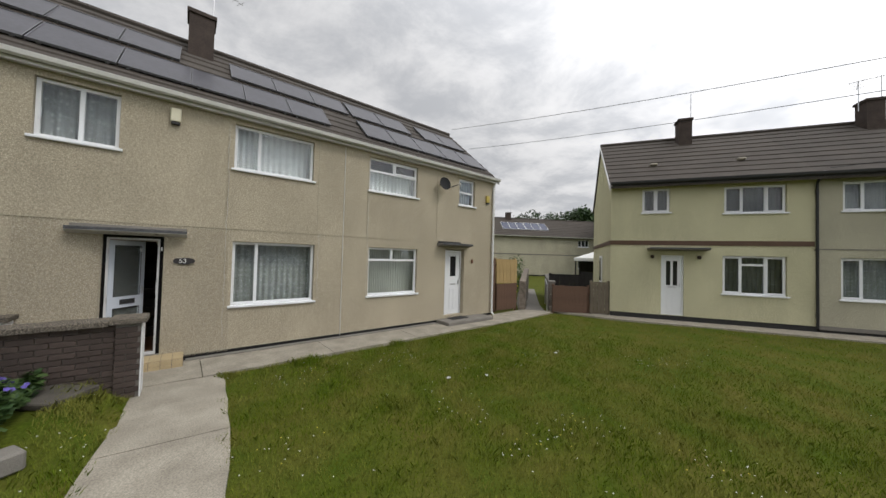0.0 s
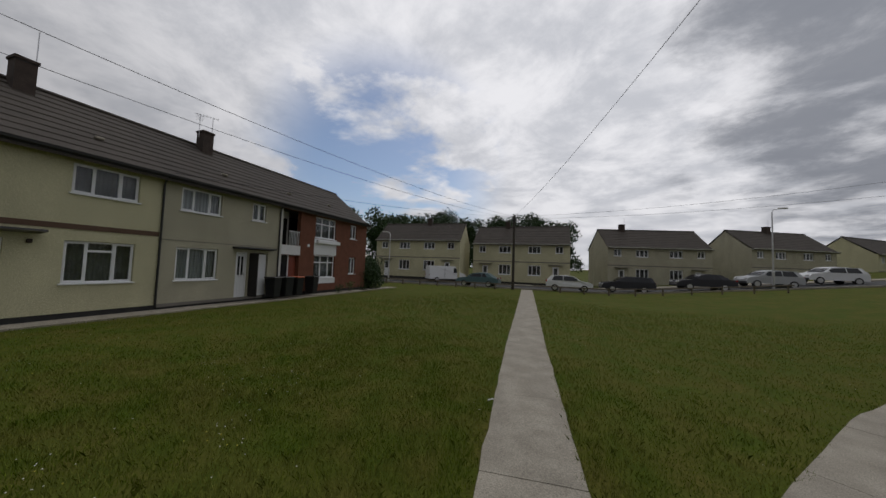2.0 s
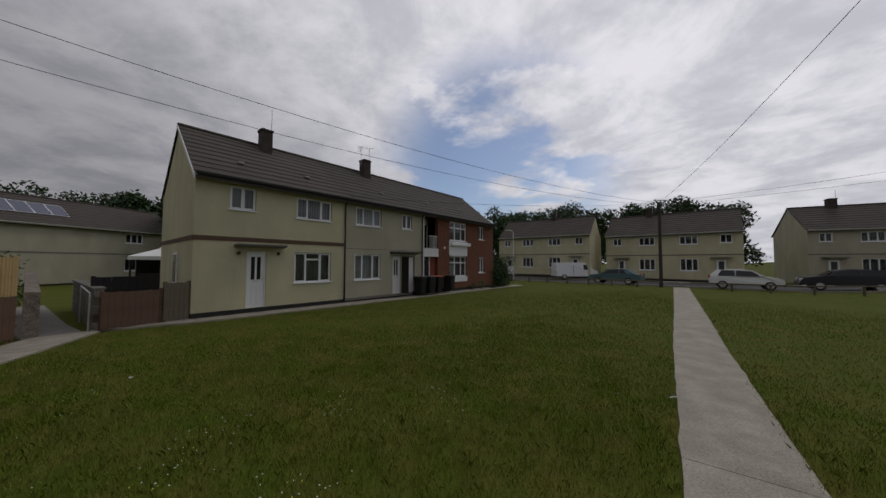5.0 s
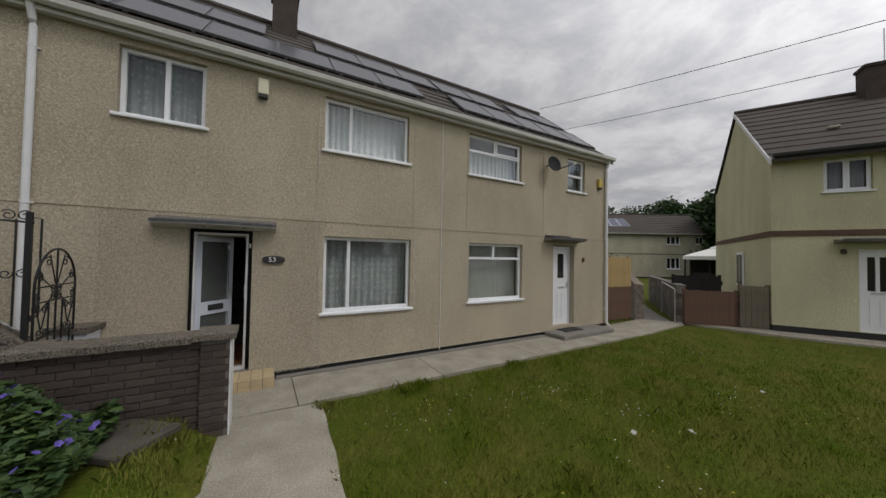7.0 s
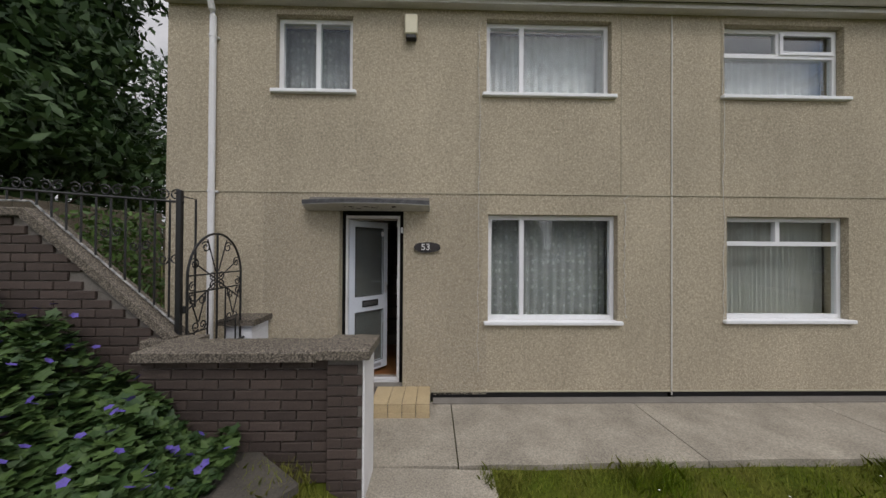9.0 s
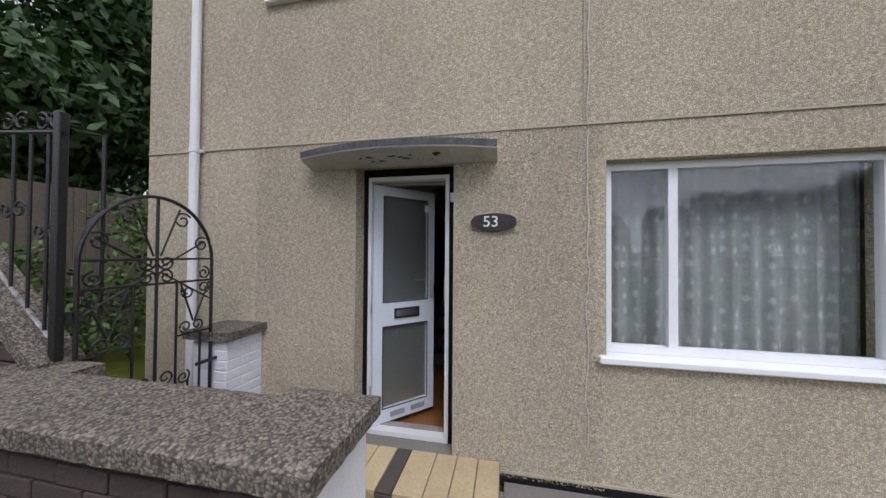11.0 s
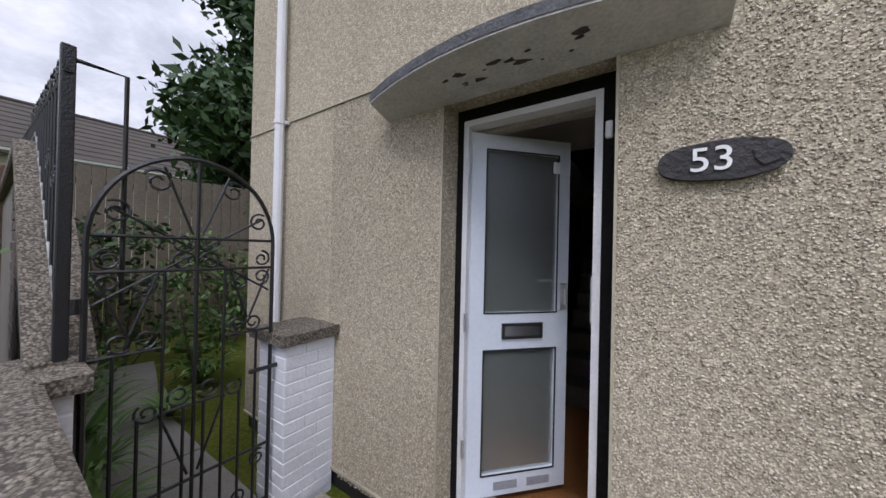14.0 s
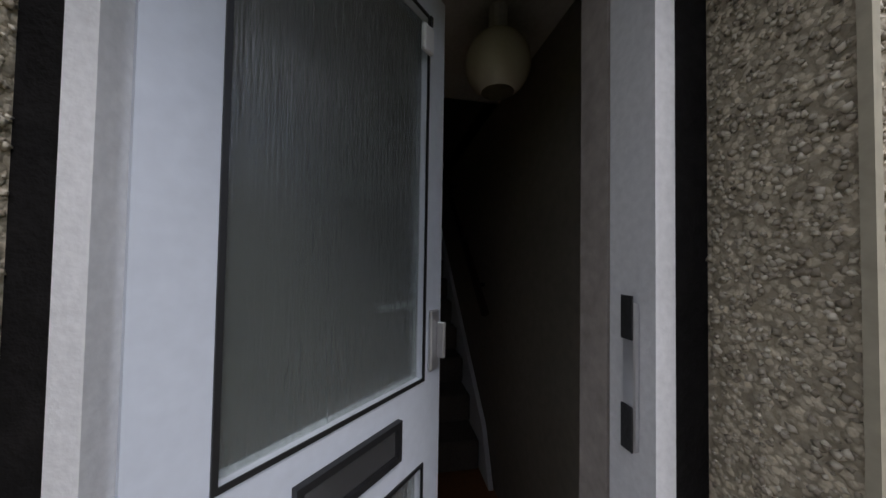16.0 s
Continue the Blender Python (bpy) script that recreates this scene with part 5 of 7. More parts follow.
        for v in bm.verts:
            v.co += 0.008 * Vector((noise.noise(v.co * 25), noise.noise(v.co * 25 + Vector((7, 0, 0))), noise.noise(v.co * 25 + Vector((0, 9, 0)))))
        for v in bm.verts:
            v.co.y = min(v.co.y, -0.002) if y1 > -0.01 else v.co.y
            v.co.z = max(v.co.z, zt + 0.001)
        part("cap", bm, COPING, p, "rough aggregate cap stone")


wall_53()


def scroll(cy, cz, r, turns=1.4, start=0.0, sign=1, x=0.0, n=22):
    """Points of a flat spiral in the y-z plane."""
    out = []
    for i in range(n + 1):
        f = i / n
        a = start + sign * turns * math.tau * f
        rr = r * (1 - 0.72 * f)
        out.append((x, cy + rr * math.cos(a), cz + rr * math.sin(a)))
    return out


def iron_gate():
    g = thing("iron_gate", pose(-0.985, 0, 0), "arched black wrought iron garden gate with scrolls", "gate")
    y0, y1, zs = -1.085, -0.365, 1.56
    yc, R = (y0 + y1) / 2, (y1 - y0) / 2

    def bar(name, pts, r=0.0075, n=6):
        bm = bmesh.new()
        tube(bm, pts, r, n)
        part(name, bm, IRON, g)
    arch = [(0, yc + R * math.cos(math.pi * i / 24), zs + 0.40 * math.sin(math.pi * i / 24)) for i in range(25)]
    bar("frame", [(0, y1, 0.08)] + arch + [(0, y0, 0.08)], 0.011)
    for z in (0.10, 0.42, 1.43, 1.58):
        bar("crossbar", [(0, y0, z), (0, y1, z)], 0.008)
    bar("upright", [(0, yc, 0.10), (0, yc, 1.955)], 0.009)
    k = 9
    for i in range(1, k):
        y = y0 + (y1 - y0) * i / k
        if i in (3, 6):
            bar("upright", [(0, y, 0.10), (0, y, 1.43)])
        elif i in (1, 8):
            bar("upright", [(0, y, 0.10), (0, y, 1.08)])
        else:
            bar("upright", [(0, y, 0.10), (0, y, 0.78)])
    for a, b, z in ((y0, y0 + R * 0.67, 1.08), (y1 - R * 0.67, y1, 1.08), (y0 + R * 0.67, y1 - R * 0.67, 0.78), (y0, y0 + R * 0.67, 0.42), (y1 - R * 0.67, y1, 0.42)):
        bar("crossbar", [(0, a, z), (0, b, z)], 0.007)
    # v-shaped stays that end in scrolls
    for s in (-1, 1):
        for (ya, za, yb, zb) in ((0.02, 1.53, 0.30, 1.70), (0.02, 1.50, 0.34, 1.30), (0.02, 1.60, 0.13, 1.90)):
            bar("stay", [(0, yc + s * ya, za), (0, yc + s * yb, zb)], 0.006)
        for (dy, z, r, st, sg) in ((0.055, 1.56, 0.05, 3.0, 1), (0.055, 1.47, 0.05, 3.3, -1), (0.15, 1.83, 0.055, 0.5, 1), (0.28, 1.68, 0.05, 1.0, 1),
                                   (0.30, 1.48, 0.045, 1.6, -1), (0.30, 1.38, 0.045, 4.6, 1), (0.19, 1.36, 0.045, 2.4, 1), (0.26, 1.13, 0.045, 4.0, 1), (0.18, 1.13, 0.045, 5.2, -1),
                                   (0.06, 0.84, 0.05, 3.6, 1), (0.17, 0.80, 0.045, 1.0, -1), (0.30, 0.36, 0.045, 1.0, 1), (0.20, 0.20, 0.045, 3.6, 1)):
            pts = scroll(0, 0, r, 1.35, st, sg)
            bar("scroll", [(x, yc + s * (dy + y), z + zz) for x, y, zz in pts], 0.0062, 5)
        bar("stay", [(0, yc + s * 0.13, 0.78), (0, yc + s * 0.02, 0.45)], 0.006)
        bar("stay", [(0, yc + s * 0.14, 1.43), (0, yc + s * 0.23, 1.16)], 0.006)
        bar("stay", [(0, yc + s * 0.34, 1.42), (0, yc + s * 0.24, 1.16)], 0.006)
    bar("latch", [(0.02, y1 - 0.12, 0.86), (0.02, y1 + 0.035, 0.86)], 0.012)
    for z in (0.3, 1.3):
        bar("hinge", [(0, y0 - 0.025, z - 0.03), (0, y0 - 0.025, z + 0.03)], 0.014, 8)


iron_gate()


def railing():
    r = thing("iron_railing", pose(0, -1.14, 0), "black iron railing with scroll heads and flaking white paint", "railing")

    def bar(name, pts, rad=0.008, m=IRON, n=6):
        bm = bmesh.new()
        tube(bm, pts, rad, n)
        return part(name, bm, m, r)
    part("post", boxes((-1.03, -0.02, 1.0, -0.99, 0.02, 2.30), bev=0.004), IRON, r)
    bar("top_rail", [(-0.98, 0, 2.20), (-4.2, 0, 2.42)], 0.011)
    bar("bottom_rail", [(-1.0, 0, 1.16), (-2.18, 0, 2.17), (-2.22, 0, 2.20), (-4.2, 0, 2.22)], 0.009, mat("flaking_white_on_iron", (0.45, 0.45, 0.43), 0.7, 0.3, 16.0, 60.0, 0.3, second=(0.03, 0.03, 0.03)))
    for i in range(26):
        x = -1.09 - i * 0.12
        zb = 1.16 + (-1.0 - x) * 0.86 if x > -2.18 else 2.2
        zt = 2.20 + (-0.98 - x) * 0.068
        if zt - zb < 0.08:
            zt = zb + 0.25
        bar("baluster", [(x, 0, zb), (x, 0, zt + 0.02)])
        if i % 2 == 0 and i < 14:
            for s in (-1, 1):
                pts = scroll(0, 0, 0.05, 1.3, math.pi / 2 - s * 0.9, s)
                bar("scroll", [(x + s * 0.05 + y, 0, zt + 0.055 + z) for _, y, z in pts], 0.006, n=5)
                if zt - zb > 0.5:
                    pts = scroll(0, 0, 0.045, 1.3, 0.4, s)
                    bar("scroll", [(x + s * 0.05 + y, 0, (zt + zb) / 2 + z) for _, y, z in pts], 0.006, n=5)
    bar("return_rail", [(-1.0, 0, 2.25), (-1.0, 0.16, 2.25), (-1.0, 0.16, 1.3)], 0.009)


railing()


# ---- fences and gate between the two houses ----
def boards(root_name, p0, p1, z0, z1, material, label, bw=0.12, gap=0.008, thick=0.018, rails=True, category="fence", jitter=0.01, rail_mat=None, post=True):
    a, b = Vector((p0[0], p0[1], 0)), Vector((p1[0], p1[1], 0))
    L = (b - a).length
    ang = math.degrees(math.atan2(b.y - a.y, b.x - a.x))
    f = thing(root_name, pose(a.x, a.y, 0, 0, 0, ang), label, category)
    n = max(1, int(L / (bw + gap)))
    rng = random.Random(n + int(z1 * 10))
    za = ground_z(a.x, a.y)
    zb_ = ground_z(b.x, b.y)
    bm = boxes((0, 0, 0, bw, thick, z1 - z0), bev=0.003)
    o0 = part("board", bm, material, f)
    for i in range(n):
        o = o0 if i == 0 else new("board", o0.data)
        o.parent = f
        o.location = (i * (bw + gap), rng.uniform(-0.004, 0.004), z0 + za + (zb_ - za) * i / n + rng.uniform(-jitter, jitter))
    if rails:
        for z in (z0 + 0.25, z1 - 0.25):
            part("rail", boxes((0, thick + 0.006, z + za, L, thick + 0.05, z + za + 0.08)), rail_mat or material, f)
    if post:
        for x in (0.0, L - 0.08):
            zz = za if x == 0 else zb_
            part("post", boxes((x, thick + 0.052, zz - 0.2, x + 0.08, thick + 0.13, zz + z1 + 0.04), bev=0.006), rail_mat or material, f)
    return f


boards("side_gate", (10.25, 0.35), (11.45, 0.28), 1.08, 2.02, WOOD_NEW, "tall side gate with new pale timber boards on top", bw=0.07, category="gate")
boards("side_gate", (10.25, 0.33), (11.45, 0.26), 0.05, 1.07, WOOD_BR, "brown stained lower boards of the side gate", bw=0.14, gap=0.002, category="gate")
boards("side_fence", (9.72, 0.55), (10.25, 0.36), 0.05, 2.0, WOOD_BR, "dark brown fence beside the house corner", bw=0.12)
boards("low_fence", (12.0, -0.98), (13.0, -1.95), 0.05, 1.06, WOOD_BR, "low brown boarded fence", bw=0.14, gap=0.002)
boards("low_fence", (13.0, -1.95), (13.42, -2.5), 0.05, 1.25, WOOD_GREY, "grey weathered fence panel against the house", bw=0.12)
boards("black_fence", (12.9, -0.3), (14.1, -1.2), 0.9, 1.45, WOOD_BLACK, "black stained fence behind the low fence", bw=0.2)
al = thing("alley_wall", pose(0, 0, 0), "rough grey stone garden wall along the alley", "garden wall", kind="structure")
bm = bmesh.new()
prism(bm, [(11.62, -0.1), (11.62, 1.15), (17.5, 1.5), (17.5, -0.1)], 1.2, 1.45)
part("wall", bm, mat("rubble_stone", (0.30, 0.25, 0.20), 0.95, 0.5, 6.0, 25.0, 1.0, 9.0), al)
al.matrix_world = pose(11.62, 0, 0, 0, 0, 34) @ pose(-11.62, -1.2, 0)
hrail = thing("handrail", pose(12.05, -0.7, 0, 0, 0, 34), "bent grey steel handrail beside the alley", "handrail")
bm = bmesh.new()
tube(bm, [(0, 0, 0), (0, 0, 1.0), (0.04, 0, 1.05), (0.12, 0, 1.06), (2.2, 0, 1.15), (2.25, 0, 0)], 0.022, 8)
part("rail", bm, ALU, hrail)
strip("footpath", [(11.75, -0.2), (13.2, 1.0), (19.0, 5.2)], 1.0, "grey concrete alley path between the gardens", material=CONC_DARK)
gz = thing("garden_gazebo", pose(21.5, 1.2, 0), "white canvas garden gazebo over dark furniture", "gazebo")
bm = bmesh.new()
for k, (r0, z0, r1, z1) in enumerate(((1.3, 2.2, 0.35, 2.65), (0.45, 2.65, 0.05, 2.85))):
    a = [bm.verts.new((sx * r0, sy * r0, z0)) for sx, sy in ((-1, -1), (1, -1), (1, 1), (-1, 1))]
    b = [bm.verts.new((sx * r1, sy * r1, z1)) for sx, sy in ((-1, -1), (1, -1), (1, 1), (-1, 1))]
    c = [bm.verts.new((v.co.x * 1.0, v.co.y * 1.0, v.co.z - 0.18)) for v in a]
    for i in range(4):
        bm.faces.new((a[i], a[(i + 1) % 4], b[(i + 1) % 4], b[i]))
        bm.faces.new((a[i], c[i], c[(i + 1) % 4], a[(i + 1) % 4]))
part("canopy", bm, mat("white_canvas", (0.75, 0.75, 0.72), 0.8, 0.06), gz)
for sx, sy in ((-1, -1), (1, -1), (1, 1), (-1, 1)):
    part("pole", boxes((sx * 1.22 - 0.03, sy * 1.22 - 0.03, 0, sx * 1.22 + 0.03, sy * 1.22 + 0.03, 2.19)), BLACK, gz)
# flat black panels added below the canopy in place of its dark clutter
part("side_curtain", boxes((-1.15, 1.0, 0.0, 1.15, 1.05, 2.0)), WOOD_BLACK, gz)
part("side_curtain", boxes((1.0, -1.15, 0.0, 1.05, 0.95, 2.0)), WOOD_BLACK, gz)
part("screen", boxes((-1.2, -1.1, 0.0, -1.15, 0.9, 1.35)), WOOD_BLACK, gz)
aw = thing("block_wall", pose(12.4, -0.82, 0, 0, 0, 34), "stained grey block wall beside the alley handrail", "garden wall", kind="structure")
for row in range(5):
    for col in range(13):
        x = 0.46 * col + (0.23 if row % 2 else 0.0)
        part("block", boxes((x, 0, -0.05 + 0.235 * row, x + 0.45, 0.2, 0.178 + 0.235 * row), bev=0.006), mat("stained_block", (0.27, 0.24, 0.20), 0.95, 0.4, 3.0, 30.0, 0.7, random_tint=0.18), aw)
part("coping", boxes((-0.02, -0.03, 1.13, 6.25, 0.23, 1.19), bev=0.008), CONC_DARK, aw)
c0, c1 = (-2.15, -18.9), (-5.9, -14.6)
boards("black_fence", c0, c1, -0.05, 2.2, WOOD_BLACK, "tall black stained board fence at the lawn edge", bw=0.14, gap=0.006)
c2 = (-5.2, -22.6)
boards("black_fence", c0, c2, -0.05, 1.9, WOOD_BLACK, "tall black stained board fence at the lawn edge", bw=0.14, gap=0.006)

# garden beyond the iron gate
boards("garden_fence", (-6.5, -3.2), (-6.5, -1.15), 0.3, 2.55, WOOD_BR, "brown boarded fence beyond the garden wall", bw=0.14)
boards("garden_fence", (-5.6, -0.9), (-5.2, 3.6), 0.1, 2.6, WOOD_GREY, "grey weathered boarded garden fence", bw=0.13)
boards("garden_fence", (-5.2, 3.6), (-2.4, 7.5), 0.1, 2.3, WOOD_GREY, "grey weathered boarded garden fence", bw=0.13)
strip("footpath", [(-1.05, -0.72), (-3.0, -0.72), (-4.6, -0.4)], 0.75, "mossy concrete path behind the iron gate", material=CONC_DARK, slab=0.9)

# ---- leaves and trees ----


def cloud_mesh(name, centres, radii, per, size, material, parent, seed=0, squash=0.9, label="", kind="", droop=0.0):
    """Many small leaf quads on the shells of a set of clumps."""
    rng = np.random.default_rng(seed)
    P, S = [], []
    for c, r in zip(centres, radii):
        n = max(4, int(per * r * r))
        d = rng.normal(size=(n, 3))
        d /= np.linalg.norm(d, axis=1)[:, None]
        rr = r * (0.55 + 0.45 * rng.random(n) ** 0.5) * (1 + 0.18 * rng.normal(size=n))
        p = np.array(c) + d * rr[:, None] * np.array([1, 1, squash])
        P.append(p)
    P = np.concatenate(P)
    n = len(P)
    u = rng.normal(size=(n, 3))
    u /= np.linalg.norm(u, axis=1)[:, None]
    w = rng.normal(size=(n, 3))
    w -= (w * u).sum(1)[:, None] * u
    w /= np.linalg.norm(w, axis=1)[:, None]
    s = size * (0.6 + 0.8 * rng.random(n))[:, None]
    v = np.stack([P - u * s, P + w * s * 0.45 - u * s * 0.2, P + u * s, P - w * s * 0.45 - u * s * 0.2], 1)
    v[:, 2, 2] -= droop * size
    me = bpy.data.meshes.new(name)
    me.vertices.add(n * 4)
    me.vertices.foreach_set("co", v.reshape(-1).astype(np.float32))
    me.loops.add(n * 4)
    me.loops.foreach_set("vertex_index", np.arange(n * 4, dtype=np.int32))
    me.polygons.add(n)
    me.polygons.foreach_set("loop_start", np.arange(0, n * 4, 4, dtype=np.int32))
    me.update()
    me.materials.append(material)
    ob = new(name, me)
    if parent is not None:
        ob.parent = parent
    if label:
        ob["label"] = label
    if kind:
        ob["kind"] = kind
    return ob


def leafmat(name, a, b, patch=None):
    """Leaf surface whose tone varies leaf by leaf."""
    m = bpy.data.materials.new(name)
    m.use_nodes = True
    N, L = m.node_tree.nodes, m.node_tree.links
    bs = N["Principled BSDF"]
    g = N.new("ShaderNodeNewGeometry")
    mx = N.new("ShaderNodeMix")
    mx.data_type = "RGBA"
    mx.inputs[6].default_value, mx.inputs[7].default_value = (*a, 1), (*b, 1)
    L.new(g.outputs["Random Per Island"], mx.inputs[0])
    top = mx.outputs[2]
    if patch:
        # broad dry and lush patches
        tc, nz, mr, pm = (N.new("ShaderNode" + k) for k in ("TexCoord", "TexNoise", "MapRange", "Mix"))
        nz.inputs["Scale"].default_value, nz.inputs["Detail"].default_value = 1.5, 8
        L.new(tc.outputs["Object"], nz.inputs["Vector"])
        for k, v in ((1, 0.42), (2, 0.62), (3, 0.0), (4, 0.65)):
            mr.inputs[k].default_value = v
        L.new(nz.outputs["Fac"], mr.inputs[0])
        pm.data_type = "RGBA"
        pm.inputs[7].default_value = (*patch, 1)
        L.new(mr.outputs[0], pm.inputs[0])
        L.new(top, pm.inputs[6])
        top = pm.outputs[2]
    L.new(top, bs.inputs["Base Color"])
    bs.inputs["Roughness"].default_value = 0.55
    bs.inputs["Specular IOR Level"].default_value = 0.1 if patch else 0.3
    return m


LEAF_D = leafmat("dark_tree_leaf", (0.018, 0.042, 0.012), (0.045, 0.085, 0.022))
LEAF_M = leafmat("mid_leaf", (0.035, 0.075, 0.015), (0.085, 0.15, 0.03))
LEAF_B = leafmat("bright_leaf", (0.06, 0.12, 0.02), (0.13, 0.20, 0.045))
LEAF_Y = leafmat("yellow_flower_leaf", (0.35, 0.28, 0.02), (0.55, 0.42, 0.03))


def tree(m, height, radius, material, label, seed, per=160, size=0.11, conic=0.5, name="tree", category="tree", trunk=0.3):
    rng = random.Random(seed)
    t = thing(name, m, label, category)
    bm = bmesh.new()
    pts = [(0.12 * rng.uniform(-1, 1) * i / 5, 0.12 * rng.uniform(-1, 1) * i / 5, -0.1 + (height * 0.85) * i / 6) for i in range(7)]
    tube(bm, pts, [0.045 * height * trunk * (1.15 - i / 6) for i in range(7)], 8)
    part("trunk", bm, BARK, t)
    cs, rs = [], []
    for i in range(int(10 + height * 2.2)):
        f = rng.random() ** 0.8
        z = height * (0.22 + 0.72 * f)
        spread = radius * (1 - conic * f) * rng.uniform(0.25, 0.95)
        a = rng.uniform(0, math.tau)
        c = (spread * math.cos(a), spread * math.sin(a), z)
        cs.append(c)
        rs.append(radius * rng.uniform(0.28, 0.5) * (1 - 0.4 * conic * f))
        if i % 3 == 0:
            bm = bmesh.new()
            k = min(5, max(1, int(f * 5)))
            tube(bm, [pts[k], tuple((pts[k][j] + c[j]) / 2 + (0.1 if j == 2 else 0) for j in range(3)), c], [0.012 * height * trunk * 1.6, 0.009 * height * trunk, 0.01], 5)
            part("limb", bm, BARK, t)
    cloud_mesh("crown", cs, rs, per, size, material, t, seed)
    return t


def bush(x, y, w, d, h, material, label, seed, per=420, size=0.06, name="bush", z=0.0, n=16):
    rng = random.Random(seed)
    t = thing(name, pose(x, y, z + ground_z(x, y)), label, "bush")
    cs, rs = [], []
    for i in range(n):
        rs.append(rng.uniform(0.22, 0.36) * min(w, d, h * 1.6))
        cs.append((rng.uniform(-0.5, 0.5) * (w - rs[-1]), rng.uniform(-0.5, 0.5) * (d - rs[-1]), min(h - rs[-1] * 0.8, rng.uniform(0.1, 1.0) * h)))
    cloud_mesh("foliage", cs, rs, per, size, material, t, seed)
    for i in range(5):
        bm = bmesh.new()
        c = cs[i]
        tube(bm, [(c[0] * 0.3, c[1] * 0.3, -0.05), c], [0.02, 0.006], 5)
        part("stem", bm, BARK, t)
    return t


tree(pose(-8.6, 3.2, 0), 10.5, 2.7, LEAF_D, "tall dark green garden tree behind the house", 11, per=700, size=0.13, conic=0.15)
tree(pose(-11.5, 9.5, 0), 10.5, 3.2, LEAF_D, "large dark tree beyond the garden", 12, per=200, size=0.14, conic=0.4)
tree(pose(-12.2, 7.6, 0), 8.5, 2.6, LEAF_D, "dark evergreen tree beyond the garden fence", 13, per=220, size=0.12, conic=0.5)
bush(-4.3, 1.6, 1.6, 1.5, 2.5, LEAF_M, "rambling shrub with small red flowers by the fence", 21, per=700, size=0.05, n=22)
bush(-3.2, 2.9, 1.3, 1.2, 1.9, LEAF_M, "leafy green garden shrub", 22, per=600, size=0.05)
bush(-2.95, 1.5, 0.8, 0.9, 1.0, LEAF_D, "low dark shrub beside the garden path", 27, per=700, size=0.045)
bush(-3.5, 0.15, 0.8, 0.7, 1.35, LEAF_M, "leafy shrub below the garden fence", 28, per=800, size=0.045)
bush(-3.9, -1.6, 0.9, 0.6, 1.55, LEAF_M, "tall geranium clump behind the garden wall", 29, per=900, size=0.04)
for k_, (tx_, ty_) in enumerate(((44.0, 8.0), (49.0, 14.0), (41.0, 3.0), (52.0, 10.0))):
    tree(pose(tx_, ty_, 0), 8.6 + k_ % 2, 4.0, LEAF_D, "dark distant tree behind the houses", 60 + k_, per=220, size=0.3, conic=0.2)
bush(-4.9, 0.9, 0.9, 1.2, 1.7, LEAF_M, "leafy climbing shrub on the garden fence", 25, per=700, size=0.05)
bush(-3.9, -0.75, 0.8, 0.5, 1.2, LEAF_M, "leafy border shrub by the garden wall", 26, per=800, size=0.045)
bush(-4.7, -0.35, 0.9, 0.9, 1.9, LEAF_D, "dark shrub against the garden fence", 24, per=700, size=0.05)


def ferns():
    """Arching strap leaves in clumps along the garden path."""
    rng = random.Random(8)
    for (x, y, s) in ((-2.0, -0.98, 0.75), (-2.5, -0.95, 0.85), (-3.0, -0.98, 0.9), (-3.6, -0.9, 0.9), (-2.7, -0.35, 0.5), (-1.55, -1.0, 0.55), (-3.3, 0.1, 0.7)):
        t = thing("lily_clump", pose(x, y, 0), "clump of arching green strap leaves", "plant", "strap-leaved plants")
        bm = bmesh.new()
        for i in range(60):
            a, L, w = rng.uniform(0, math.tau), s * rng.uniform(0.5, 1.0), rng.uniform(0.012, 0.024)
            dx, dy = math.cos(a), math.sin(a)
            prev = None
            for k in range(6):
                f = k / 5
                r, z = L * 0.75 * f, L * (1.25 * f - 0.85 * f * f)
                ww = w * (1 - f) ** 0.6
                cur = (bm.verts.new((dx * r - dy * ww, dy * r + dx * ww, z)), bm.verts.new((dx * r + dy * ww, dy * r - dx * ww, z)))
                if prev:
                    bm.faces.new((prev[0], prev[1], cur[1], cur[0]))
                prev = cur
        part("leaves", bm, LEAF_B if rng.random() < 0.5 else LEAF_M, t)


ferns()


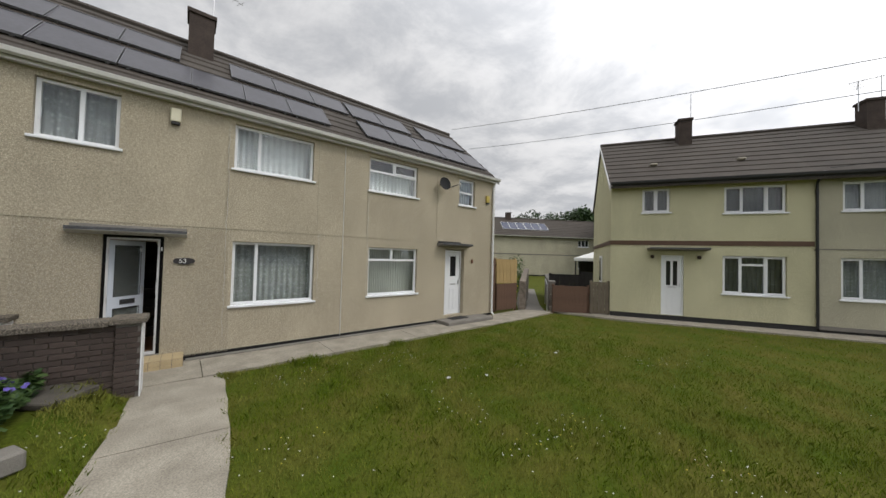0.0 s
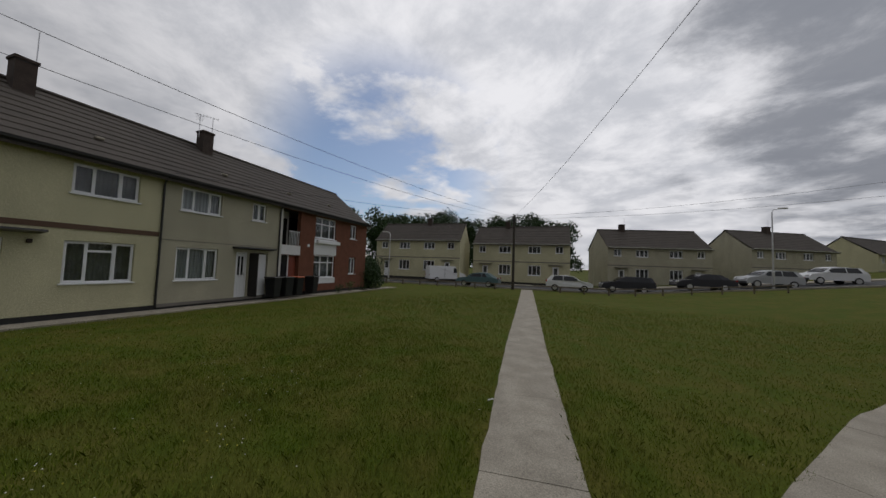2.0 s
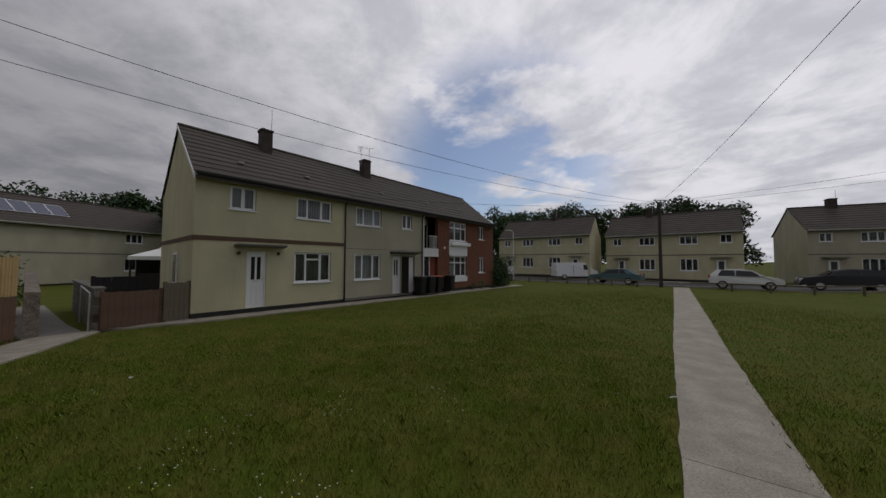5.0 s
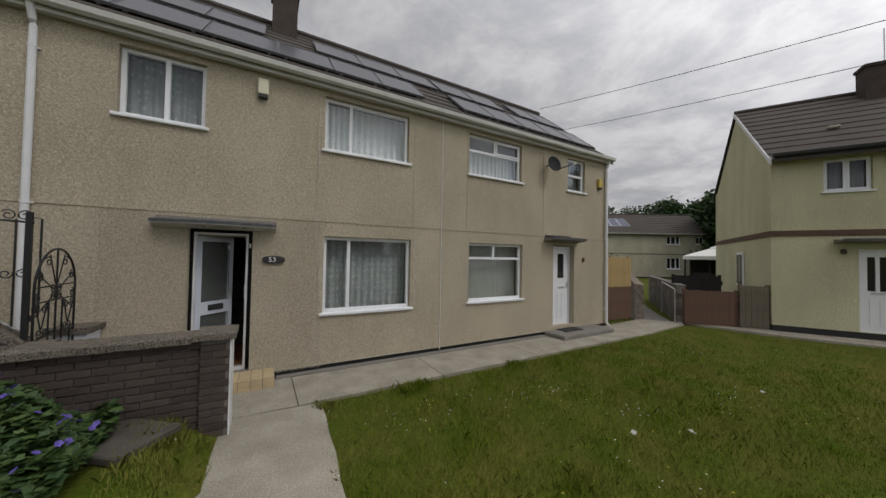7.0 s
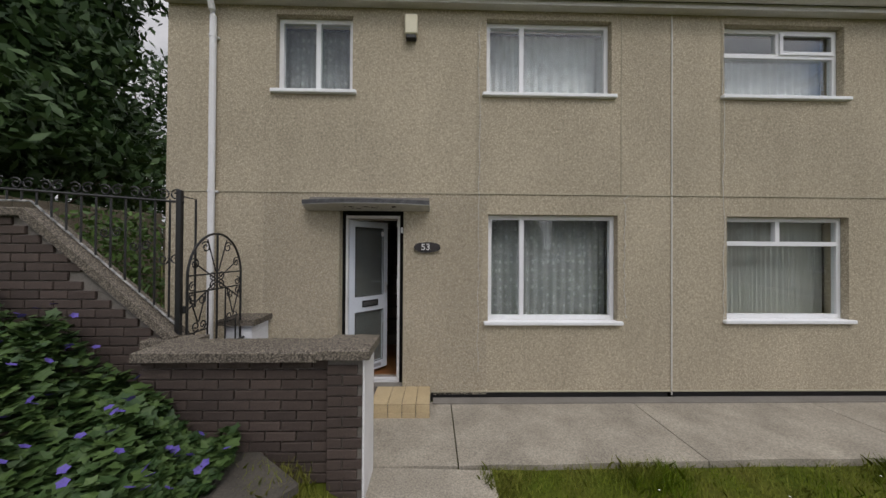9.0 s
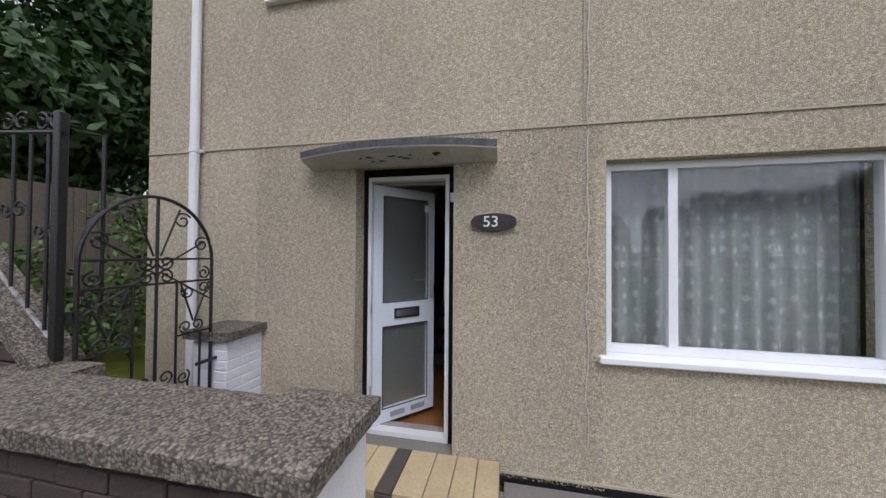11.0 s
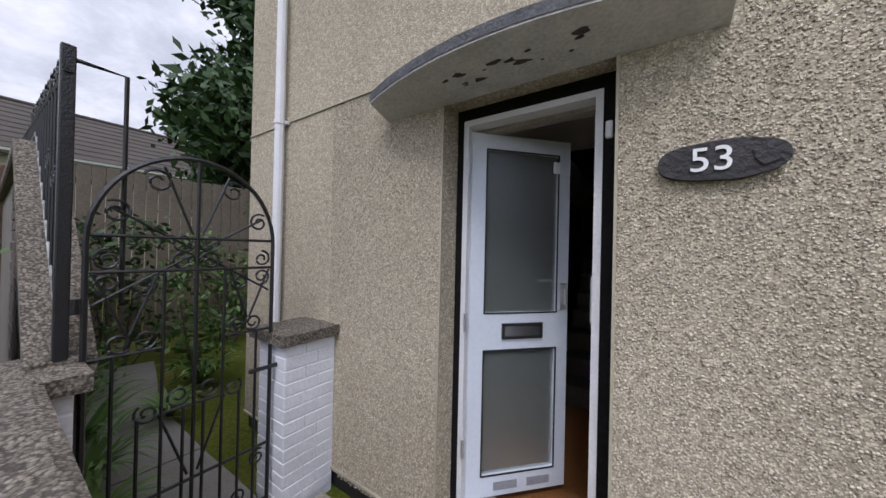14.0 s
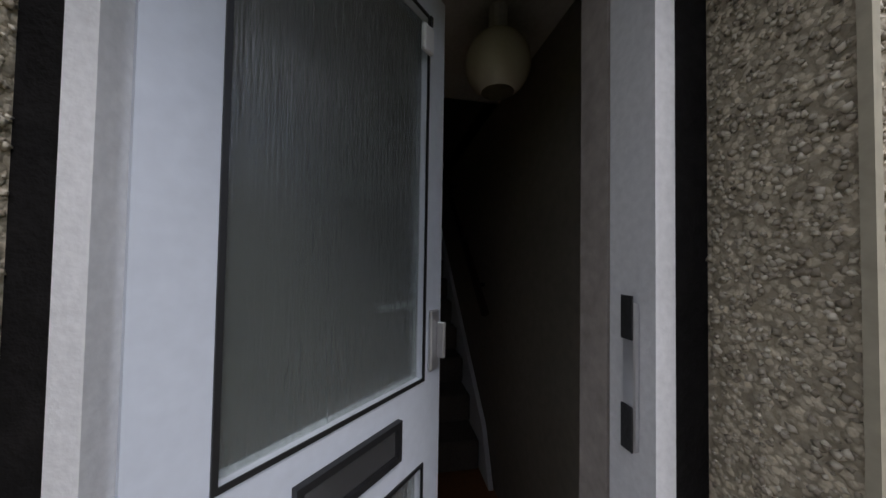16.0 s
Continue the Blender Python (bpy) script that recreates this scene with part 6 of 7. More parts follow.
def geranium_bed():
    rng = np.random.default_rng(4)
    n = 8500
    x = -2.75 + 2.55 * rng.random(n)
    y = -2.75 + 1.45 * rng.random(n)
    hgt = 0.62 * np.clip(1 - ((x + 1.75) / 1.35) ** 2 * 0.55 - ((y + 1.95) / 0.95) ** 4 * 0.4, 0.05, 1) + 0.10 * np.sin(x * 9 + y * 6)
    hgt = hgt + np.clip(-1.1 - x, 0, 1.2) * 0.55 * np.clip((y + 2.4) / 1.0, 0, 1)
    edge = (x + y * 0.55) < -1.12
    keep = edge & (hgt > 0.1) & ((y < -1.55) | (x < -1.2))
    x, y, hgt = x[keep], y[keep], hgt[keep]
    n = len(x)
    z = 0.30 + hgt * (0.35 + 0.65 * rng.random(n) ** 0.4)
    t = thing("geranium_bed", pose(0, 0, 0), "mass of dark green geranium leaves with violet flowers", "flower bed")
    ang = rng.random(n) * math.tau
    tilt = rng.normal(size=(n, 2)) * 0.35
    r = 0.028 + 0.03 * rng.random(n)
    V, F = [], []
    for i in range(n):
        b = len(V)
        V.append((x[i], y[i], z[i] - 0.006))
        for k in range(10):
            a = ang[i] + k * math.tau / 10
            rr = r[i] * (1.0 if k % 2 else 0.62)
            dx, dy = rr * math.cos(a), rr * math.sin(a)
            V.append((x[i] + dx, y[i] + dy, z[i] + dx * tilt[i, 0] + dy * tilt[i, 1]))
        F += [(b, b + 1 + k, b + 1 + (k + 1) % 10) for k in range(10)]
    me = bpy.data.meshes.new("leaves")
    me.from_pydata(V, [], F)
    me.materials.append(leafmat("geranium_leaf", (0.022, 0.050, 0.014), (0.062, 0.105, 0.026)))
    o = new("leaves", me)
    o.parent = t
    o["kind"] = "stuff"
    vio = mat("violet_petal", (0.095, 0.065, 0.32), 0.6, 0.2)
    rr = random.Random(3)
    petal = None
    for i in range(150):
        k = rr.randrange(n)
        zz = 0.32 + hgt[k] + 0.02
        if petal is None:
            bm = bmesh.new()
            c = bm.verts.new((0, 0, 0))
            ring = [bm.verts.new((0.027 * (1 if q % 2 else 0.72) * math.cos(q * math.tau / 10), 0.027 * (1 if q % 2 else 0.72) * math.sin(q * math.tau / 10), 0.006)) for q in range(10)]
            for q in range(10):
                bm.faces.new((c, ring[q], ring[(q + 1) % 10]))
            o = part("flower", bm, vio, t)
            petal = o.data
        else:
            o = new("flower", petal)
            o.parent = t
        o.location = (x[k], y[k], zz)
        o.rotation_euler = (rr.uniform(0.2, 0.9), rr.uniform(-0.4, 0.4), rr.uniform(0, 6))


geranium_bed()
bed = thing("stone_slab", pose(-0.15, -1.80, 0.312, 0, 0, -37), "dark mossy stone slab lying in the grass", "slab")
part("slab", boxes((-0.33, -0.27, -0.04, 0.33, 0.27, 0.03), bev=0.012), mat("dark_mossy_stone", (0.085, 0.075, 0.06), 0.95, 0.35, 5.0, 60.0, 0.6), bed)
kb = thing("stone_block", pose(-0.22, -2.98, 0.10, 0, 0, 30), "loose weathered concrete block at the path edge", "stone")
part("block", boxes((-0.28, -0.12, -0.06, 0.2, 0.12, 0.12), bev=0.02), CONC_DARK, kb)
bx, by = (-2.05, -13.15)
kb = thing("stone_steps", pose(bx, by, ground_z(bx, by), 0, 0, 10), "broken concrete slabs by the black fence", "slab")
part("slab", boxes((-0.9, -0.5, -0.03, 0.1, 0.3, 0.05), bev=0.015), CONC_DARK, kb)
part("slab", boxes((-0.25, -0.75, 0.0, 0.85, -0.1, 0.14), bev=0.015), CONC_DARK, kb)

# planting round the green
for wx, wy, ws in ((-3.05, -19.48, 0.55), (-1.80, -17.13, 0.4), (-3.70, -19.08, 0.45)):
    dk = thing("dock_plant", pose(wx, wy, ground_z(wx, wy)), "broad-leaved green dock weed by the black fence", "plant", "weeds by the fence")
    rng = random.Random(int(wx * 100))
    for i in range(14):
        a, L = i * 2.4, ws * rng.uniform(0.6, 1.0)
        bm = bmesh.new()
        prev = None
        for k in range(7):
            f = k / 6
            r, z, w = L * 0.8 * f, L * (1.1 * f - 0.8 * f * f), L * 0.16 * math.sin(math.pi * (0.08 + 0.92 * f)) + 0.002
            dx, dy = math.cos(a), math.sin(a)
            cur = [bm.verts.new((dx * r - dy * w * e, dy * r + dx * w * e, z - 0.25 * w * (e == 0))) for e in (-1, 0, 1)]
            if prev:
                for e in (0, 1):
                    bm.faces.new((prev[e], prev[e + 1], cur[e + 1], cur[e]))
            prev = cur
        part("leaf", bm, LEAF_M, dk)
x, y = (-5.6, -19.6)
bush(x, y, 2.2, 1.6, 2.3, LEAF_D, "dark hedge behind the black fence", 31, per=300, size=0.08)
x, y = (-5.7, -17.0)
bush(x, y, 0.9, 0.9, 2.35, LEAF_Y, "yellow flowering shrub behind the fence", 32, per=300, size=0.06)
bush(16.6, 4.4, 1.5, 1.4, 2.2, LEAF_M, "rounded green garden shrub", 33, per=300, size=0.08)
bush(14.9, 3.6, 1.1, 1.0, 1.9, LEAF_Y, "yellow flowering bush over the stone wall", 34, per=340, size=0.06)
hx, hy = (BM @ Vector((20.4, 1.2, 0)))[:2]
bush(hx, hy, 3.4, 2.8, 2.45, LEAF_D, "clipped dark hedge at the end of the flats", 35, per=520, size=0.08, n=60)
for s_, c_ in ((15.4, 0), (16.6, 1), (18.1, 2), (19.6, 3)):
    px, py = (BM @ Vector((s_, -0.5, 0)))[:2]
    bush(px, py, 0.8, 0.6, 0.55 + 0.12 * (c_ % 2), LEAF_M if c_ % 2 else LEAF_D, "small shrub at the foot of the flats", 40 + c_, per=600, size=0.05, n=8)
for i, (r, f, hgt, rad) in enumerate(((-36, 47, 9.5, 4.0), (-31, 52, 10, 4.2), (-26, 55, 9.5, 4.0), (-20, 57, 9.5, 4.0), (-14.5, 56, 9.0, 3.6), (-9, 60, 10, 4.0), (-3.5, 60, 10.0, 4.0), (1.5, 62, 9.0, 3.5), (-41, 43, 9, 4), (38, 78, 9, 3), (-22, 62, 11, 4.5), (-33, 60, 11, 4.5))):
    x, y = at_rf(r, f)
    tree(pose(x, y, 0), hgt * 1.18, rad * 1.05, LEAF_D, "dark green tree behind the houses", 60 + i, per=110, size=0.24, conic=0.3)
tree(pose(47, 26, 0), 10, 3.5, LEAF_D, "dark tree behind the far terrace", 81, per=60, size=0.24, conic=0.3)
tree(pose(50, 20, 0), 10, 3.5, LEAF_D, "dark tree behind the far terrace", 82, per=60, size=0.24, conic=0.3)

# ---- road, kerb, knee rail ----


def rf_sheet(name, pts, z, material, label, thick=0.05, kind="structure", category="road"):
    """A strip through (r, f0, f1) stations, laid on the ground."""
    bm = bmesh.new()
    rows = []
    for r, f0, f1 in pts:
        row = []
        for f in (f0, f1):
            x, y = at_rf(r, f)
            zz = ground_z(x, y) + z
            row.append((bm.verts.new((x, y, zz)), bm.verts.new((x, y, zz - thick))))
        rows.append(row)
    for a, b in zip(rows, rows[1:]):
        bm.faces.new((a[0][0], b[0][0], b[1][0], a[1][0]))
        for k in (0, 1):
            bm.faces.new((a[k][0], a[k][1], b[k][1], b[k][0]))
    return tagged(finish(name, bm, material), label, category, kind=kind)


ST = [(-45 + i * 2.5, 29.5 + 0.10 * i, 34.6 + 0.12 * i) for i in range(48)]
rf_sheet("road", ST, 0.015, ASPH, "dark asphalt estate road beyond the green")
rf_sheet("pavement", [(r, b, b + 2.0) for r, a, b in ST], 0.11, CONC, "pale pavement along the far side of the road", 0.12, category="pavement")
rf_sheet("kerb", [(r, a - 0.16, a) for r, a, b in ST], 0.10, CONC, "concrete kerb along the green", 0.12, category="kerb")
kr = thing("knee_rail", pose(0, 0, 0), "low grey timber knee rail along the green", "fence")
for i in range(22):
    r = -24 + i * 1.9
    if -3.4 < r < -1.2:
        continue
    x, y = at_rf(r, 29.0)
    z = ground_z(x, y)
    part("post", boxes((x - 0.05, y - 0.05, z - 0.1, x + 0.05, y + 0.05, z + 0.5)), WOOD_GREY, kr)
for a, b in ((-24.2, -3.4), (-1.6, 16.2)):
    n = 6
    for i in range(n):
        p, q = a + (b - a) * i / n, a + (b - a) * (i + 1) / n
        x0, y0 = at_rf(p, 28.95)
        x1, y1 = at_rf(q, 28.95)
        bm = bmesh.new()
        tube(bm, [(x0, y0, ground_z(x0, y0) + 0.52), (x1, y1, ground_z(x1, y1) + 0.52)], 0.05, 6)
        part("rail", bm, WOOD_GREY, kr)


# ---- parked cars ----
def car(r, f, turn, paint, label, kind="hatch", name="car", z=0.0, scale=1.0):
    x, y = at_rf(r, f)
    c = thing(name, pose(x, y, ground_z(x, y) + 0.02 + z, 0, 0, -150 + turn), label, "van" if kind == "van" else "car", "parked vehicles")
    prof = {"hatch": [(-2.0, 0.35), (-2.02, 0.75), (-1.95, 0.95), (-1.55, 1.42), (-0.1, 1.50), (0.45, 1.40), (1.05, 0.98), (1.85, 0.85), (2.02, 0.65), (2.03, 0.35)],
            "estate": [(-2.2, 0.35), (-2.22, 0.8), (-2.15, 1.0), (-1.9, 1.42), (-0.2, 1.48), (0.4, 1.40), (1.05, 1.0), (2.0, 0.86), (2.2, 0.62), (2.2, 0.35)],
            "saloon": [(-2.2, 0.35), (-2.22, 0.85), (-1.7, 0.98), (-1.1, 1.38), (-0.2, 1.43), (0.35, 1.36), (1.0, 0.96), (1.95, 0.82), (2.2, 0.6), (2.2, 0.35)],
            "van": [(-2.35, 0.4), (-2.36, 1.9), (-2.25, 1.98), (0.85, 1.98), (1.15, 1.85), (1.75, 1.18), (2.3, 1.02), (2.42, 0.7), (2.42, 0.4)]}[kind]
    W = 0.86 if kind != "van" else 0.95
    bm = bmesh.new()
    L, R = [], []
    for px, pz in prof:
        tap = 1.0 if pz < 1.0 else 1.0 - 0.22 * (pz - 1.0) / 0.5 * (0.4 if kind == "van" else 1)
        L.append(bm.verts.new((px, -W * tap, pz)))
        R.append(bm.verts.new((px, W * tap, pz)))
    n = len(prof)
    bm.faces.new(L)
    bm.faces.new(R[::-1])
    for i in range(n):
        bm.faces.new((L[i], R[i], R[(i + 1) % n], L[(i + 1) % n]))
    bmesh.ops.bevel(bm, geom=[e for e in bm.edges if e.calc_face_angle(0) > 0.3], offset=0.05, segments=2, affect="EDGES")
    part("body", bm, paint, c)
    dark = mat("car_glass", (0.015, 0.017, 0.02), 0.05, 0.1)
    if kind == "van":
        wins = [[(0.75, 1.15), (1.62, 1.2), (1.2, 1.72), (0.75, 1.75)]]
    else:
        top = prof[4][1] - 0.08
        wins = [[(prof[3][0] + 0.02, 1.0), (-0.55, 1.0), (-0.55, top), (prof[3][0] + 0.25, top)], [(-0.48, 1.0), (0.85, 1.0), (0.4, top - 0.06), (-0.48, top)]]
    for s in (-1, 1):
        for w in wins:
            bm = bmesh.new()
            vs = []
            for px, pz in w:
                tap = 1.0 - 0.22 * (pz - 1.0) / 0.5 * (0.4 if kind == "van" else 1)
                vs.append((px, s * (W * tap + 0.006), pz))
            a = [bm.verts.new(q) for q in vs]
            b = [bm.verts.new((q[0], q[1] - s * 0.03, q[2])) for q in vs]
            bm.faces.new(a)
            for k in range(4):
                bm.faces.new((a[k], b[k], b[(k + 1) % 4], a[(k + 1) % 4]))
            part("side_window", bm, dark, c)
    ws = ((1.2, 1.80), (1.7, 1.24)) if kind == "van" else ((0.5, 1.36), (1.02, 1.03))
    bm = bmesh.new()
    a = [bm.verts.new((ws[0][0] + 0.03, s * W * 0.76, ws[0][1])) for s in (-1, 1)] + [bm.verts.new((ws[1][0] + 0.03, s * W * 0.88, ws[1][1])) for s in (1, -1)]
    bm.faces.new(a)
    bmesh.ops.solidify(bm, geom=bm.faces[:], thickness=0.03)
    part("windscreen", bm, dark, c)
    if kind == "van":
        for s in (-1, 1):
            part("door_seam", boxes((-0.45, s * (W + 0.004) - 0.004, 0.5, -0.42, s * (W + 0.004) + 0.004, 1.7)), BLACK, c)
    for wx in ((-1.25, 1.3) if kind != "van" else (-1.45, 1.5)):
        for s in (-1, 1):
            bm = bmesh.new()
            tube(bm, [(wx, s * (W - 0.18), 0.31), (wx, s * (W + 0.012), 0.31)], 0.31, 20)
            t = part("wheel", bm, mat("tyre", (0.02, 0.02, 0.02), 0.8, 0.2), c)
            bm = bmesh.new()
            tube(bm, [(wx, s * (W + 0.013), 0.31), (wx, s * (W + 0.025), 0.31)], 0.20, 14)
            part("rim", bm, ALU, t)
    lamp = mat("lamp_lens", (0.6, 0.6, 0.6), 0.15, 0.1)
    red = mat("red_lens", (0.35, 0.02, 0.015), 0.2, 0.1)
    for s in (-1, 1):
        part("headlight", boxes((prof[-2][0] - 0.16, s * W * 0.72 - 0.16, 0.62, prof[-2][0] + 0.012, s * W * 0.72 + 0.16, 0.80), bev=0.03), lamp, c)
        part("tail_light", boxes((prof[1][0] - 0.012, s * W * 0.85 - 0.08, 0.78, prof[1][0] + 0.10, s * W * 0.85 + 0.06, 1.0), bev=0.02), red, c)
        part("mirror", boxes((0.72, s * (W + 0.10) - 0.07, 0.98, 0.86, s * (W + 0.10) + 0.07, 1.10), bev=0.03), paint, c)
    part("bumper", boxes((prof[-1][0] - 0.1, -W + 0.03, 0.30, prof[-1][0] + 0.05, W - 0.03, 0.52), bev=0.04), mat("dark_plastic", (0.03, 0.03, 0.032), 0.6, 0.2), c)
    return c


PW = mat("white_car_paint", (0.72, 0.73, 0.74), 0.25, 0.04)
PB = mat("blue_grey_paint", (0.09, 0.16, 0.18), 0.28, 0.06)
PK = mat("dark_car_paint", (0.03, 0.03, 0.04), 0.25, 0.06)
PG = mat("silver_paint", (0.42, 0.43, 0.44), 0.3, 0.05)
car(-12.6, 37.0, 40, PW, "white panel van parked outside the houses", "van", name="van")
car(-7.2, 31.8, 178, PB, "blue-green saloon car parked on the road", "saloon")
car(1.5, 32.0, 2, PW, "white hatchback car parked on the road", "hatch")
car(6.6, 33.3, 182, PK, "dark estate car parked on the road", "estate")
car(12.6, 33.6, 184, PK, "black saloon car parked on the road", "saloon")
car(17.6, 34.5, 186, PG, "silver hatchback parked up the road", "hatch")
car(22.5, 36.0, 186, PW, "white car parked further up the road", "hatch")


# ---- poles, street lamps, wires ----
def pole(r, f, h, label):
    x, y = at_rf(r, f)
    p = thing("telegraph_pole", pose(x, y, ground_z(x, y)), label, "pole")
    bm = bmesh.new()
    tube(bm, [(0, 0, -0.3), (0, 0, h)], [0.14, 0.10], 10)
    part("post", bm, mat("dark_creosoted_wood", (0.06, 0.05, 0.04), 0.9, 0.3), p)
    part("cap", boxes((-0.13, -0.13, h - 0.5, 0.13, 0.13, h - 0.2), bev=0.02), BLACK, p)
    for a in (0.2, 0.5):
        part("insulator", boxes((-0.16, -0.03, h - a, 0.16, 0.03, h - a + 0.06)), CONC_DARK, p)
    return Vector((x, y, ground_z(x, y) + h))


def lamp_post(r, f, h, turn):
    x, y = at_rf(r, f)
    p = thing("street_lamp", pose(x, y, ground_z(x, y), 0, 0, turn), "grey steel street lamp column", "street lamp", "street lamps")
    bm = bmesh.new()
    tube(bm, [(0, 0, -0.2), (0, 0, 1.4), (0, 0, 1.45), (0, 0, h - 0.25), (0.1, 0, h - 0.05), (0.5, 0, h + 0.05)], [0.09, 0.09, 0.06, 0.045, 0.04, 0.035], 8)
    part("column", bm, ALU, p)
    part("lantern", boxes((0.4, -0.09, h, 1.0, 0.09, h + 0.12), bev=0.03), WHITE_OLD, p)


top = pole(-3.5, 30.2, 7.0, "dark wooden telegraph pole beside the path")
pole(44.0, 56.0, 8.0, "dark wooden telegraph pole up the hill")
lamp_post(-17.3, 31.0, 5.6, 30)
lamp_post(17.2, 33.0, 6.6, 210)
lamp_post(33.0, 34.0, 6.0, 210)


def wire(a, b, sag, label="thin black overhead telephone wire"):
    a, b = Vector(a), Vector(b)
    bm = bmesh.new()
    pts = []
    for i in range(25):
        f = i / 24
        p = a.lerp(b, f)
        p.z -= sag * 4 * f * (1 - f)
        pts.append(p)
    tube(bm, pts, 0.009, 5)
    tagged(finish("overhead_wire", bm, mat("black_cable", (0.02, 0.02, 0.022), 0.6, 0.1)), label, "wire", "overhead wires")


wire(top, (10.46, 3.46, 8.05), 0.9)
wire(top + Vector((0, 0, -0.2)), (11.6, 3.46, 7.4), 0.9)
wire(top, (-3.0, -12.0, 9.6), 0.6)
wire(top, BM @ Vector((5.7, 0.4, 5.1)), 0.4)
wire(top, at_rf(30, 24) + (9.5,), 0.8)
wire(top + Vector((0, 0, -0.25)), at_rf(34, 26) + (9.0,), 0.8)

# houses up the slope and beyond the garden
semi(placed(38.6, 21.8, 25, 1.7), 12.0, DASH_B, "cream houses standing higher up the slope")
semi(pose(-17.0, -6.0, -0.3, 0, 0, 90), 15.0, DASH_C, "grey rendered houses behind the garden fence")
for m_, xx in ((placed(6.5, 42.6, 14, 0.2), 3.0), (placed(22.4, 46.6, 26, 0.5), 6.0), (placed(-9.65, 39.4, 0, 0.2), 4.0), (placed(-22.3, 36.5, 3, 0.4), 6.5), (pose(24.2, 20.5, 0, 0, 0, -30), 9.0)):
    chimney(m_ @ pose(xx, 3.0, 0), 0.6, 0.6, 6.3, 8.1, "dark brick chimney on a far roof", aerial=0.9)
rr = (7.35 - 4.93) / 3.1
for i in range(6):
    p = thing("solar_panel", pose(24.2, 20.5, 0, 0, 0, -30) @ pose(7.6 + i * 1.02, 0.9, 4.93 + rr * 0.9 + 0.1, math.degrees(math.atan(rr)), 0, 0), "blue-grey solar panel on the far terrace roof", "solar panel", "far roof solar panels")
    part("panel_glass", boxes((0.02, 0.02, -0.02, 0.98, 1.58, 0.005)), mat("blue_solar_cell", (0.035, 0.045, 0.09), 0.2, 0.1), p)
    bm = wall_mesh(0, 1.0, 0, 1.6, -0.05, 0.015, [(0.03, 0.97, 0.03, 1.57)])
    for v in bm.verts:
        v.co = (v.co.x, v.co.z, v.co.y)
    part("panel_frame", bm, ALU, p)


# ---- grass blades, daisies, litter ----
PATHS = [([(1.06, -1.19), (1.0, -2.6), (0.83, -4.5), (0.68, -6.0), (0.5, -8.9)], 0.54), ([(0.5, -8.9), (0.50, -11.6), (-0.16, -15.2), (-1.50, -19.3), (-4.8, -29.5)], 0.63),
         ([(1.45, -8.9), (2.56, -10.5), (5.5, -14.75), (8.30, -18.95), (16.3, -30.85), (17.9, -33.2)], 0.50),
         ([(12.62, -0.55), (13.3, -2.8), (16.0, -7.8), (19.2, -13.4), (22.9, -19.7), (24.2, -22.3)], 0.50)]


def free_of_paths(x, y):
    ok = ~((x > -2.4) & (x < 12.4) & (y > -1.17)) & ~((x < 0.63) & (y > -1.56))
    for line, w in PATHS:
        for (ax, ay), (bx_, by_) in zip(line, line[1:]):
            dx, dy = bx_ - ax, by_ - ay
            t = np.clip(((x - ax) * dx + (y - ay) * dy) / (dx * dx + dy * dy), 0, 1)
            wob = 0.05 * np.sin(x * 7.3 + y * 5.1) + 0.04 * np.sin(x * 17 - y * 13)
            ok &= np.hypot(x - ax - t * dx, y - ay - t * dy) > w + wob - 0.02
    # not under the second terrace
    s = (x - 13.45) * 0.866 + (y + 2.59) * 0.5
    ok &= s < -0.75
    f = (x - EX) * FX + (y - EY) * FY
    r = (x - EX) * RX + (y - EY) * RY
    ok &= (f < 28.6)
    ok &= ~((x < -2.1) & (y < -14.6) & (y > -22) & ((x + 2.15) * -4.3 + (y + 18.9) * -3.75 > 0))
    ok &= ~((x > -2.8) & (x < -0.1) & (y > -2.7) & (x + y * 0.55 < -1.12))
    return ok


gz_vec = np.vectorize(ground_z)


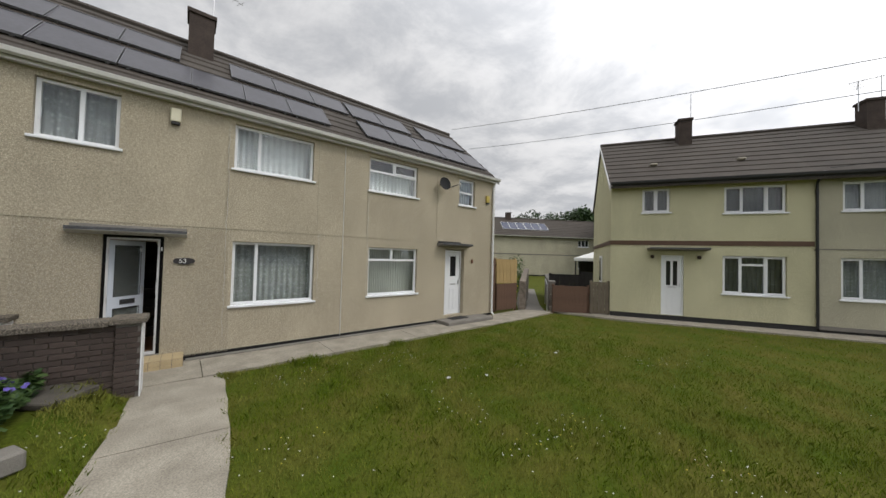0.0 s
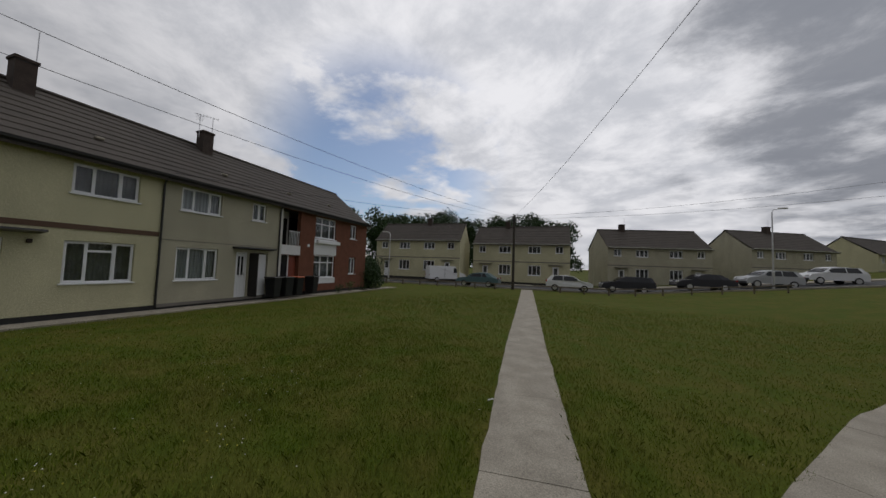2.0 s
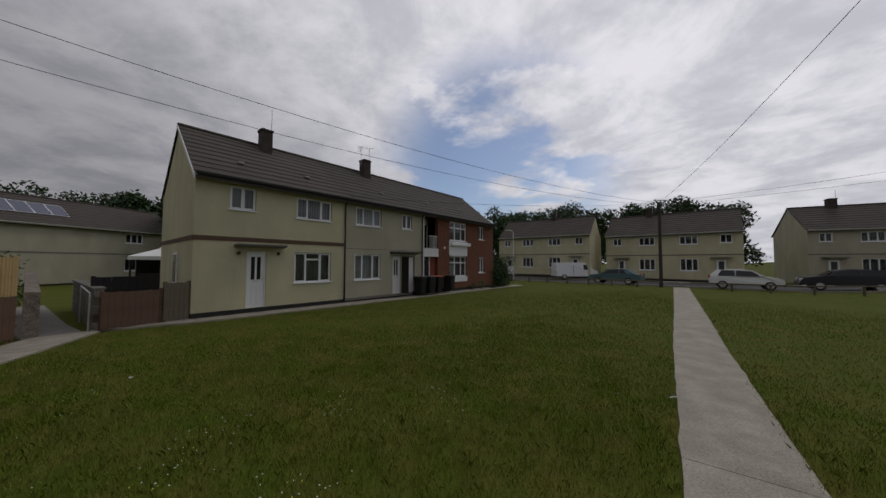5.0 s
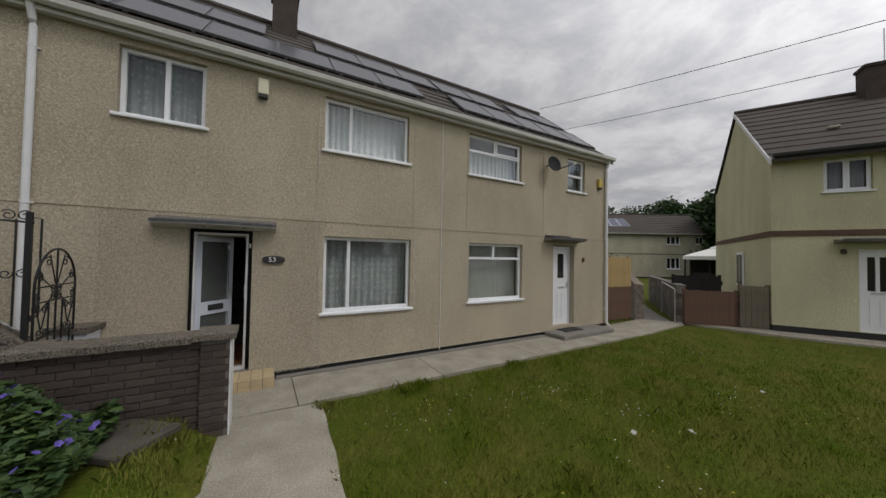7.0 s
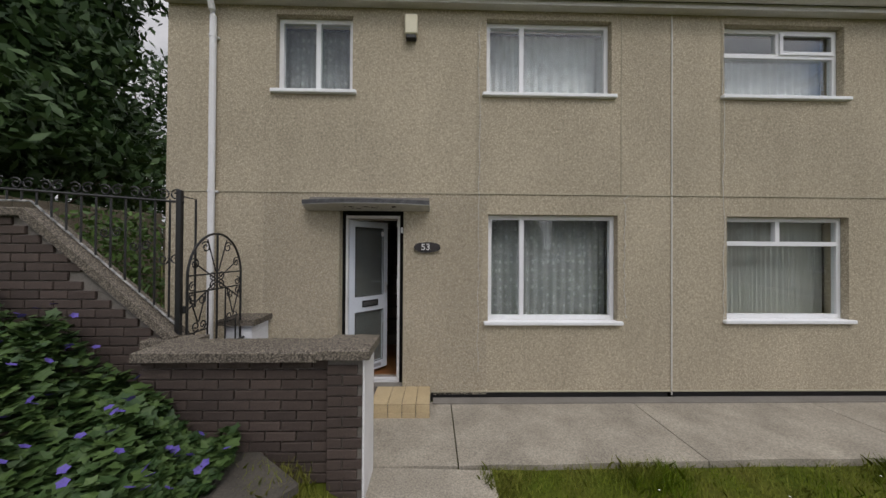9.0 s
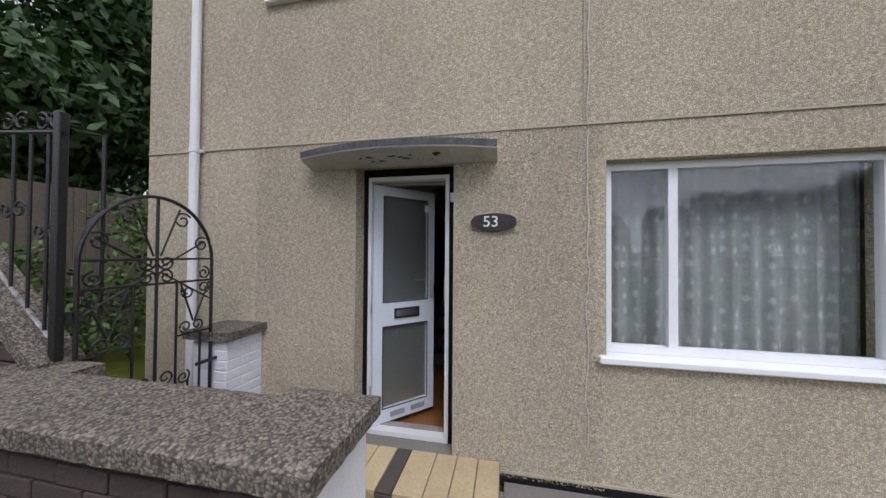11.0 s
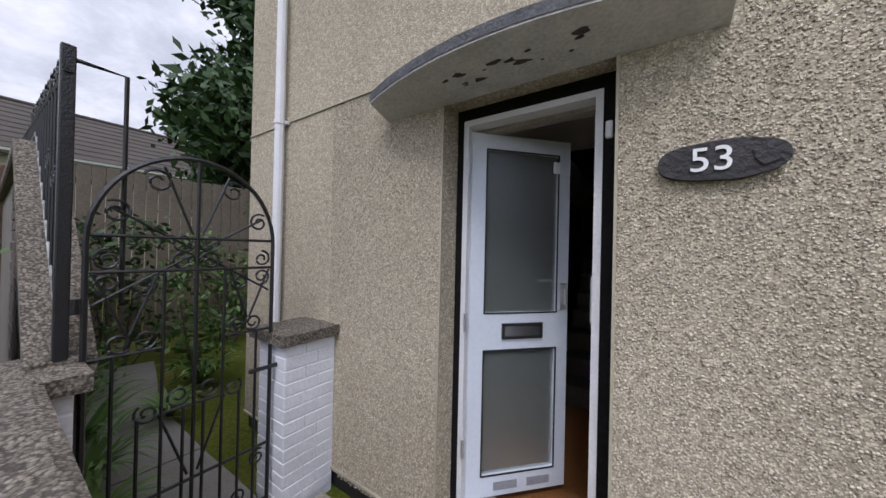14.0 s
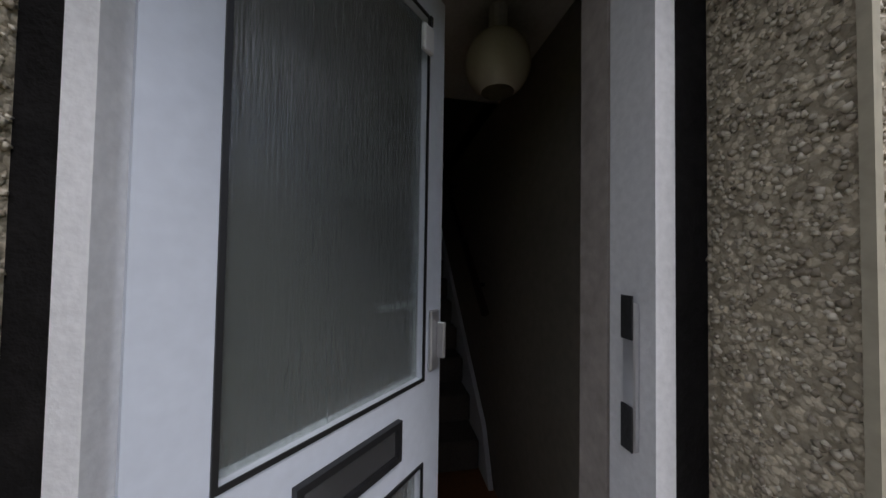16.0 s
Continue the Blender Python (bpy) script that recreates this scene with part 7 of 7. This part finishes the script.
def grass(name, x, y, hmin, hmax, width, material, seed, label, fade=None):
    rng = np.random.default_rng(seed)
    k = free_of_paths(x, y)
    if fade:
        x0, x1, y0, y1 = fade
        edge = np.minimum(np.minimum(x - x0, x1 - x), y - y0)
        k &= rng.random(len(x)) < np.clip(edge / 4.5, 0, 1)
    x, y = x[k], y[k]
    n = len(x)
    z = gz_vec(x, y) - 0.02
    patch = 0.5 + 0.3 * np.sin(x * 1.7 + np.sin(y * 1.1) * 2) * np.sin(y * 1.3 + 0.5 * x) + 0.35 * np.sin(x * 5.3 + 2 * np.sin(y * 3.7)) * np.sin(y * 4.9 - 1.5 * np.sin(x * 2.3))
    h = hmin + (hmax - hmin) * rng.random(n) * np.clip(patch + 0.3, 0.2, 1.2)
    a = rng.random(n) * math.tau
    lean = h * (0.25 + 0.6 * rng.random(n))
    w = width * (0.7 + 0.6 * rng.random(n))
    b = rng.random(n) * math.tau
    P = np.stack([x, y, z], 1)
    side = np.stack([np.cos(a), np.sin(a), np.zeros(n)], 1) * w[:, None]
    tip = P + np.stack([np.cos(b) * lean, np.sin(b) * lean, h], 1)
    mid = P + np.stack([np.cos(b) * lean * 0.3, np.sin(b) * lean * 0.3, h * 0.6], 1)
    v = np.stack([P - side, P + side, mid + side * 0.7, tip, mid - side * 0.7], 1)
    me = bpy.data.meshes.new(name)
    me.vertices.add(n * 5)
    me.vertices.foreach_set("co", v.reshape(-1).astype(np.float32))
    me.loops.add(n * 5)
    me.loops.foreach_set("vertex_index", np.arange(n * 5, dtype=np.int32))
    me.polygons.add(n)
    me.polygons.foreach_set("loop_start", np.arange(0, n * 5, 5, dtype=np.int32))
    me.update()
    me.materials.append(material)
    tagged(new(name, me), label, "grass", kind="stuff")


G1 = leafmat("grass_blade", (0.060, 0.108, 0.005), (0.150, 0.196, 0.014), (0.235, 0.215, 0.055))
rng_ = np.random.default_rng(77)


def scatter(n, x0, x1, y0, y1):
    return x0 + (x1 - x0) * rng_.random(n), y0 + (y1 - y0) * rng_.random(n)


xs, ys = scatter(380000, -6.0, 11.0, -15.0, -1.0)
grass("grass", xs, ys, 0.02, 0.095, 0.0026, G1, 1, "short uneven green lawn grass near the path", (-6.0, 11.0, -15.0, -1.0))
xs, ys = scatter(260000, -12.0, 19.0, -28.0, -1.0)
grass("grass", xs, ys, 0.02, 0.06, 0.0048, G1, 2, "uneven green lawn grass across the green", (-12.0, 19.0, -28.0, -1.0))


def tufts():
    """Longer tufts along the path edges and by the house."""
    rng = np.random.default_rng(9)
    X, Y = [], []
    for cx, cy, n, s in ((2.85, -1.3, 900, 0.16), (0.42, -1.75, 600, 0.16), (1.62, -1.35, 500, 0.12), (4.9, -1.3, 300, 0.1), (0.2, -2.3, 400, 0.2), (3.3, -3.8, 300, 0.15), (7.6, -1.5, 200, 0.1)):
        X.append(cx + s * rng.normal(size=n))
        Y.append(cy + s * rng.normal(size=n) * 0.6)
    grass("grass_tuft", np.concatenate(X), np.concatenate(Y), 0.05, 0.15, 0.003, G1, 5, "long grass tufts at the path edge")


tufts()


def daisies():
    rng = np.random.default_rng(21)
    cx, cy = scatter(34, -3.5, 9.5, -11.5, -1.4)
    X = (np.repeat(cx, 22) + rng.normal(size=34 * 22) * 0.28)
    Y = (np.repeat(cy, 22) + rng.normal(size=34 * 22) * 0.22)
    ex, ey = scatter(450, -4, 14, -20, -1.4)
    X, Y = np.concatenate([X, ex]), np.concatenate([Y, ey])
    k = free_of_paths(X, Y)
    X, Y = X[k], Y[k]
    white, yellow = mat("daisy_white", (0.78, 0.78, 0.74), 0.7, 0.05), mat("buttercup_yellow", (0.6, 0.5, 0.05), 0.6, 0.1)
    for nm, sel, m, r, lab in (("daisies", np.arange(len(X)) % 4 != 0, white, 0.007, "scattered white daisies in the lawn"), ("buttercups", np.arange(len(X)) % 4 == 0, yellow, 0.008, "scattered yellow buttercups in the lawn")):
        V, F = [], []
        for x, y in zip(X[sel], Y[sel]):
            z = ground_z(x, y) + 0.045 + 0.04 * rng.random()
            b = len(V)
            V.append((x, y, z + 0.003))
            V += [(x + r * math.cos(q * math.tau / 6), y + r * math.sin(q * math.tau / 6), z) for q in range(6)]
            F += [(b, b + 1 + q, b + 1 + (q + 1) % 6) for q in range(6)]
        me = bpy.data.meshes.new(nm)
        me.from_pydata(V, [], F)
        me.materials.append(m)
        tagged(new(nm, me), lab, "flowers", kind="stuff")


daisies()
paper = mat("white_litter", (0.42, 0.42, 0.40), 0.7, 0.1)
for i, (x, y, a) in enumerate(((4.5, -3.6, 20), (3.9, -11.5, 70), (7.3, -3.9, 10), (5.1, -3.9, 40))):
    lt = thing("litter", pose(x, y, ground_z(x, y) + 0.05, 8, 6, a), "crumpled pale scrap of litter on the grass", "litter", "litter on the lawn")
    bm = bmesh.new()
    bmesh.ops.create_grid(bm, x_segments=6, y_segments=4, size=0.5)
    for v in bm.verts:
        v.co = Vector((v.co.x * 0.10, v.co.y * 0.05, 0.016 * noise.noise(v.co * 5 + Vector((i, 0, 0)))))
    bmesh.ops.solidify(bm, geom=bm.faces[:], thickness=0.003)
    part("paper", bm, paper, lt)


# ---- stone chips of the pebbledash, close to the front door ----
def chips():
    rng = np.random.default_rng(31)

    def lay(n, x0, x1, z0, z1, fx):
        u, w = x0 + (x1 - x0) * rng.random(n), z0 + (z1 - z0) * rng.random(n)
        return fx(u, w)
    front = lay(72000, -0.95, 1.75, 0.07, 2.5, lambda u, w: np.stack([u, np.zeros_like(u), w], 1))
    k = ~((front[:, 0] > -0.052) & (front[:, 0] < 0.742) & (front[:, 2] < 2.32))
    k &= ~((front[:, 0] > -0.46) & (front[:, 0] < 1.07) & (front[:, 2] > 2.26) & (front[:, 2] < 2.44))
    k &= ~((front[:, 0] < -0.83) & (front[:, 2] < 1.08))
    k &= ~((front[:, 0] > 1.70) & (front[:, 2] > 0.9) & (front[:, 2] < 2.28))
    front = front[k]
    right = lay(3000, 0.004, 0.138, 0.17, 2.28, lambda u, w: np.stack([np.full_like(u, 0.735), u, w], 1))
    left = lay(3000, 0.004, 0.138, 0.17, 2.28, lambda u, w: np.stack([np.full_like(u, -0.045), u, w], 1))
    P = np.concatenate([front, right, left])
    nrm = np.concatenate([np.tile([0, -1, 0], (len(front), 1)), np.tile([-1, 0, 0], (len(right), 1)), np.tile([1, 0, 0], (len(left), 1))]).astype(float)
    n = len(P)
    s = 0.0026 + 0.0036 * rng.random(n) ** 1.6
    base = np.array([(1, 0, 0), (-1, 0, 0), (0, 1, 0), (0, -1, 0), (0, 0, 1), (0, 0, -1)], float)
    V = np.empty((n, 6, 3))
    q = rng.normal(size=(n, 4))
    q /= np.linalg.norm(q, axis=1)[:, None]
    w, x, y, z = q.T
    Rm = np.stack([1 - 2 * (y * y + z * z), 2 * (x * y - z * w), 2 * (x * z + y * w), 2 * (x * y + z * w), 1 - 2 * (x * x + z * z), 2 * (y * z - x * w),
                   2 * (x * z - y * w), 2 * (y * z + x * w), 1 - 2 * (x * x + y * y)], 1).reshape(n, 3, 3)
    rad = s[:, None] * (0.65 + 0.75 * rng.random((n, 6)))
    V = np.einsum("nij,kj->nki", Rm, base) * rad[:, :, None]
    flat = np.einsum("nki,ni->nk", V, nrm)
    V -= 0.45 * flat[:, :, None] * nrm[:, None, :]
    V += (P + nrm * 0.0015)[:, None, :]
    tri = np.array([(0, 2, 4), (2, 1, 4), (1, 3, 4), (3, 0, 4), (2, 0, 5), (1, 2, 5), (3, 1, 5), (0, 3, 5)])
    F = (np.arange(n)[:, None, None] * 6 + tri[None]).reshape(-1)
    me = bpy.data.meshes.new("pebbledash")
    me.vertices.add(n * 6)
    me.vertices.foreach_set("co", V.reshape(-1).astype(np.float32))
    me.loops.add(len(F))
    me.loops.foreach_set("vertex_index", F.astype(np.int32))
    me.polygons.add(len(F) // 3)
    me.polygons.foreach_set("loop_start", np.arange(0, len(F), 3, dtype=np.int32))
    me.update()
    me.materials.append(leafmat("stone_chip", (0.25, 0.21, 0.155), (0.66, 0.60, 0.48)))
    o = new("pebbledash", me)
    o.parent = h53
    o.matrix_parent_inverse = A0.inverted()
    o["kind"] = "stuff"
    o["label"] = "loose stone chips of cream pebbledash"


chips()
